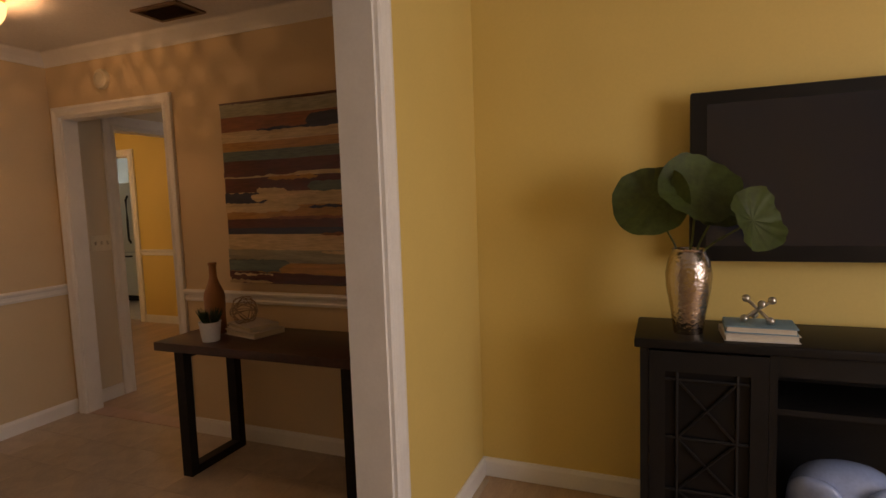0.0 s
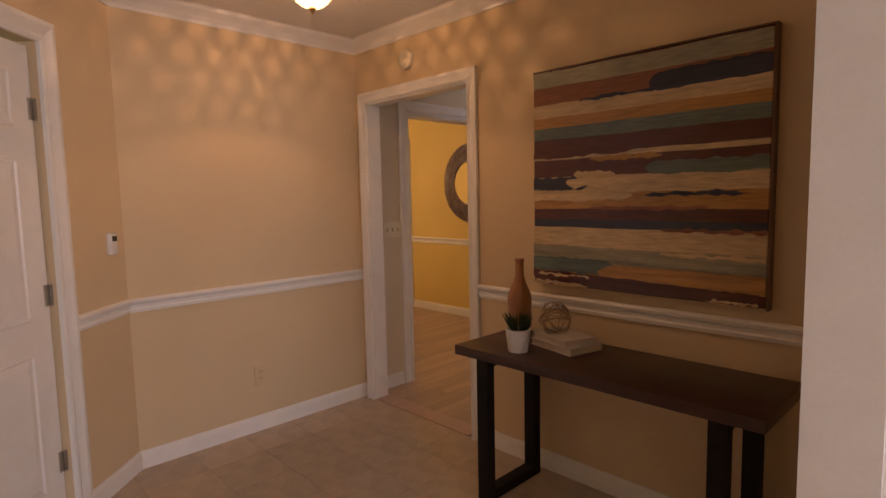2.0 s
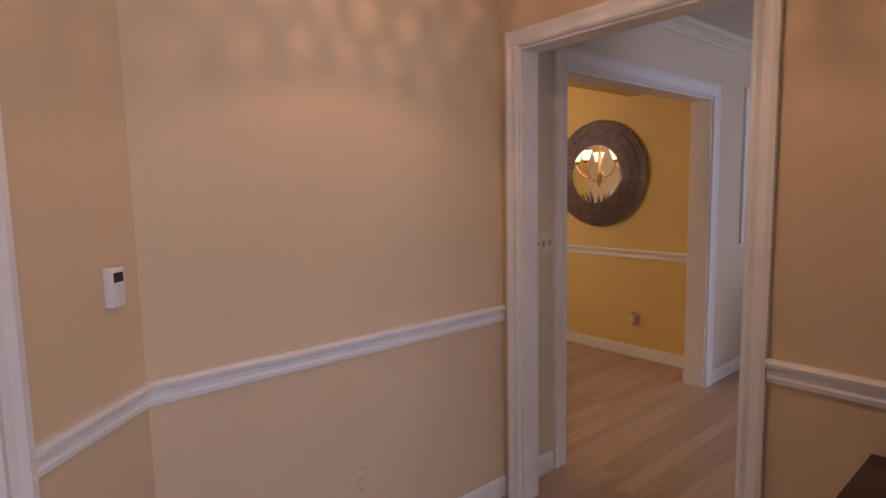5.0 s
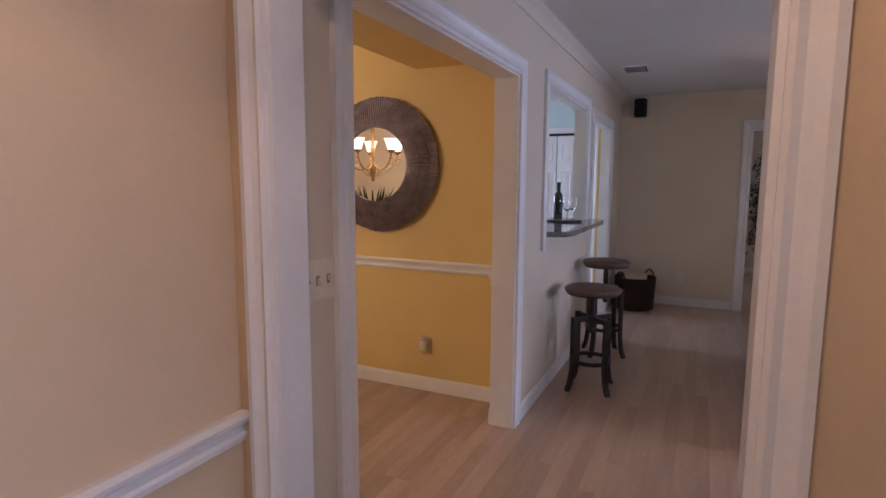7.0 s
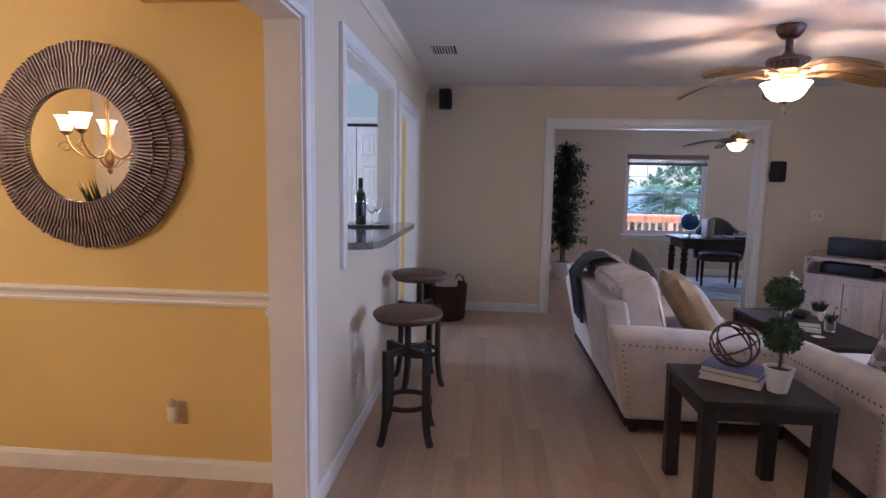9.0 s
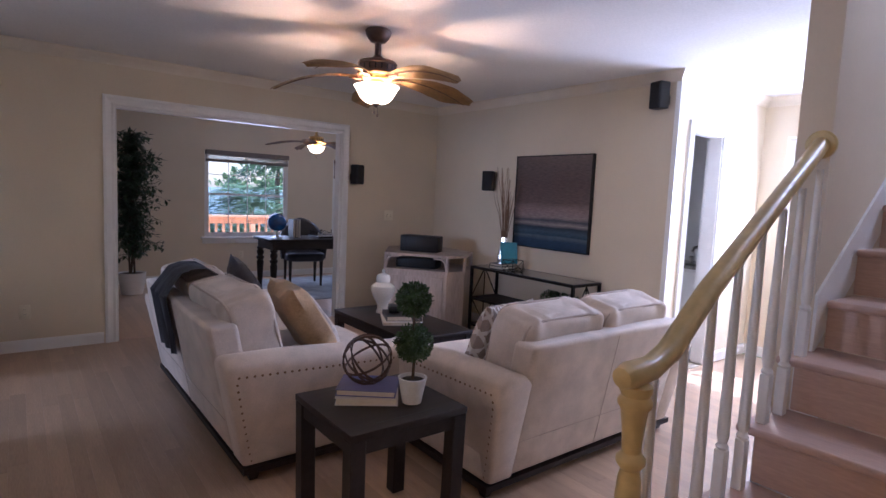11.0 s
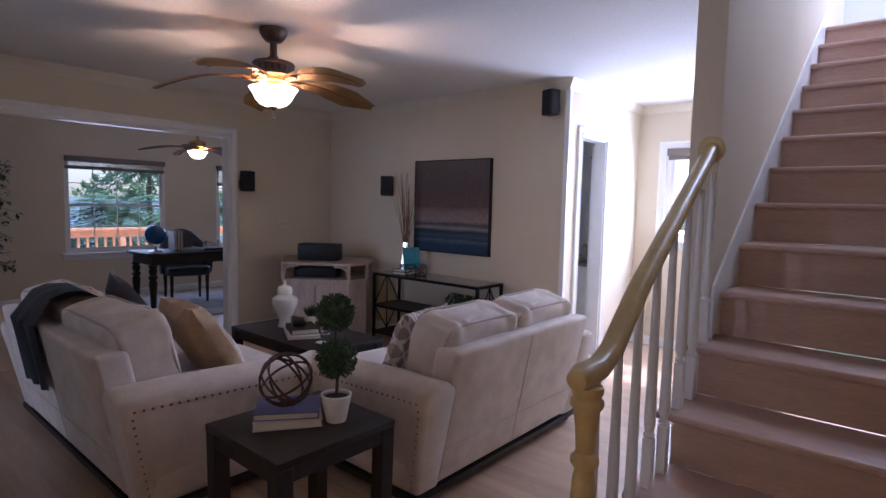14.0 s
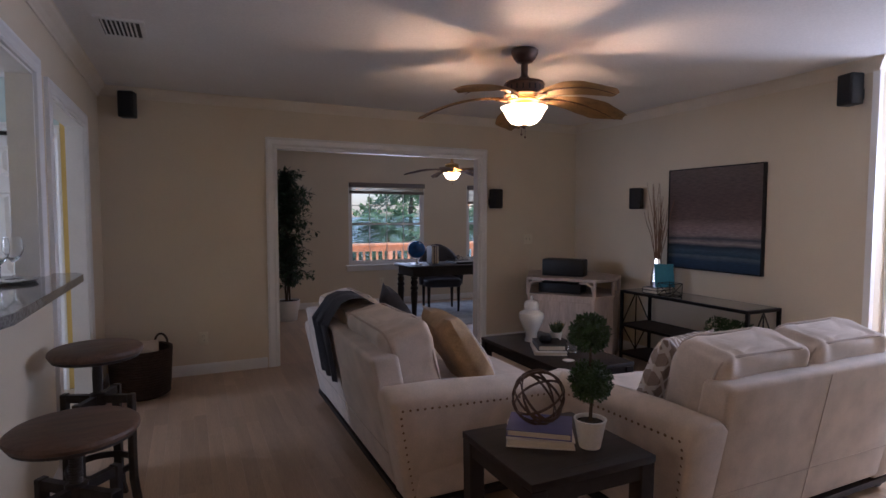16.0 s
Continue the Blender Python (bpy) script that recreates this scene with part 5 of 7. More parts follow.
# ---- ceiling fans ----
def fan(m, turn, label, blade_mat, body_mat, r=0.74, drop=0.075):
    """Canopy, short downrod, drum motor, five leaf blades and a bell-shaped lit bowl; drop lengthens the rod."""
    ob = thing("ceiling_fan", m, label, "fan", "ceiling fans")
    bm = new_bm()
    lathe(bm, [(0.088, -0.002), (0.094, -0.010), (0.092, -0.030), (0.076, -0.062), (0.055, -0.086), (0.030, -0.094)], 28)
    part("canopy", bm, body_mat, ob, smooth=True)
    bm = new_bm()
    tube(bm, [(0, 0, -0.09), (0, 0, -0.125 - drop)], 0.024, 14)
    lathe(bm, [(0.040, -0.118 - drop), (0.044, -0.105 - drop), (0.032, -0.090 - drop), (0.026, -0.085 - drop)], 18)
    part("downrod", bm, body_mat, ob, smooth=True)
    bm = new_bm()
    lathe(bm, [(0.04, -0.115), (0.10, -0.120), (0.132, -0.130), (0.143, -0.145), (0.143, -0.150), (0.136, -0.155), (0.136, -0.205), (0.142, -0.210), (0.140, -0.222), (0.118, -0.234), (0.06, -0.238)], 36)
    motor = part("motor", bm, body_mat, ob, smooth=True)
    motor.location = (0, 0, -drop)
    for k in range(20):
        bm = new_bm()
        a = 2 * math.pi * k / 20
        mbox(bm, pose(0.1365 * math.cos(a), 0.1365 * math.sin(a), -0.18, 0, 0, math.degrees(a)), 0.002, 0.010, 0.036)
        part("vent_slot", bm, BLACKP, motor)
    bm = new_bm()
    lathe(bm, [(0.118, -0.234), (0.112, -0.245), (0.098, -0.250), (0.104, -0.258), (0.085, -0.270), (0.062, -0.276), (0.060, -0.300), (0.075, -0.312), (0.055, -0.318)], 32)
    part("light_fitter", bm, BRASS, ob, "brass ribbed light fitter", True).location = (0, 0, -drop)
    for k in range(5):
        a = radians(turn + 72 * k)
        rot = Matrix.Rotation(a, 4, "Z") @ Matrix.Translation((0, 0, -0.240 - drop)) @ Matrix.Rotation(radians(-13), 4, "X")
        bm = new_bm()
        tube(bm, [rot @ Vector(p) for p in ((0.09, 0, 0.0), (0.13, 0.012, -0.012), (0.17, 0.020, -0.004), (0.20, 0, 0.0))], 0.009, 7)
        tube(bm, [rot @ Vector(p) for p in ((0.09, 0, 0.0), (0.13, -0.012, -0.012), (0.17, -0.020, -0.004), (0.20, 0, 0.0))], 0.009, 7)
        part("blade_iron", bm, body_mat, ob, smooth=True)
        bm = new_bm()
        N = 18
        rows = []
        for i in range(N + 1):
            f = i / N
            x = 0.14 + (r - 0.14) * f
            w = 0.045 + 0.085 * math.sin(min(1, f / 0.72) * math.pi * 0.5) ** 1.2
            lo_, hi_ = -w, w
            if f > 0.72:
                q = (f - 0.72) / 0.28
                lo_ = -w * (1 - 0.25 * q)
                hi_ = w * (1 - 1.22 * q ** 1.3)
            z = 0.02 * math.sin(f * math.pi * 0.8) - 0.125 * f ** 2
            wv = 0.003 * math.sin(f * 26)
            rows.append([bm.verts.new(rot @ Vector((x, lo_ + (hi_ - lo_) * s + wv, z + 0.016 * (0.25 - (s - 0.5) ** 2) * 4))) for s in (0, 0.2, 0.4, 0.5, 0.6, 0.8, 1)])
        for p, q in zip(rows, rows[1:]):
            for j in range(6):
                bm.faces.new((p[j], p[j + 1], q[j + 1], q[j]))
        bmesh.ops.solidify(bm, geom=bm.faces[:], thickness=0.006)
        blade = part("blade", bm, blade_mat, ob, "leaf-shaped woven blade", True)
        bm = new_bm()
        tube(bm, [rot @ Vector((0.16 + (r - 0.20) * q / 8, 0.0, -0.010 + 0.02 * math.sin(q / 8 * math.pi * 0.8) - 0.125 * (q / 8) ** 2 + 0.016)) for q in range(9)], [0.006 - 0.0005 * q for q in range(9)], 5)
        part("midrib", bm, body_mat, blade, "dark centre rib", True)
    bm = new_bm()
    lathe(bm, [(0.158, -0.300), (0.164, -0.303), (0.150, -0.322), (0.136, -0.345), (0.118, -0.380), (0.088, -0.410), (0.050, -0.424), (0.014, -0.428)], 36, None, False)
    bowl = part("bowl", bm, FROST, ob, "glowing frosted glass bell bowl", True)
    bowl.location = (0, 0, -drop)
    bm = new_bm()
    lathe(bm, [(0.030, -0.424), (0.034, -0.430), (0.014, -0.437), (0.010, -0.446), (0.004, -0.452)], 14)
    part("finial", bm, body_mat, bowl, "bronze finial", True)
    for px, ln in ((-0.014, 0.052), (0.016, 0.070)):
        bm = new_bm()
        tube(bm, [(px, 0.006, -0.428), (px, 0.008, -0.43 - ln)], 0.0015, 4)
        lathe(bm, [(0.003, 0), (0.008, 0.006), (0.006, 0.016), (0.002, 0.020)], 8, Matrix.Translation((px, 0.008, -0.445 - ln)))
        part("pull_chain", bm, body_mat, bowl, smooth=True)


fan(pose(-1.28, 6.205, ZC) @ Matrix.Scale(0.90, 4), 284, "bronze ceiling fan with leaf blades and lit bowl", PALM, BRONZE, 0.80, 0.095)
fan(pose(0.05, 10.0, ZC) @ Matrix.Scale(0.72, 4), 20, "brass ceiling fan with dark blades and lit bowl", STOOLW, BRASS, 0.90, 0.34)


# ---- ceiling vents ----
def vent(m, sx, sy, label):
    ob = thing("ceiling_vent", m, label, "vent", "ceiling vents")
    bm = new_bm()
    for a0, a1, b0, b1 in ((-sx / 2, sx / 2, -sy / 2, -sy / 2 + 0.025), (-sx / 2, sx / 2, sy / 2 - 0.025, sy / 2), (-sx / 2, -sx / 2 + 0.025, -sy / 2 + 0.025, sy / 2 - 0.025), (sx / 2 - 0.025, sx / 2, -sy / 2 + 0.025, sy / 2 - 0.025)):
        box(bm, a0, a1, b0, b1, -0.012, -0.001)
    part("frame", bm, STOOLW if "dark" in label else CEIL, ob)
    bm = new_bm()
    box(bm, -sx / 2 + 0.024, sx / 2 - 0.024, -sy / 2 + 0.024, sy / 2 - 0.024, -0.004, -0.002)
    part("backing", bm, BLACKP, ob)
    k = int((sx - 0.06) / 0.022)
    for i in range(k):
        bm = new_bm()
        x = -sx / 2 + 0.036 + i * 0.022
        mbox(bm, pose(x, 0, -0.009, 0, 35, 0), 0.014, sy - 0.052, 0.0018)
        part("slat", bm, STOOLW if "dark" in label else CEIL, ob)


vent(pose(-3.53, 6.81, ZC), 0.24, 0.34, "white metal ceiling vent above the hatch")
vent(pose(-2.46, 2.17, ZC), 0.32, 0.20, "dark metal ceiling vent in the foyer")


# ---- bar stools ----
def stool(m):
    ob = thing("bar_stool", m, "industrial bar stool with round wood seat and iron legs", "stool", "bar stools at the hatch")
    bm = new_bm()
    lathe(bm, [(0.15, 0.615), (0.185, 0.620), (0.192, 0.632), (0.190, 0.642), (0.178, 0.650), (0.06, 0.652)], 36)
    seat = part("seat", bm, STOOLW, ob, "weathered wooden seat", True)
    bm = new_bm()
    lathe(bm, [(0.170, 0.606), (0.176, 0.608), (0.176, 0.616), (0.14, 0.617)], 32)
    part("seat_ring", bm, STOOLI, seat)
    bm = new_bm()
    lathe(bm, [(0.055, 0.600), (0.055, 0.612), (0.02, 0.613)], 16)
    tube(bm, [(0, 0, 0.36), (0, 0, 0.605)], 0.019, 12)
    for k in range(24):
        lathe(bm, [(0.0195, 0), (0.0215, 0.003), (0.0195, 0.006)], 12, Matrix.Translation((0, 0, 0.37 + k * 0.008)))
    part("screw_post", bm, STOOLI, ob, "threaded iron post", True)
    bm = new_bm()
    lathe(bm, [(0.034, 0.425), (0.034, 0.470), (0.026, 0.474)], 14)
    hub = part("hub", bm, STOOLI, ob, smooth=True)
    for k in range(4):
        rot = Matrix.Rotation(math.pi / 4 + k * math.pi / 2, 4, "Z")
        bm = new_bm()
        vs = box(bm, 0.03, 0.165, -0.013, 0.013, 0.435, 0.465)
        for v in vs:
            v.co = rot @ v.co
        part("arm", bm, STOOLI, hub)
        bm = new_bm()
        prof = [(0.152, 0.468), (0.152, 0.40), (0.150, 0.26), (0.152, 0.14), (0.168, 0.05), (0.192, 0.0)]
        rows = []
        for x, z in prof:
            rows.append([bm.verts.new(rot @ Vector((x + dx, dy, z))) for dx, dy in ((-0.013, -0.019), (0.013, -0.019), (0.013, 0.019), (-0.013, 0.019))])
        for a, b in zip(rows, rows[1:]):
            for j in range(4):
                bm.faces.new((a[j], a[(j + 1) % 4], b[(j + 1) % 4], b[j]))
        bm.faces.new(rows[0])
        bm.faces.new(rows[-1][::-1])
        bmesh.ops.recalc_face_normals(bm, faces=bm.faces)
        soften(bm, 0.003, 1)
        part("leg", bm, STOOLI, ob)
    bm = new_bm()
    tube(bm, [(0.135 * math.cos(2 * math.pi * q / 36), 0.135 * math.sin(2 * math.pi * q / 36), 0.185) for q in range(36)], 0.008, 6, True, 1.8)
    part("footrest_ring", bm, STOOLI, ob, smooth=True)
    return ob


st = stool(pose(-3.575, 5.33, 0, 0, 0, 4) @ Matrix.Diagonal((1, 1, 1.105, 1)))
copy_thing(st, pose(-3.62, 6.18, 0, 0, 0, 22) @ Matrix.Diagonal((1, 1, 1.105, 1)))

# ---- serving hatch ----
counter = thing("counter_slab", pose(0, 0, 0), "speckled granite breakfast counter through the wall hatch", "counter")
bm = new_bm()
prism(bm, [(-4.32, HY0 + 0.013), (-3.80, HY0 + 0.013), (-3.725, HY0 + 0.05), (-3.695, HY0 + 0.16), (-3.695, 6.42), (-3.74, 6.52), (-3.835, 6.52), (-3.835, HY1 - 0.013), (-4.32, HY1 - 0.013)], 1.074, 1.110)
soften(bm, 0.006, 2)
part("slab", bm, GRANITE, counter, smooth=True)
casing("trim_hatch", "x", XW, 1, HY0, HY1, 2.06, "white casing round the serving hatch", 0.85, 0.99)
lining("trim_hatch_lining", "x", XW - T - 0.002, XW + 0.002, HY0, HY1, 2.06, "white lining of the serving hatch", z0=1.111)
bm = new_bm()
lathe(bm, [(0.14, 0), (0.155, 0.004), (0.165, 0.014), (0.160, 0.014), (0.145, 0.007), (0.01, 0.006)], 36, Matrix.Translation((-3.98, 6.12, 1.111)))
tagged(part("serving_tray", bm, CHROME, smooth=True), "round dark silver tray on the granite counter", "tray")
wine = thing("wine_bottle", pose(-4.03, 6.14, 1.119), "dark green wine bottle on the tray", "bottle")
bm = new_bm()
lathe(bm, [(0.036, 0), (0.038, 0.006), (0.038, 0.19), (0.032, 0.215), (0.016, 0.235), (0.0135, 0.30), (0.0155, 0.302), (0.0155, 0.312), (0.010, 0.313)], 20)
part("body", bm, material("green_black_glass", (0.02, 0.03, 0.012), 0.08, var=0.1, coat=0.6), wine, smooth=True)
bm = new_bm()
lathe(bm, [(0.0385, 0.06), (0.0388, 0.065), (0.0388, 0.145), (0.0385, 0.15)], 20)
part("label", bm, BOOKD, wine, "dark paper label")
bm = new_bm()
lathe(bm, [(0.0152, 0.25), (0.0165, 0.26), (0.0168, 0.313), (0.008, 0.316)], 16)
part("capsule", bm, BLACKP, wine, "black foil capsule", True)


def wine_glass(m):
    ob = new("wine_glass")
    bm = new_bm()
    lathe(bm, [(0.034, 0), (0.034, 0.002), (0.006, 0.006), (0.004, 0.03), (0.005, 0.075), (0.025, 0.095), (0.038, 0.125), (0.038, 0.15), (0.033, 0.185), (0.0322, 0.185), (0.037, 0.15), (0.037, 0.125), (0.024, 0.098), (0.004, 0.088)], 20)
    bpy.data.objects.remove(ob)
    g = part("wine_glass", bm, CLEAR, smooth=True)
    g.matrix_basis = m
    return tagged(g, "clear stemmed wine glass on the tray", "glass", "wine glasses on the tray")


wine_glass(pose(-3.93, 6.04, 1.119))
wine_glass(pose(-3.92, 6.20, 1.119))


# ---- panelled doors ----
def panel_door(name, m, w, h, cols, rows, label, category="door", knob=None, mat=DOORW, th=0.035):
    """Raised-panel door: local x across, y out of the face, z up. rows: (z0, z1) of panels."""
    ob = thing(name, m, label, category)
    bm = new_bm()
    box(bm, 0, w, -th, 0, 0.008, h)
    soften(bm, 0.002, 1)
    leaf = part("leaf", bm, mat, ob)
    st_ = 0.105 * w / 0.9
    pw = (w - st_ * (cols + 1)) / cols
    for c in range(cols):
        x0 = st_ + c * (pw + st_)
        for z0_, z1_ in rows:
            bm = new_bm()
            o = [(x0, z0_), (x0 + pw, z0_), (x0 + pw, z1_), (x0, z1_)]
            loops = []
            for inset, d in ((0, 0.0), (0.006, 0.007), (0.014, 0.007), (0.02, 0.001), (0.05, 0.008)):
                ix, iz = (x0 + pw / 2), (z0_ + z1_) / 2
                loops.append([bm.verts.new((x + (inset if x < ix else -inset), d, z + (inset if z < iz else -inset))) for x, z in o])
            for a, b in zip(loops, loops[1:]):
                for j in range(4):
                    bm.faces.new((a[j], a[(j + 1) % 4], b[(j + 1) % 4], b[j]))
            bm.faces.new(loops[-1])
            part("panel", bm, mat, leaf)
    return ob


SIX = [(0.20, 0.80), (0.93, 1.58), (1.70, 1.92)]
fd = panel_door("front_door", AX @ pose(0.508, -0.03, 0), 0.895, 2.03, 2, SIX, "white six-panel front door, closed, with chrome hinges")
for z in (0.30, 1.02, 1.78):
    bm = new_bm()
    tube(bm, [(-0.002, 0.010, z - 0.045), (-0.002, 0.010, z + 0.045)], 0.006, 8)
    mbox(bm, pose(0.014, 0.002, z), 0.028, 0.003, 0.088)
    part("hinge", bm, CHROME, fd, "nickel butt hinge", True)
bm = new_bm()
lathe(bm, [(0.028, 0), (0.026, 0.008), (0.012, 0.012), (0.012, 0.035), (0.028, 0.045), (0.030, 0.06), (0.018, 0.07)], 18, Matrix.Translation((0.83, 0.002, 0.93)) @ pose(0, 0, 0, -90))
part("knob", bm, BRASS, fd, "brass door knob", True)
bm = new_bm()
path = [(0.50, 0.0), (0.50, 2.05), (1.41, 2.05), (1.41, 0.0)]
rings = []
for (u, z), (ou, oz) in zip(path, ((-1, 0), (-1, 1), (1, 1), (1, 0))):
    rings.append([bm.verts.new(AX @ Vector((u + ou * o, h, z + oz * o))) for o, h in CAS])
for a, b in zip(rings, rings[1:]):
    for k in range(len(CAS)):
        bm.faces.new((a[k], a[(k + 1) % len(CAS)], b[(k + 1) % len(CAS)], b[k]))
bm.faces.new(rings[0])
bm.faces.new(rings[-1][::-1])
structure("trim_front_door", bm, TRIM, "white moulded casing round the front door", "trim")

for k in range(2):
    panel_door("bifold_door", pose(-4.20 - 0.42 * k, YN - 0.002, 0, 0, 0, 180) @ pose(0.0, 0.03, 0), 0.41, 2.0, 2, SIX, "white panelled bifold closet door in the kitchen", "door", th=0.028)
bm = new_bm()
box(bm, -5.10, -4.16, YN - 0.05, YN - 0.002, 2.006, 2.03)
structure("trim_bifold_track", bm, BLACKP, "dark track above the bifold doors", "trim")
casing("trim_bifold", "y", YN, -1, -5.06, -4.19, 2.03, "white casing round the bifold doors", 0.8)
bd = panel_door("bathroom_door", pose(1.69, YH + T + 0.05, 0, 0, 0, 5), 0.48, 1.98, 1, SIX, "white bathroom door standing open", "door")

# ---- basket ----
bk = thing("storage_basket", pose(-3.58, 8.06, 0), "dark brown woven basket with handles and cream liner", "basket")
bm = new_bm()
lathe(bm, [(0.185, 0.0), (0.20, 0.01), (0.222, 0.36), (0.228, 0.37), (0.220, 0.372), (0.205, 0.36), (0.19, 0.02), (0.01, 0.015)], 32)
body = part("body", bm, WICKER, bk, smooth=True)
for k in range(18):
    bm = new_bm()
    z = 0.02 + k * 0.0195
    r = 0.2015 + (0.0205) * z / 0.36
    tube(bm, [(r * math.cos(2 * math.pi * q / 40), r * math.sin(2 * math.pi * q / 40), z + 0.002 * math.sin(q * 2.5)) for q in range(40)], 0.0065, 5, True)
    part("weave_strand", bm, WICKER, body, smooth=True)
for a in (0.9, 0.9 + math.pi):
    bm = new_bm()
    c, t_ = Vector((0.222 * math.cos(a), 0.222 * math.sin(a), 0.36)), Vector((-math.sin(a), math.cos(a), 0))
    tube(bm, [c + t_ * 0.06 * math.cos(math.pi * q / 10) + Vector((0, 0, 0.075 * math.sin(math.pi * q / 10))) for q in range(11)], 0.009, 7)
    part("handle", bm, WICKER, bk, "looped handle", True)
rng = random.Random(21)
for k in range(3):
    bm = new_bm()
    tube(bm, [(-0.12, -0.10 + 0.10 * k, 0.345), (0.12, -0.08 + 0.10 * k, 0.345)], 0.052, 14)
    r_ = tagged(part("rolled_towel", bm, material("cream_towel", (0.60, 0.50, 0.42), 0.95, var=0.1, bump=0.6, bscale=300), smooth=True), "rolled cream towel in the woven basket", "towel", "towels in the basket")
    r_.matrix_basis = pose(-3.58, 8.06, 0)


# ---- windows ----
def window(name, m, w, h, cols, rows_, label, shade=0.0, d=0.06):
    """Double-hung window: local x across (0..w), y into the room, z up from the sill (0..h)."""
    ob = new(name)
    ob.matrix_basis = m
    tagged(ob, label, "window", kind="structure")
    bm = new_bm()
    f = 0.035
    for b in ((0, f, 0, h), (w - f, w, 0, h), (f, w - f, 0, f), (f, w - f, h - f, h)):
        box(bm, b[0], b[1], -d, 0, b[2], b[3])
    part("window_frame", bm, TRIM, ob)
    bm = new_bm()
    box(bm, -0.05, w + 0.05, -0.02, 0.06, -0.03, -0.002)
    box(bm, -0.03, w + 0.03, 0.002, 0.018, -0.10, -0.03)
    soften(bm, 0.004, 1)
    part("window_sill", bm, TRIM, ob)
    for s, yy in ((0, -0.022), (1, -0.042)):
        z0_, z1_ = (f, h / 2 + 0.015) if s == 0 else (h / 2 - 0.015, h - f)
        bm = new_bm()
        q = 0.028
        for b in ((f, f + q, z0_, z1_), (w - f - q, w - f, z0_, z1_), (f + q, w - f - q, z0_, z0_ + q), (f + q, w - f - q, z1_ - q, z1_)):
            box(bm, b[0], b[1], yy - 0.010, yy + 0.010, b[2], b[3])
        sash = part("sash", bm, TRIM, ob)
        bm = new_bm()
        for c in range(1, cols):
            x = f + q + (w - 2 * f - 2 * q) * c / cols
            box(bm, x - 0.005, x + 0.005, yy - 0.004, yy + 0.004, z0_ + q, z1_ - q)
        for r in range(1, rows_):
            z = z0_ + q + (z1_ - z0_ - 2 * q) * r / rows_
            box(bm, f + q, w - f - q, yy - 0.0035, yy + 0.0035, z - 0.005, z + 0.005)
        part("muntins", bm, TRIM, sash)
        bm = new_bm()
        box(bm, f + q - 0.003, w - f - q + 0.003, yy - 0.001, yy + 0.001, z0_ + q - 0.003, z1_ - q + 0.003)
        p = part("pane", bm, CLEAR, sash)
        p.visible_shadow = False
    if shade:
        bm = new_bm()
        box(bm, 0.006, w - 0.006, 0.002, 0.055, h - 0.06, h + 0.01)
        soften(bm, 0.006, 2)
        sh = part("shade_cassette", bm, SHADE, ob, "taupe shade cassette", True)
        bm = new_bm()
        box(bm, 0.012, w - 0.012, 0.004, 0.024, h - shade, h - shade + 0.045)
        soften(bm, 0.005, 2)
        part("shade_rail", bm, SHADE, ob, "taupe bottom rail of the raised shade", True)
        bm = new_bm()
        box(bm, 0.014, w - 0.014, 0.010, 0.012, h - shade + 0.045, h - 0.06)
        m_ = bpy.data.materials.new("sheer_shade_cloth")
        m_.use_nodes = True
        b_ = m_.node_tree.nodes["Principled BSDF"]
        b_.inputs["Base Color"].default_value = (0.75, 0.66, 0.60, 1)
        b_.inputs["Roughness"].default_value = 0.9
        b_.inputs["Alpha"].default_value = 0.45
        part("shade_cloth", bm, m_, ob, "sheer pleated cloth")
    return ob


window("window_1", pose(0.28, SY, 0.64, 0, 0, 180), 1.26, 1.26, 4, 2, "white double-hung sunroom window with taupe shade", 0.16)
window("window_2", pose(2.32, SY, 0.64, 0, 0, 180), 1.26, 1.26, 4, 2, "white double-hung sunroom window beside the desk", 0.30)
window("window_3", pose(XF, 4.06, 1.10, 0, 0, 90), 1.0, 0.89, 1, 1, "bright hall window with taupe shade", 0.10)

# ---- sunroom ----
bm = new_bm()
mbox(bm, pose(0.55, 10.35, 0.004), 2.4, 1.75, 0.014)
soften(bm, 0.004, 1)
tagged(part("area_rug", bm, RUG), "pale blue grey area rug under the desk", "rug")
DX0, DX1, DY0, DY1, DH = -0.66, 0.86, 9.72, 10.36, 0.74
desk = thing("writing_desk", pose(DX0, DY0, 0.012), "espresso writing desk with turned legs on the rug", "desk")
bm = new_bm()
box(bm, 0, DX1 - DX0, 0, DY1 - DY0, DH - 0.035, DH)
soften(bm, 0.008, 3)
part("desktop", bm, ESP, desk, smooth=True)
bm = new_bm()
box(bm, 0.05, DX1 - DX0 - 0.05, 0.05, DY1 - DY0 - 0.05, DH - 0.14, DH - 0.036)
part("apron", bm, ESP, desk)
for x in (0.075, DX1 - DX0 - 0.075):
    for y in (0.075, DY1 - DY0 - 0.075):
        bm = new_bm()
        lathe(bm, [(0.026, 0), (0.030, 0.02), (0.026, 0.035), (0.034, 0.05), (0.028, 0.07), (0.030, 0.12), (0.042, 0.34), (0.046, 0.40), (0.034, 0.425), (0.050, 0.45), (0.050, 0.468), (0.034, 0.485), (0.046, 0.52), (0.044, 0.55), (0.032, 0.565), (0.045, 0.575), (0.045, 0.60)], 18, Matrix.Translation((x, y, 0)))
        part("leg", bm, ESP, desk, "turned espresso leg", True)
gl = thing("desk_globe", pose(-0.47, 10.00, DH + 0.013), "deep blue desk globe on a chrome stand", "globe")
bm = new_bm()
bmesh.ops.create_uvsphere(bm, u_segments=32, v_segments=18, radius=0.118, matrix=Matrix.Translation((0, 0, 0.20)))
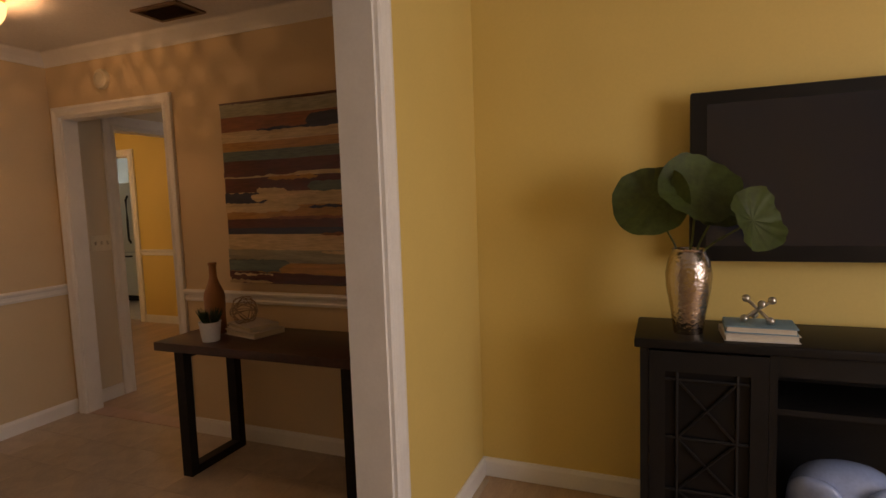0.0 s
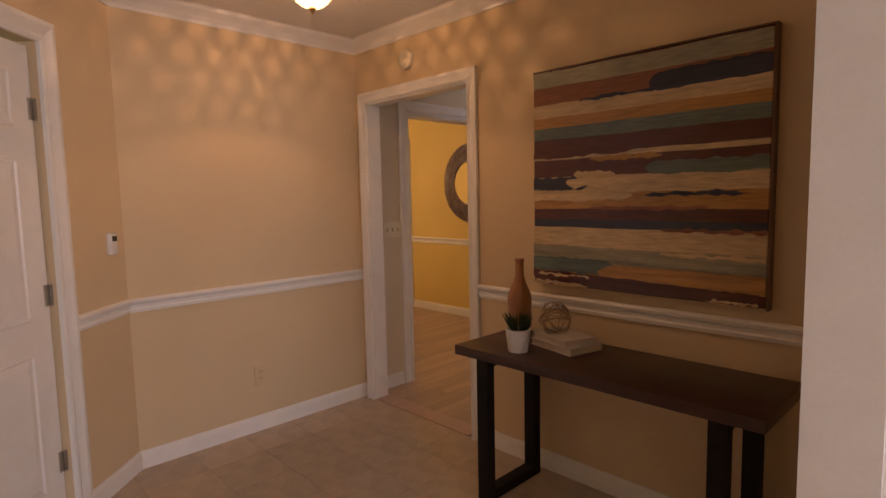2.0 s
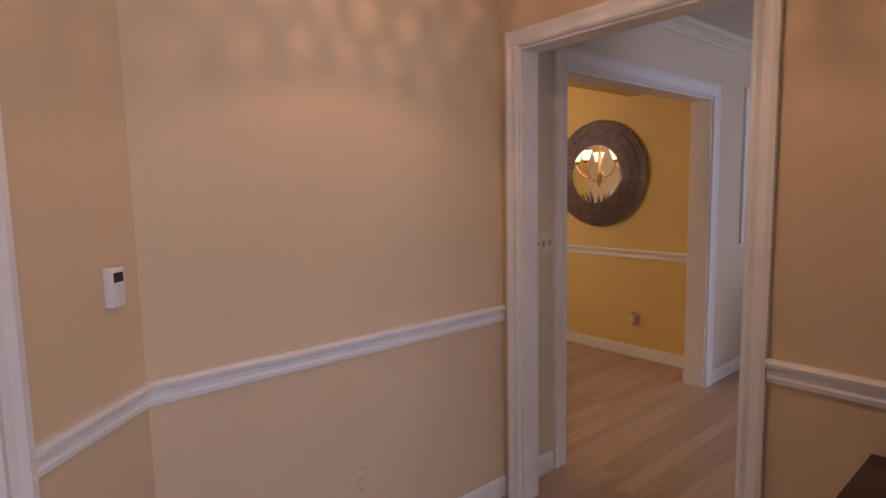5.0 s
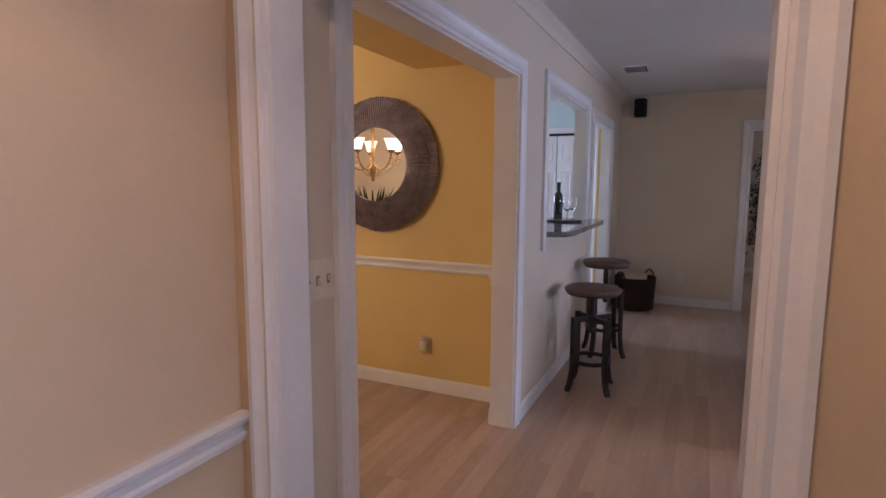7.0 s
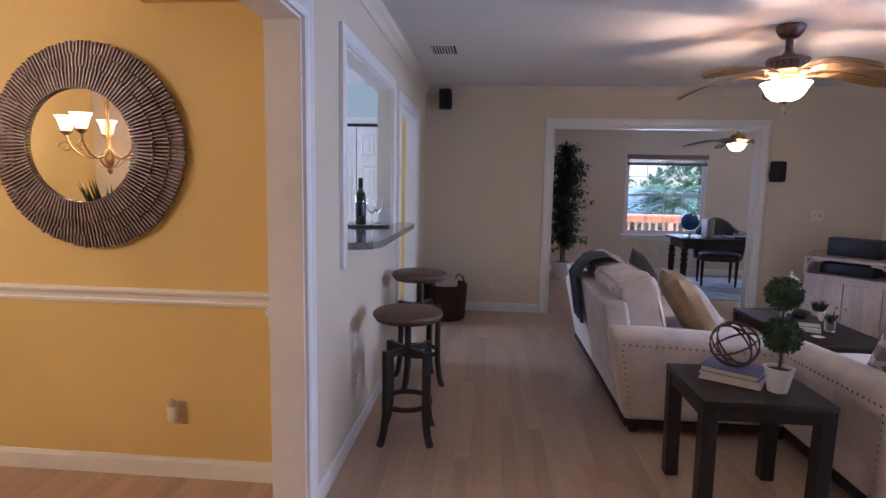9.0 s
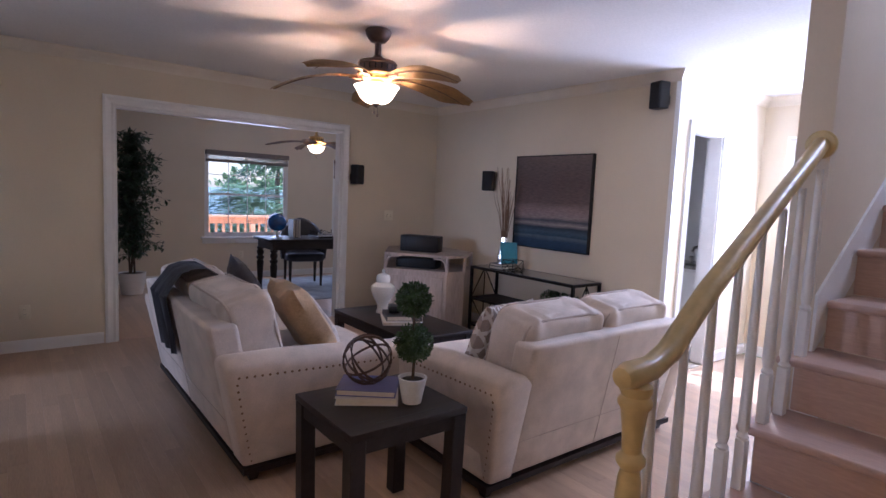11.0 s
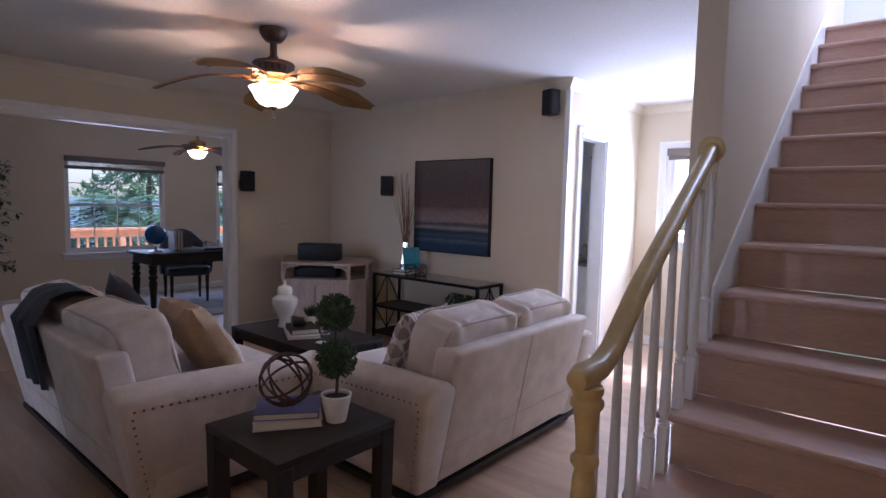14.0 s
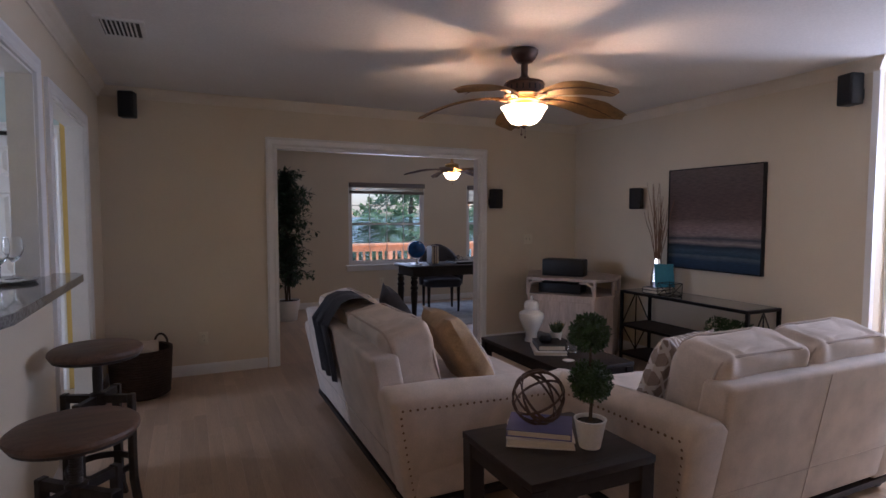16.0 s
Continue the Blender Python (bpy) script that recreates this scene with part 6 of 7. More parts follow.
part("ball", bm, GLOBE, gl, "deep blue globe ball", True)
bm = new_bm()
tube(bm, [(0.128 * math.cos(radians(a)), 0.0, 0.20 + 0.128 * math.sin(radians(a))) for a in range(70, 300, 10)], 0.005, 6)
lathe(bm, [(0.075, 0), (0.078, 0.006), (0.03, 0.016), (0.012, 0.03), (0.010, 0.072)], 20)
part("stand", bm, CHROME, gl, "chrome meridian and foot", True)
for k, (c, w_) in enumerate(((BOOKD, 0.035), (BOOKD, 0.03), (BOOKW, 0.022))):
    b = book(pose(-0.26 + k * 0.04, 10.06, DH + 0.013 + 0.12, 0, 90, 0), 0.24, 0.17, w_, c, "book standing upright on the desk")
chess = thing("chess_set", pose(0.20, 9.98, DH + 0.013), "dark chess board with small silver pieces", "game")
bm = new_bm()
box(bm, -0.17, 0.17, -0.17, 0.17, 0, 0.025)
soften(bm, 0.003, 1)
part("board", bm, BLACKP, chess)
for r in range(4):
    for c in range(8):
        bm = new_bm()
        h = 0.035 + 0.012 * ((r * 5 + c * 3) % 4)
        lathe(bm, [(0.012, 0), (0.012, 0.006), (0.005, 0.014), (0.004, h * 0.7), (0.008, h * 0.8), (0.006, h), (0.001, h + 0.004)], 8, Matrix.Translation((-0.147 + 0.042 * c, (-0.147, -0.105, 0.105, 0.147)[r], 0.0255)))
        part("chess_piece", bm, CHROME if r < 2 else IRON, chess, smooth=True)
ch = thing("desk_chair", pose(0.16, 10.60, 0.012, 0, 0, 168), "charcoal upholstered tub chair with dark legs", "chair")
bm = new_bm()
pillow(bm, Matrix.Translation((0, 0.0, 0.42)), 0.28, 0.27, 0.07, 0.4, 0.4)
part("seat", bm, NAVY, ch, smooth=True)
bm = new_bm()
rows = []
for i in range(17):
    a = radians(-12 + 204 * i / 16)
    c, s = math.cos(a), -math.sin(a)
    hh = 0.62 + 0.34 * max(0, math.sin(a)) ** 1.2
    rows.append([bm.verts.new((c * r_, s * r_ * 0.95, z)) for r_, z in ((0.25, 0.38), (0.32, 0.38), (0.345, hh - 0.03), (0.33, hh), (0.29, hh), (0.265, hh - 0.04))])
for a, b in zip(rows, rows[1:]):
    for j in range(6):
        bm.faces.new((a[j], a[(j + 1) % 6], b[(j + 1) % 6], b[j]))
bm.faces.new(rows[0])
bm.faces.new(rows[-1][::-1])
part("backrest", bm, NAVY, ch, "curved wraparound back", True)
for x in (-0.22, 0.22):
    for y in (-0.20, 0.20):
        bm = new_bm()
        taper_leg(bm, x, y, 0, 0.37, 0.018, 0.030)
        part("leg", bm, ESP, ch)


def ficus(m, h, label):
    ob = thing("potted_tree", m, label, "plant")
    bm = new_bm()
    pot(bm, 0.12, 0.16, 0.28, 0.012)
    p = part("pot", bm, WPOT, ob, "white round pot", True)
    bm = new_bm()
    lathe(bm, [(0.145, 0.24), (0.145, 0.262), (0.05, 0.27)], 20)
    part("soil", bm, SOIL, p)
    rng = random.Random(31)
    tips = []
    for k in range(3):
        bm = new_bm()
        pts = [Vector((0.03 * math.cos(k * 2.1 + q * 0.5), 0.03 * math.sin(k * 2.1 + q * 0.5), 0.25 + (h - 0.5) * q / 9)) for q in range(10)]
        tube(bm, pts, [0.013 - 0.0008 * q for q in range(10)], 7)
        part("trunk", bm, STEM, ob, smooth=True)
        tips += pts[2:]
    bm, lv = new_bm(), new_bm()
    for k in range(270):
        o = rng.choice(tips) + Vector((0, 0, rng.uniform(-0.12, 0.10)))
        a = rng.uniform(0, 6.28)
        f = (o.z - 0.4) / (h - 0.6)
        ln = rng.uniform(0.16, 0.42) * (0.75 if f > 0.85 else 1.0)
        d = Vector((math.cos(a), math.sin(a), rng.uniform(0.1, 1.5))).normalized()
        pts = [o + d * ln * q / 5 + Vector((0, 0, -0.40 * ln * (q / 5) ** 2)) for q in range(6)]
        tube(bm, pts, [0.004, 0.0035, 0.003, 0.0025, 0.002, 0.001], 4)
        for q in range(16):
            p_ = pts[1 + q % 5]
            v = Vector((rng.gauss(0, 1), rng.gauss(0, 1), rng.gauss(-0.5, 0.6)))
            leaf_quad(lv, p_ + v * 0.012, v, Vector((0, 0, 1)), rng.uniform(0.06, 0.105), rng.uniform(0.028, 0.045))
    part("twigs", bm, STEM, ob)
    tagged(part("foliage", lv, LEAF2, ob, "dense dark green foliage"), kind="stuff")


ficus(pose(-2.03, 10.75, -0.01), 2.12, "tall ficus tree in a white pot")

# ---- outside the sunroom ----
GREEN_G = material("shaded_lawn", (0.07, 0.10, 0.035), 0.9, var=0.3, scale=3)
bm = new_bm()
box(bm, -600, 600, -600, 600, -0.75, -0.7)
structure("ground", bm, GREEN_G, "green lawn around the house", "ground")
bm = new_bm()
box(bm, -5, 6, SY + T + 0.02, SY + 3.1, -0.12, -0.06)
structure("ground_deck", bm, DECK, "orange stained wooden deck", "deck")
rl = thing("deck_railing", pose(0, SY + 2.4, -0.06), "orange stained wooden deck railing", "railing")
bm = new_bm()
box(bm, -4.5, 5.5, -0.07, 0.07, 0.86, 0.90)
box(bm, -4.5, 5.5, -0.02, 0.02, 0.74, 0.855)
part("top_rail", bm, DECK, rl)
bm = new_bm()
box(bm, -4.5, 5.5, -0.02, 0.02, 0.08, 0.16)
part("bottom_rail", bm, DECK, rl)
for k in range(72):
    bm = new_bm()
    x = -4.4 + k * 0.137
    w_ = 0.045 if k % 12 == 0 else 0.019
    box(bm, x - w_, x + w_, -w_, w_ if w_ < 0.03 else 0.045, 0.0 if w_ > 0.03 else 0.161, 0.739)
    part("baluster" if w_ < 0.03 else "post", bm, DECK, rl)


FROND = translucent(material("palm_frond", (0.17, 0.30, 0.19), 0.35, var=0.4, scale=4), 0.5)


def palm(m, h, n, label, seed):
    ob = thing("palm_tree", m, label, "tree", "palms behind the deck")
    rng = random.Random(seed)
    bm = new_bm()
    tube(bm, [(0.05 * math.sin(q), 0, h * q / 6) for q in range(7)], [0.10 - 0.006 * q for q in range(7)], 9)
    part("trunk", bm, material("palm_bark", (0.22, 0.17, 0.13), 0.9, var=0.3, scale=12, bump=0.6, bscale=30), ob, smooth=True)
    bm = new_bm()
    for k in range(n):
        a, e = rng.uniform(0, 6.28), rng.uniform(-0.1, 1.2)
        d = Vector((math.cos(a) * math.cos(e), math.sin(a) * math.cos(e), math.sin(e)))
        side = d.cross(Vector((0, 0, 1))).normalized()
        L = rng.uniform(1.3, 2.0)
        prev = None
        for q in range(18):
            f = q / 17
            p = Vector((0, 0, h)) + d * L * f + Vector((0, 0, -0.85 * L * f * f))
            for sgn in (-1, 1):
                leaf_quad(bm, p, side * sgn + d * 0.5 + Vector((0, 0, -0.35)), Vector((0, 0, 1)), 0.52 * math.sin(math.pi * (0.12 + 0.86 * f)), 0.055)
    tagged(part("fronds", bm, FROND, ob, "drooping feathery fronds"), kind="stuff")


palm(pose(-1.1, SY + 5.2, -0.7), 1.3, 46, "feathery palm behind the wooden deck", 2)
palm(pose(1.3, SY + 4.6, -0.7), 1.7, 46, "feathery palm behind the wooden deck", 3)
palm(pose(2.3, SY + 5.6, -0.7), 2.7, 46, "feathery palm behind the wooden deck", 5)
palm(pose(3.6, SY + 4.9, -0.7), 1.8, 46, "feathery palm behind the wooden deck", 7)
palm(pose(0.4, SY + 7.0, -0.7), 1.1, 34, "low palm before the garden fence", 9)
palm(pose(1.9, SY + 7.4, -0.7), 0.9, 34, "low palm before the garden fence", 12)
palm(pose(3.0, SY + 7.6, -0.7), 1.2, 34, "low palm before the garden fence", 13)
palm(pose(-2.6, SY + 6.8, -0.7), 1.2, 30, "low palm before the garden fence", 10)
bm = new_bm()
for k in range(60):
    box(bm, -9 + k * 0.30, -9 + k * 0.30 + 0.288, SY + 9.0, SY + 9.03, -0.72, 1.35)
structure("fence_garden", bm, material("pale_blue_fence", (0.58, 0.76, 0.82), 0.8, var=0.15, scale=4), "pale blue board garden fence", "fence")
rng = random.Random(77)
bm = new_bm()
for k in range(44):
    c = Vector((rng.uniform(-9, 11), SY + rng.uniform(9.5, 14), rng.uniform(-0.2, 1.5)))
    leaf_ball(bm, c, rng.uniform(0.7, 1.3), 200, 0.30, 0.16, rng)
tagged(part("garden_trees", bm, translucent(material("far_tree_leaves", (0.14, 0.24, 0.10), 0.45, var=0.45, scale=1.5), 0.45)), "mass of green trees behind the fence", "trees", kind="stuff")

# ---- dining room ----
mir = thing("wall_mirror", pose(-4.935, 4.765, 1.545), "round wall mirror in a wide slatted pewter frame", "mirror")
bm = new_bm()
lathe(bm, [(0.262, 0.048), (0.262, 0.056), (0.259, 0.057)], 64, pose(0, 0, 0, 90))
part("glass", bm, MIRROR, mir, "silvered mirror glass")
rng = random.Random(14)
for ring, (ra, rb, d0, d1, n_) in enumerate(((0.245, 0.335, 0.046, 0.070, 118), (0.322, 0.395, 0.026, 0.048, 138), (0.380, 0.452, 0.006, 0.026, 160))):
    bm = new_bm()
    for k in range(n_):
        a = 2 * math.pi * k / n_
        w_ = math.pi * (ra + rb) / n_ * 0.43
        rot = pose(0, 0, 0, 90) @ Matrix.Rotation(a, 4, "Z")
        r1, r2 = ra, rb + rng.uniform(-0.004, 0.004)
        vs = box(bm, r1, r2, -w_, w_, d0, d1)
        for v in vs:
            if abs(v.co.z - d1) < 1e-6:
                v.co.y *= 0.55
                v.co.z += 0.004 if v.co.x < (r1 + r2) / 2 else -0.006
            elif v.co.x > (r1 + r2) / 2:
                v.co.y *= 1.12
            v.co = rot @ v.co
    tagged(part("slat_ring", bm, MFRAME, mir, "ring of radial pewter slats"), kind="stuff")
bm = new_bm()
lathe(bm, [(0.25, 0.0), (0.44, 0.0), (0.44, 0.010), (0.33, 0.022), (0.25, 0.030), (0.25, 0.0)], 64, pose(0, 0, 0, 90), False)
part("backing_ring", bm, MFRAME, mir)

chn = thing("chandelier", pose(-6.14, 2.85, 2.51), "bronze scroll chandelier with lit glass shades", "chandelier")
bm = new_bm()
tube(bm, [(0, 0, 0.088), (0, 0, -0.50)], 0.006, 6)
lathe(bm, [(0.05, 0.065), (0.06, 0.078), (0.06, 0.089)], 18)
part("chain", bm, BRASS, chn, smooth=True)
bm = new_bm()
lathe(bm, [(0.008, -1.08), (0.02, -1.06), (0.014, -1.03), (0.03, -1.0), (0.036, -0.96), (0.018, -0.90), (0.016, -0.80), (0.028, -0.74), (0.018, -0.68), (0.012, -0.60), (0.022, -0.54), (0.006, -0.50)], 16)
part("column", bm, BRASS, chn, smooth=True)
for k in range(5):
    rot = Matrix.Rotation(2 * math.pi * k / 5 + 0.3, 4, "Z")
    bm = new_bm()
    tube(bm, [rot @ Vector(p) for p in ((0.02, 0, -0.89), (0.07, 0, -0.945), (0.14, 0, -0.958), (0.21, 0, -0.930), (0.262, 0, -0.875), (0.285, 0, -0.82), (0.29, 0, -0.775))], 0.009, 7)
    tube(bm, [rot @ Vector(p) for p in ((0.012, 0, -1.03), (0.06, 0, -1.015), (0.10, 0, -0.98), (0.11, 0, -0.955))], 0.005, 6)
    tube(bm, [rot @ Vector((0.30 + 0.05 * math.cos(q * 0.7) * (1 - q / 14), 0, -0.88 + 0.05 * math.sin(q * 0.7) * (1 - q / 14))) for q in range(12)], 0.005, 5)
    lathe(bm, [(0.012, -0.79), (0.042, -0.765), (0.046, -0.755), (0.02, -0.75)], 14, Matrix.Translation(rot @ Vector((0.29, 0, 0))))
    arm_ = part("arm", bm, BRASS, chn, "curved bronze scroll arm", True)
    bm = new_bm()
    lathe(bm, [(0.032, -0.75), (0.040, -0.735), (0.050, -0.70), (0.060, -0.665), (0.076, -0.64), (0.071, -0.642), (0.045, -0.70), (0.028, -0.742)], 20, Matrix.Translation(rot @ Vector((0.29, 0, 0))))
    s = part("shade", bm, SHADEG, arm_, "glowing bell glass shade", True)
    s.visible_shadow = False
dt = thing("dining_table", pose(-6.0, 2.85, 0), "dark round pedestal dining table", "table")
bm = new_bm()
lathe(bm, [(0.55, 0.72), (0.57, 0.73), (0.57, 0.75), (0.55, 0.76)], 40)
part("tabletop", bm, ESP, dt, smooth=True)
bm = new_bm()
lathe(bm, [(0.28, 0), (0.28, 0.04), (0.08, 0.10), (0.06, 0.4), (0.09, 0.66), (0.2, 0.72)], 24)
part("pedestal", bm, ESP, dt, smooth=True)
tp = thing("table_plant", pose(-6.08, 2.95, 0.762), "upright leafy plant in a pot on the table", "plant")
bm = new_bm()
pot(bm, 0.06, 0.085, 0.14)
part("pot", bm, WPOT, tp, smooth=True)
bm = new_bm()
for k in range(80):
    a = rng.uniform(0, 6.28)
    d = Vector((math.cos(a) * 0.45, math.sin(a) * 0.35, 1))
    leaf_quad(bm, Vector((0.02 * math.cos(a), 0.02 * math.sin(a), 0.13)), d, Vector((math.sin(a), math.cos(a), 0.2)), rng.uniform(0.3, 0.55), 0.045)
part("leaves", bm, LEAF2, tp)
wm = thing("refrigerator", pose(-7.74, 5.78, 0), "white bottom-freezer refrigerator with dark handles in the kitchen", "refrigerator")
bm = new_bm()
box(bm, -0.37, 0.37, 0.07, 0.72, 0.02, 1.80)
soften(bm, 0.01)
part("body", bm, CERAM, wm, smooth=True)
for z0_, z1_ in ((0.10, 0.755), (0.775, 1.79)):
    bm = new_bm()
    box(bm, -0.365, 0.365, 0.0, 0.068, z0_, z1_)
    soften(bm, 0.012, 2)
    dr = part("door", bm, CERAM, wm, smooth=True)
    bm = new_bm()
    if z0_ > 0.5:
        tube(bm, [(0.30, 0.0, 0.90), (0.315, -0.045, 0.96), (0.33, -0.055, 1.25), (0.315, -0.045, 1.54), (0.30, 0.0, 1.60)], 0.016, 8)
    else:
        tube(bm, [(-0.30, 0.0, 0.70), (-0.28, -0.045, 0.70), (0.28, -0.045, 0.70), (0.30, 0.0, 0.70)], 0.013, 8)
    part("handle", bm, BLACKP, dr, "dark curved handle", True)
bm = new_bm()
box(bm, -0.36, 0.36, 0.03, 0.069, 0.015, 0.095)
part("toe_grille", bm, BLACKP, wm, "black toe grille")

# ---- foyer ----
FH = 0.715
ft = thing("entry_table", pose(-1.845, 2.16, 0), "dark wood entry table on black iron loop legs", "table")
bm = new_bm()
box(bm, -0.643, 0.643, -0.225, 0.225, FH - 0.045, FH)
soften(bm, 0.004, 2)
part("tabletop", bm, DKTOP, ft, "dark walnut plank top", True)
for x in (-0.50, 0.50):
    bm = new_bm()
    w_ = 0.030
    for b in ((-0.20, -0.15, 0.0, FH - 0.046), (0.15, 0.20, 0.0, FH - 0.046), (-0.1499, 0.1499, 0.0, 0.045), (-0.1499, 0.1499, FH - 0.085, FH - 0.046)):
        box(bm, x - w_, x + w_, *b)
    part("loop_leg", bm, IRON, ft, "black iron loop leg")
gb = thing("ceramic_bottle", pose(-2.304, 2.187, FH + 0.001) @ Matrix.Scale(1.12, 4), "tall amber ceramic bottle on the entry table", "bottle")
bm = new_bm()
lathe(bm, [(0.044, 0), (0.048, 0.008), (0.047, 0.10), (0.050, 0.175), (0.046, 0.20), (0.026, 0.245), (0.018, 0.275), (0.017, 0.330), (0.020, 0.333), (0.020, 0.345), (0.013, 0.345)], 28)
part("body", bm, AMBER, gb, smooth=True)
gp = thing("grass_plant", pose(-2.20, 2.04, FH + 0.001), "spiky green grass in a small white pot", "plant")
bm = new_bm()
pot(bm, 0.044, 0.055, 0.10)
part("pot", bm, WPOT, gp, "small white pot", True)
bm = new_bm()
rng = random.Random(51)
for k in range(120):
    a, sp = rng.uniform(0, 6.28), rng.uniform(0.1, 0.9)
    leaf_quad(bm, Vector((0.03 * math.cos(a) * sp, 0.03 * math.sin(a) * sp, 0.08)), Vector((math.cos(a) * sp * 0.8, math.sin(a) * sp * 0.8, 1)), Vector((math.sin(a), -math.cos(a), 0.2)), rng.uniform(0.06, 0.105), 0.009)
tagged(part("grass_tuft", bm, GRASS, gp), kind="stuff")
book(pose(-2.085, 2.235, FH + 0.001, 0, 0, -14), 0.26, 0.19, 0.030, BOOKW, "cream hardback book on the entry table")
book(pose(-2.10, 2.24, FH + 0.032, 0, 0, -20), 0.24, 0.17, 0.026, BOOKW, "cream hardback book on the entry table")
rng = random.Random(9)
orb = thing("wire_orb", pose(-2.12, 2.21, FH + 0.059), "tangled champagne wire orb on stacked books", "ornament")
for k in range(10):
    bm = new_bm()
    rot = Euler((rng.uniform(0, 3.1), rng.uniform(0, 3.1), rng.uniform(0, 3))).to_matrix()
    off = Vector((rng.uniform(-1, 1), rng.uniform(-1, 1), rng.uniform(-1, 1))) * 0.012
    tube(bm, [rot @ Vector((0.070 * math.cos(2 * math.pi * q / 28), 0.062 * math.sin(2 * math.pi * q / 28), 0.012 * math.sin(4 * math.pi * q / 28))) + off + Vector((0, 0, 0.076)) for q in range(28)], 0.0022, 5, True)
    part("wire_loop", bm, WIRE, orb, smooth=True)

fl = thing("ceiling_light", pose(-3.05, 1.605, ZC), "brass flush ceiling light with a lit crystal bowl", "lamp")
bm = new_bm()
lathe(bm, [(0.10, -0.001), (0.11, -0.012), (0.095, -0.025), (0.08, -0.03)], 28)
part("canopy", bm, BRASS, fl, smooth=True)
bm = new_bm()
n1, n2 = 24, 9
rows = []
for i in range(n2 + 1):
    a = (math.pi / 2) * i / n2
    rows.append([bm.verts.new(((0.105 * math.cos(a) + 0.004 * (-1) ** (k + i) + 0.004) * math.cos(2 * math.pi * k / n1), (0.105 * math.cos(a) + 0.004 * (-1) ** (k + i) + 0.004) * math.sin(2 * math.pi * k / n1), -0.035 - 0.125 * math.sin(a))) for k in range(n1)])
for a, b in zip(rows, rows[1:]):
    for k in range(n1):
        bm.faces.new((a[k], a[(k + 1) % n1], b[(k + 1) % n1], b[k]))
g = part("crystal_bowl", bm, FROST2, fl, "glowing faceted crystal bowl")
g.visible_shadow = False
bm = new_bm()
lathe(bm, [(0.016, -0.157), (0.018, -0.165), (0.008, -0.172), (0.006, -0.18), (0.002, -0.186)], 12)
part("finial", bm, BRASS, fl, "brass finial", True)
# Unseen lattice inside the bowl, added to block the bulb into scallops on the walls.
bm = new_bm()
for lvl in range(6):
    for k in range(120):
        a1, a2 = 2 * math.pi * k / 120, 2 * math.pi * (k + 1) / 120
        bars = [(-34 + 9 * lvl, -31 + 9 * lvl)] + ([(-31 + 9 * lvl, -25 + 9 * lvl)] if (k + 2 * (lvl % 2)) % 4 in (0, 1) else [])
        for e0, e1 in bars:
            bm.faces.new([bm.verts.new((0.056 * math.cos(a) * math.cos(radians(e)), 0.056 * math.sin(a) * math.cos(radians(e)), -0.095 + 0.056 * math.sin(radians(e)))) for a, e in ((a1, e0), (a2, e0), (a2, e1), (a1, e1))])
bmesh.ops.solidify(bm, geom=bm.faces[:], thickness=0.0005)
CUT = material("light_mask_material", (0.9, 0.8, 0.6), 0.2, var=0, fine=0)
CUT.node_tree.nodes["Principled BSDF"].inputs["Alpha"].default_value = 0.8
part("light_pattern_mask", bm, CUT, fl, "unseen lattice added round the bulb to cast the wall pattern")

sd = thing("smoke_detector", pose(-3.32, YF - 0.001, 2.225, 90), "round white smoke detector above the doorway", "detector")
bm = new_bm()
lathe(bm, [(0.062, 0), (0.064, 0.012), (0.058, 0.026), (0.04, 0.034), (0.012, 0.036)], 28)
part("body", bm, PLATE, sd, smooth=True)
bm = new_bm()
tube(bm, [(0.045 * math.cos(2 * math.pi * q / 24), 0.045 * math.sin(2 * math.pi * q / 24), 0.032) for q in range(24)], 0.002, 4, True)
part("vent_ring", bm, TAN, sd)
th_ = thing("thermostat", AX @ pose(0.115, 0.0, 1.20), "small white wall thermostat with grey display", "thermostat")
bm = new_bm()
mbox(bm, pose(0, 0.012, 0), 0.055, 0.024, 0.105)
soften(bm, 0.005, 2)
part("body", bm, CERAM, th_, smooth=True)
bm = new_bm()
mbox(bm, pose(0, 0.0245, 0.025), 0.035, 0.002, 0.025)
part("display", bm, STOOLI, th_, "grey display")

# ---- den ----
LACQ = material("black_satin_lacquer", (0.009, 0.0085, 0.009), 0.5, var=0.2, scale=8, fine=0.1)
LACQ.node_tree.nodes["Principled BSDF"].inputs["Specular IOR Level"].default_value = 0.25
tv = thing("television", pose(0.822, YF - 0.04, 1.452), "large flat black television mounted on yellow wall", "television")
bm = new_bm()
box(bm, -0.76, 0.76, -0.03, 0.03, -0.335, 0.335)
soften(bm, 0.008, 2)
part("bezel", bm, BLACKP, tv, smooth=True)
bm = new_bm()
box(bm, -0.70, 0.70, -0.033, -0.0305, -0.272, 0.285)
part("screen", bm, SCREEN, tv, "dark glossy screen")
bm = new_bm()
box(bm, -0.045, 0.045, -0.0335, -0.0306, -0.318, -0.302)
part("badge", bm, CHROME, tv, "small plain silver maker's badge")
bm = new_bm()
box(bm, -0.25, 0.25, 0.031, YD - YF + 0.039, -0.20, 0.20)
soften(bm, 0.006, 1)
part("wall_mount", bm, IRON, tv, "black steel wall mount")
SMOKE = material("dark_smoked_glass", (0.008, 0.008, 0.009), 0.25, var=0, fine=0)
SMOKE.node_tree.nodes["Principled BSDF"].inputs["Specular IOR Level"].default_value = 0.2
MC = thing("media_console", pose(-0.115, 2.03, 0), "black media console with fretwork glass doors", "cabinet")
mh, ml, md = 0.87, 1.75, 0.36
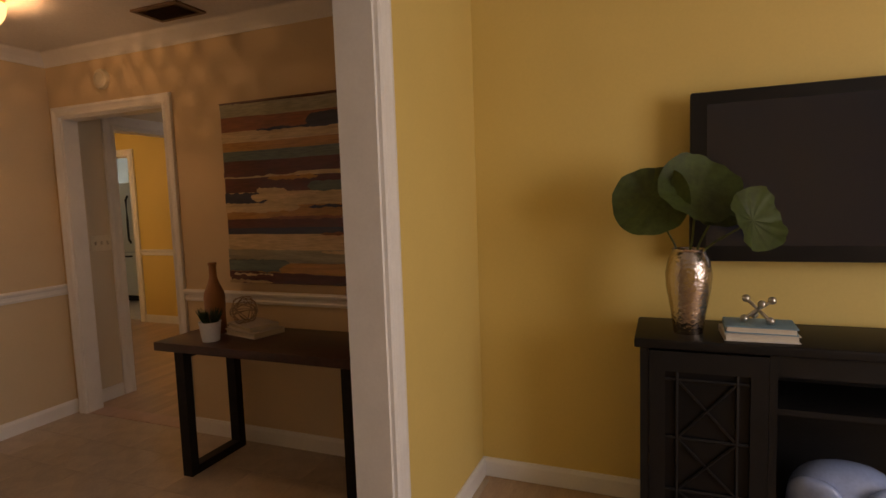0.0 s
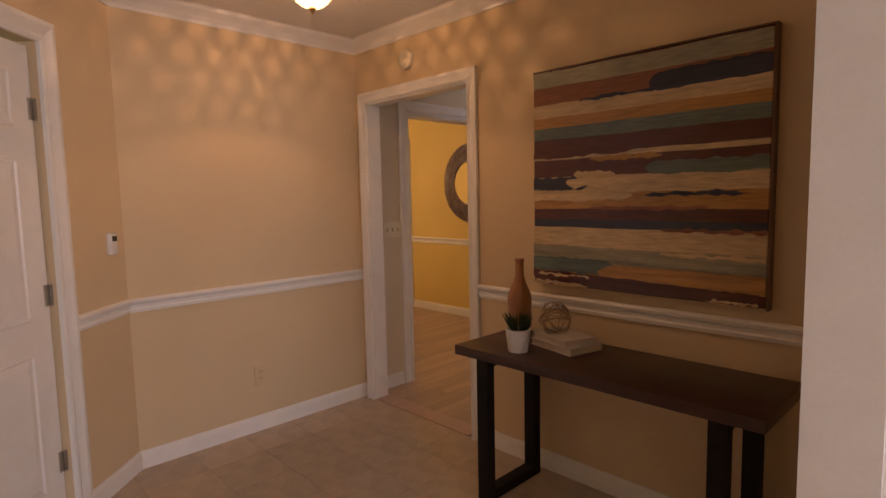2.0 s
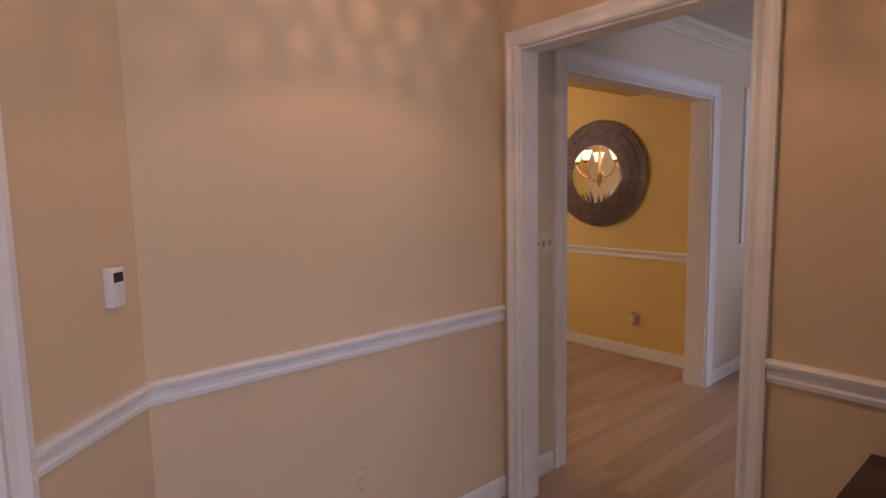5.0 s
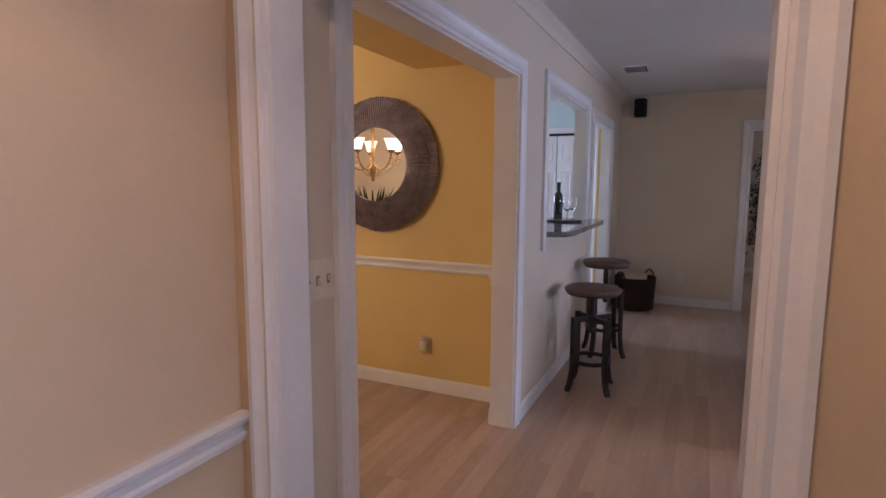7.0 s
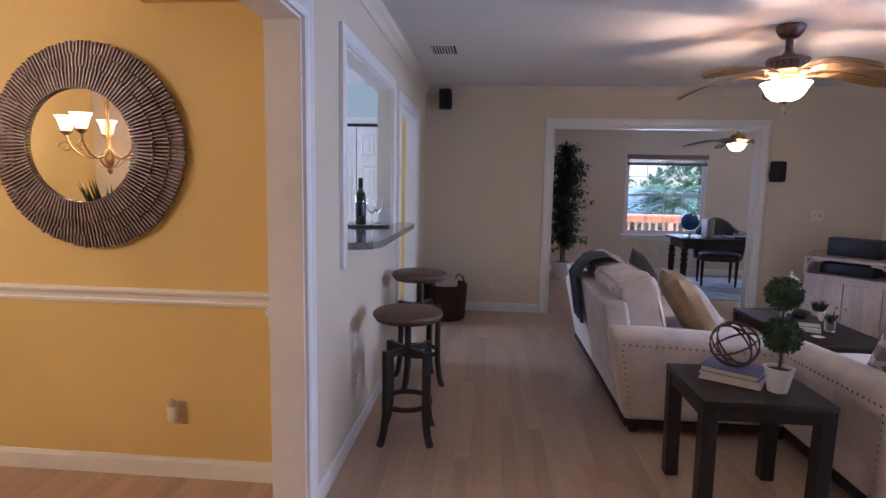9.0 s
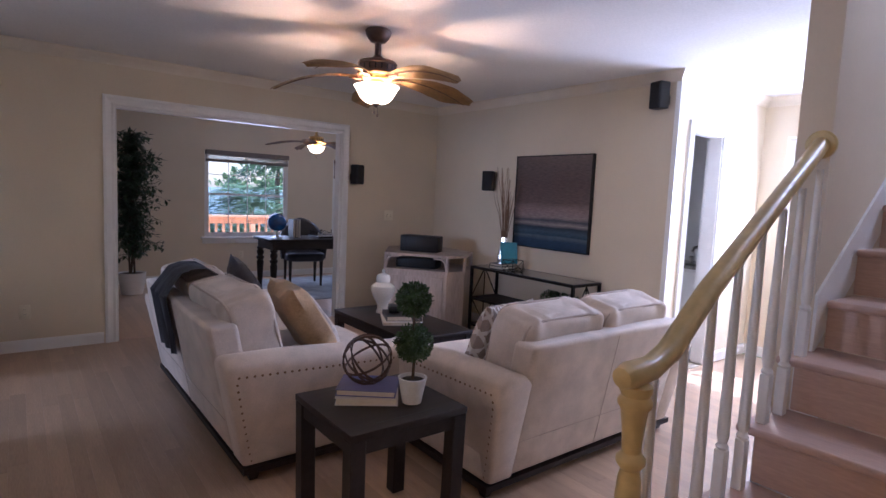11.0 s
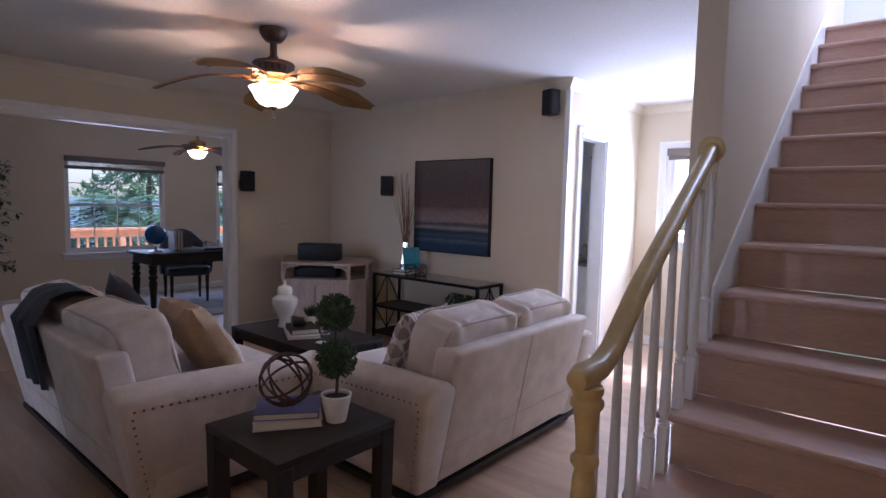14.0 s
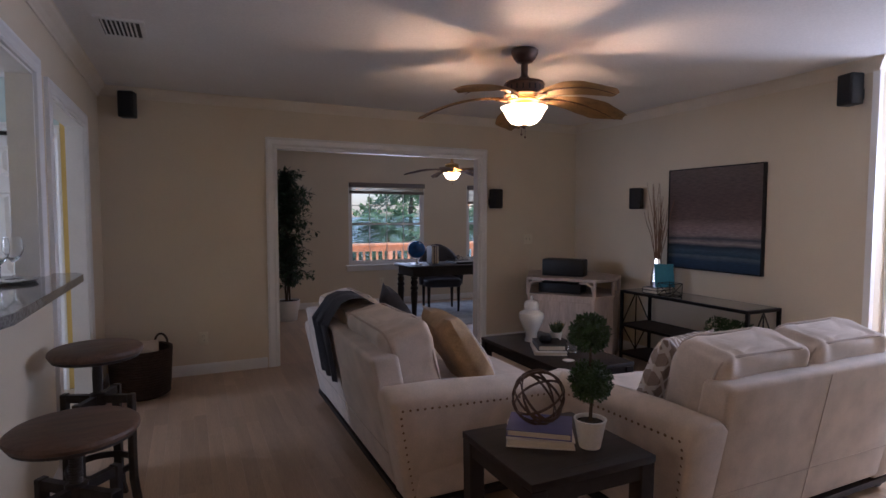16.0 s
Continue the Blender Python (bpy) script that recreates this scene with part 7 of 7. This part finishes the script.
bm = new_bm()
box(bm, -0.02, ml + 0.02, -0.02, md, mh - 0.035, mh)
soften(bm, 0.008, 3)
part("top", bm, LACQ, MC, smooth=True)


def console_board(name, *b):
    bm = new_bm()
    box(bm, *b)
    part(name, bm, LACQ, MC)


for x0_, x1_ in ((0, 0.03), (0.42, 0.445), (ml - 0.445, ml - 0.42), (ml - 0.03, ml)):
    console_board("side_panel", x0_, x1_, 0.0, md - 0.0125, 0.0, mh - 0.036)
console_board("back_panel", 0.0, ml, md - 0.012, md, 0.0, mh - 0.036)
for z, spans in ((0.06, ((0.0302, 0.4198), (0.4452, ml - 0.4452), (ml - 0.4198, ml - 0.0302))), (0.42, ((0.0302, 0.4198), (ml - 0.4198, ml - 0.0302))), (0.62, ((0.4452, ml - 0.4452),))):
    for x0_, x1_ in spans:
        console_board("shelf", x0_, x1_, 0.022, md - 0.0125, z, z + 0.02)
console_board("front_rail", 0.4452, ml - 0.4452, 0.0, 0.02, mh - 0.11, mh - 0.0362)
for x0_ in (0.032, ml - 0.418):
    w_ = 0.386
    bm = new_bm()
    f = 0.055
    for b in ((0, f, 0.06, 0.825), (w_ - f, w_, 0.06, 0.825), (f, w_ - f, 0.06, 0.115), (f, w_ - f, 0.75, 0.825)):
        box(bm, x0_ + b[0], x0_ + b[1], -0.004, 0.016, b[2], b[3])
    dr = part("door", bm, LACQ, MC)
    xa_, xb_, za_, zb_ = x0_ + f, x0_ + w_ - f, 0.115, 0.75
    bars = []
    for z in (za_ + 0.03, 0.30, 0.50, zb_ - 0.03):
        bars.append(([(xa_, 0.004, z), (xb_, 0.004, z)], 0.006))
    for x in (xa_ + 0.04, xb_ - 0.04):
        bars.append(([(x, 0.004, za_), (x, 0.004, zb_)], 0.006))
    for z0_, z1_ in ((0.145, 0.30), (0.30, 0.50), (0.50, 0.72)):
        bars.append(([(xa_ + 0.04, 0.004, z0_), (xb_ - 0.04, 0.004, z1_)], 0.005))
        bars.append(([(xb_ - 0.04, 0.004, z0_), (xa_ + 0.04, 0.004, z1_)], 0.005))
    for pts, rr in bars:
        bm = new_bm()
        tube(bm, pts, rr, 5)
        part("fret_bar", bm, LACQ, dr)
    bm = new_bm()
    box(bm, xa_ - 0.002, xb_ + 0.002, 0.011, 0.013, za_ - 0.002, zb_ + 0.002)
    part("pane", bm, SMOKE, dr, "dark smoked glass pane")
fv = thing("lotus_vase", pose(0.052, 2.145, mh + 0.001), "hammered silver vase holding big lotus leaves", "vase")
bm = new_bm()
lathe(bm, [(0.050, 0), (0.052, 0.008), (0.060, 0.07), (0.078, 0.17), (0.082, 0.225), (0.072, 0.28), (0.056, 0.308), (0.060, 0.318), (0.054, 0.318), (0.048, 0.30)], 36)
part("body", bm, HAMMER, fv, "hammered silver body", True)
for k, (px, py, pz, r, tx, ty) in enumerate(((-0.135, -0.03, 0.50, 0.142, 68, -12), (0.035, -0.02, 0.545, 0.145, 58, 18), (0.215, -0.10, 0.43, 0.112, 74, 40), (0.11, 0.05, 0.48, 0.125, 44, 30))):
    mm = Matrix.Translation((px, py, pz)) @ pose(0, 0, 0, tx, 0, ty)
    bm = new_bm()
    cen = bm.verts.new(mm @ Vector((0, 0, -0.028)))
    prev = None
    rings = []
    for q in range(1, 6):
        f = q / 5
        rings.append([bm.verts.new(mm @ Vector((r * f * math.cos(2 * math.pi * j / 36), r * f * math.sin(2 * math.pi * j / 36), -0.028 * (1 - f * f) + 0.017 * f * f * math.sin(2 * math.pi * j / 36 * 3 + k * 2) + 0.006 * f * math.sin(2 * math.pi * j / 36 * 11)))) for j in range(36)])
    for j in range(36):
        bm.faces.new((cen, rings[0][j], rings[0][(j + 1) % 36]))
    for a, b in zip(rings, rings[1:]):
        for j in range(36):
            bm.faces.new((a[j], b[j], b[(j + 1) % 36], a[(j + 1) % 36]))
    bmesh.ops.solidify(bm, geom=bm.faces[:], thickness=0.002)
    lf = part("leaf", bm, LOTUS, fv, "large round lotus leaf", True)
    bm = new_bm()
    e_ = mm @ Vector((0, 0, -0.03))
    tube(bm, [(0.01 * k - 0.02, 0, 0.26), (0.4 * e_.x, 0.4 * e_.y, 0.34), e_], 0.004, 6)
    part("stem", bm, LOTUS, lf, smooth=True)
book(pose(0.280, 2.13, mh + 0.001, 0, 0, 2), 0.235, 0.16, 0.026, BOOKW, "cream hardback book on the media console")
book(pose(0.283, 2.132, mh + 0.028, 0, 0, -2), 0.225, 0.155, 0.024, material("dusty_blue_book_cover", (0.17, 0.32, 0.42), 0.5, var=0.08, scale=12), "dusty blue hardback book on the media console")
jk = thing("jack_ornament", pose(0.280, 2.13, mh + 0.053), "silver toy jack ornament on two books", "ornament")
for k, d in enumerate((Vector((1, 0.2, 0.72)), Vector((-0.75, 0.5, 0.75)), Vector((0.1, -0.95, 0.55)))):
    d.normalize()
    bm = new_bm()
    c = Vector((0, 0, 0.048))
    tube(bm, [c - d * 0.052, c + d * 0.052], 0.006, 8)
    for s in (-1, 1):
        bmesh.ops.create_uvsphere(bm, u_segments=14, v_segments=9, radius=0.014, matrix=Matrix.Translation(c + d * 0.056 * s))
    part("bar", bm, CHROME, jk, "silver bar with ball ends", True)
orn = thing("ceramic_ornament", pose(0.56, 2.15, 0.082), "pale blue glazed ceramic ornament inside the console", "ornament")
bm = new_bm()
pillow(bm, Matrix.Translation((0, 0, 0.175)), 0.18, 0.11, 0.175, 0.8, 0.9, 28, 16)
part("body", bm, LIGHTB, orn, smooth=True)
for sx_ in (-1, 1):
    bm = new_bm()
    pillow(bm, Matrix.Translation((0.10 * sx_, -0.07, 0.22)) @ pose(0, 0, 0, 20, 0, 25 * sx_), 0.09, 0.035, 0.11, 0.8, 0.9)
    part("lobe", bm, LIGHTB, orn, "rounded glazed lobe", True)

# ---- bathroom ----
vn = thing("bathroom_vanity", pose(1.95, 5.98, 0, 0, 0, -90), "pale grey bathroom vanity with tap and basin top", "vanity")
bm = new_bm()
box(bm, -0.35, 0.45, 0.03, 0.49, 0.10, 0.80)
part("body", bm, TRIM, vn)
bm = new_bm()
box(bm, -0.37, 0.47, 0.0, 0.495, 0.80, 0.835)
soften(bm, 0.006, 2)
part("top", bm, GRANITE, vn, smooth=True)
for x in (-0.33, 0.06):
    bm = new_bm()
    box(bm, x, x + 0.36, 0.008, 0.029, 0.14, 0.77)
    soften(bm, 0.004, 1)
    dr = part("door", bm, TRIM, vn)
    bm = new_bm()
    lathe(bm, [(0.008, 0), (0.014, 0.012), (0.010, 0.02)], 10, Matrix.Translation((x + (0.32 if x < 0 else 0.04), 0.008, 0.70)) @ pose(0, 0, 0, 90))
    part("knob", bm, CHROME, dr, smooth=True)
bm = new_bm()
tube(bm, [(0.15, 0.40, 0.835), (0.15, 0.40, 0.95), (0.15, 0.36, 1.0), (0.15, 0.28, 0.99), (0.15, 0.26, 0.95)], 0.012, 9)
for x in (0.07, 0.23):
    lathe(bm, [(0.02, 0), (0.014, 0.03), (0.024, 0.05), (0.01, 0.06)], 10, Matrix.Translation((x, 0.40, 0.835)))
part("tap", bm, CHROME, vn, "chrome arched tap", True)
shw = thing("shower_head", pose(XF, 5.72, 1.93, 0, 0, -90), "bronze shower head on a curved arm", "shower")
bm = new_bm()
tube(bm, [(0, 0, 0), (0, -0.12, 0.05), (0, -0.22, 0.02)], 0.010, 8)
lathe(bm, [(0.012, 0.03), (0.045, 0.0), (0.047, -0.008), (0.02, -0.01)], 16, Matrix.Translation((0, -0.24, -0.01)) @ pose(0, 0, 0, -25))
part("arm", bm, BRONZE, shw, smooth=True)
bm = new_bm()
box(bm, XE - 0.004, XE + 0.022, YH - 0.022, YH - 0.001, 0.095, ZC - 0.086)
box(bm, XE - 0.022, XE - 0.0045, YH - 0.022, YH + 0.02, 0.095, ZC - 0.086)
structure("trim_corner_bead", bm, TRIM, "white corner bead at the hall corner", "trim")

# ---- floor pieces ----
tile_me = {}


def piece_mesh(name, sx, sy, h, bev, mat):
    bm = new_bm()
    box(bm, -sx / 2, sx / 2, -sy / 2, sy / 2, -h, 0)
    top = [v for v in bm.verts if v.co.z > -h / 2]
    bmesh.ops.bevel(bm, geom=[e for e in bm.edges if all(v.co.z > -h / 2 for v in e.verts)], offset=bev, segments=1, affect="EDGES")
    me = bpy.data.meshes.new(name)
    bm.to_mesh(me)
    bm.free()
    me.materials.append(mat)
    return me


def random_tint(mat, amount):
    """Varies a material's colour from piece to piece."""
    n, l = mat.node_tree.nodes, mat.node_tree.links
    b = n["Principled BSDF"]
    src = b.inputs["Base Color"].links[0].from_socket
    oi = n.new("ShaderNodeObjectInfo")
    mr = n.new("ShaderNodeMapRange")
    mr.inputs["To Min"].default_value, mr.inputs["To Max"].default_value = 1 - amount, 1 + amount
    l.new(oi.outputs["Random"], mr.inputs[0])
    sc = n.new("ShaderNodeVectorMath")
    sc.operation = "SCALE"
    l.new(src, sc.inputs[0])
    l.new(mr.outputs[0], sc.inputs["Scale"])
    l.new(sc.outputs[0], b.inputs["Base Color"])
    return mat


floor_foyer = bpy.data.objects["floor_foyer"]
TILEP = random_tint(material("beige_foyer_tile", (0.47, 0.38, 0.29), 0.30, var=0.14, scale=9, fine=0.06, fscale=60, bump=0.05, bscale=40), 0.08)
me = piece_mesh("tile", 0.3030, 0.3030, 0.006, 0.0006, TILEP)
for i in range(11):
    for j in range(12):
        x, y = -3.88 + 0.152 + i * 0.304, YF - 0.152 - j * 0.304
        if x > -0.85 or x - XW + 0.15 < 0 or (x + y) < -3.1:
            continue
        t = new("tile", me)
        t.location = (x, y, 0.0)
        t.parent = floor_foyer
floor = bpy.data.objects["floor"]
OAKP = random_tint(material("pickled_oak_plank", (0.455, 0.315, 0.21), 0.30, var=0.10, scale=2.2, fine=0.11, fscale=24, bump=0.05, bscale=50, stretch=(9, 0.7, 1)), 0.14)
meshes = [piece_mesh("plank", 0.0802, L_, 0.011, 0.0004, OAKP) for L_ in (0.7994, 1.0994, 1.3994)]
rng = random.Random(5)
count = 0
rest = new_bm()


def joined_plank(x, y, L_):
    vs = box(rest, x - 0.0401, x + 0.0401, y - L_ / 2, y + L_ / 2, -0.011, 0.0)


for i in range(62):
    x = XW + 0.04 + i * 0.0805
    if x > 1.0:
        break
    y = YF + 0.12 - rng.uniform(0, 0.8)
    while y < YN + 0.02:
        k = rng.randrange(3)
        L_ = (0.8, 1.1, 1.4)[k]
        lo, hi = max(y, YF + 0.11), min(y + L_, YN + 0.05)
        if hi - lo > 0.05:
            full = lo == y and hi == y + L_
            if full and count < 290 and x < 0.2:
                p = new("plank", meshes[k])
                p.location = (x, y + L_ / 2, 0.0)
                p.parent = floor
                count += 1
            else:
                joined_plank(x, (lo + hi) / 2, hi - lo - 0.0006)
        y += L_
for i in range(45):
    x = -7.46 + i * 0.0805
    if x < XW - 0.03:
        y = 1.2
        while y < 4.78:
            L_ = rng.choice((0.8, 1.1, 1.4))
            joined_plank(x, (y + min(y + L_, 4.78)) / 2, min(L_, 4.78 - y) - 0.0006)
            y += L_
for i in range(82):
    x = -3.16 + i * 0.0805
    y = YN + 0.06
    while y < SY:
        L_ = rng.choice((0.8, 1.1, 1.4))
        joined_plank(x, (y + min(y + L_, SY)) / 2, min(L_, SY - y) - 0.0006)
        y += L_
OAKJ = material("pickled_oak_boards", (0.455, 0.315, 0.21), 0.30, var=0.10, scale=2.2, fine=0.11, fscale=24, bump=0.05, bscale=50, stretch=(9, 0.7, 1))
nj, lj = OAKJ.node_tree.nodes, OAKJ.node_tree.links
ge = nj.new("ShaderNodeNewGeometry")
mr = nj.new("ShaderNodeMapRange")
mr.inputs["To Min"].default_value, mr.inputs["To Max"].default_value = 0.86, 1.14
lj.new(ge.outputs["Random Per Island"], mr.inputs[0])
sc = nj.new("ShaderNodeVectorMath")
sc.operation = "SCALE"
lj.new(nj["Principled BSDF"].inputs["Base Color"].links[0].from_socket, sc.inputs[0])
lj.new(mr.outputs[0], sc.inputs["Scale"])
lj.new(sc.outputs[0], nj["Principled BSDF"].inputs["Base Color"])
tagged(part("planks", rest, OAKJ, floor), kind="stuff")
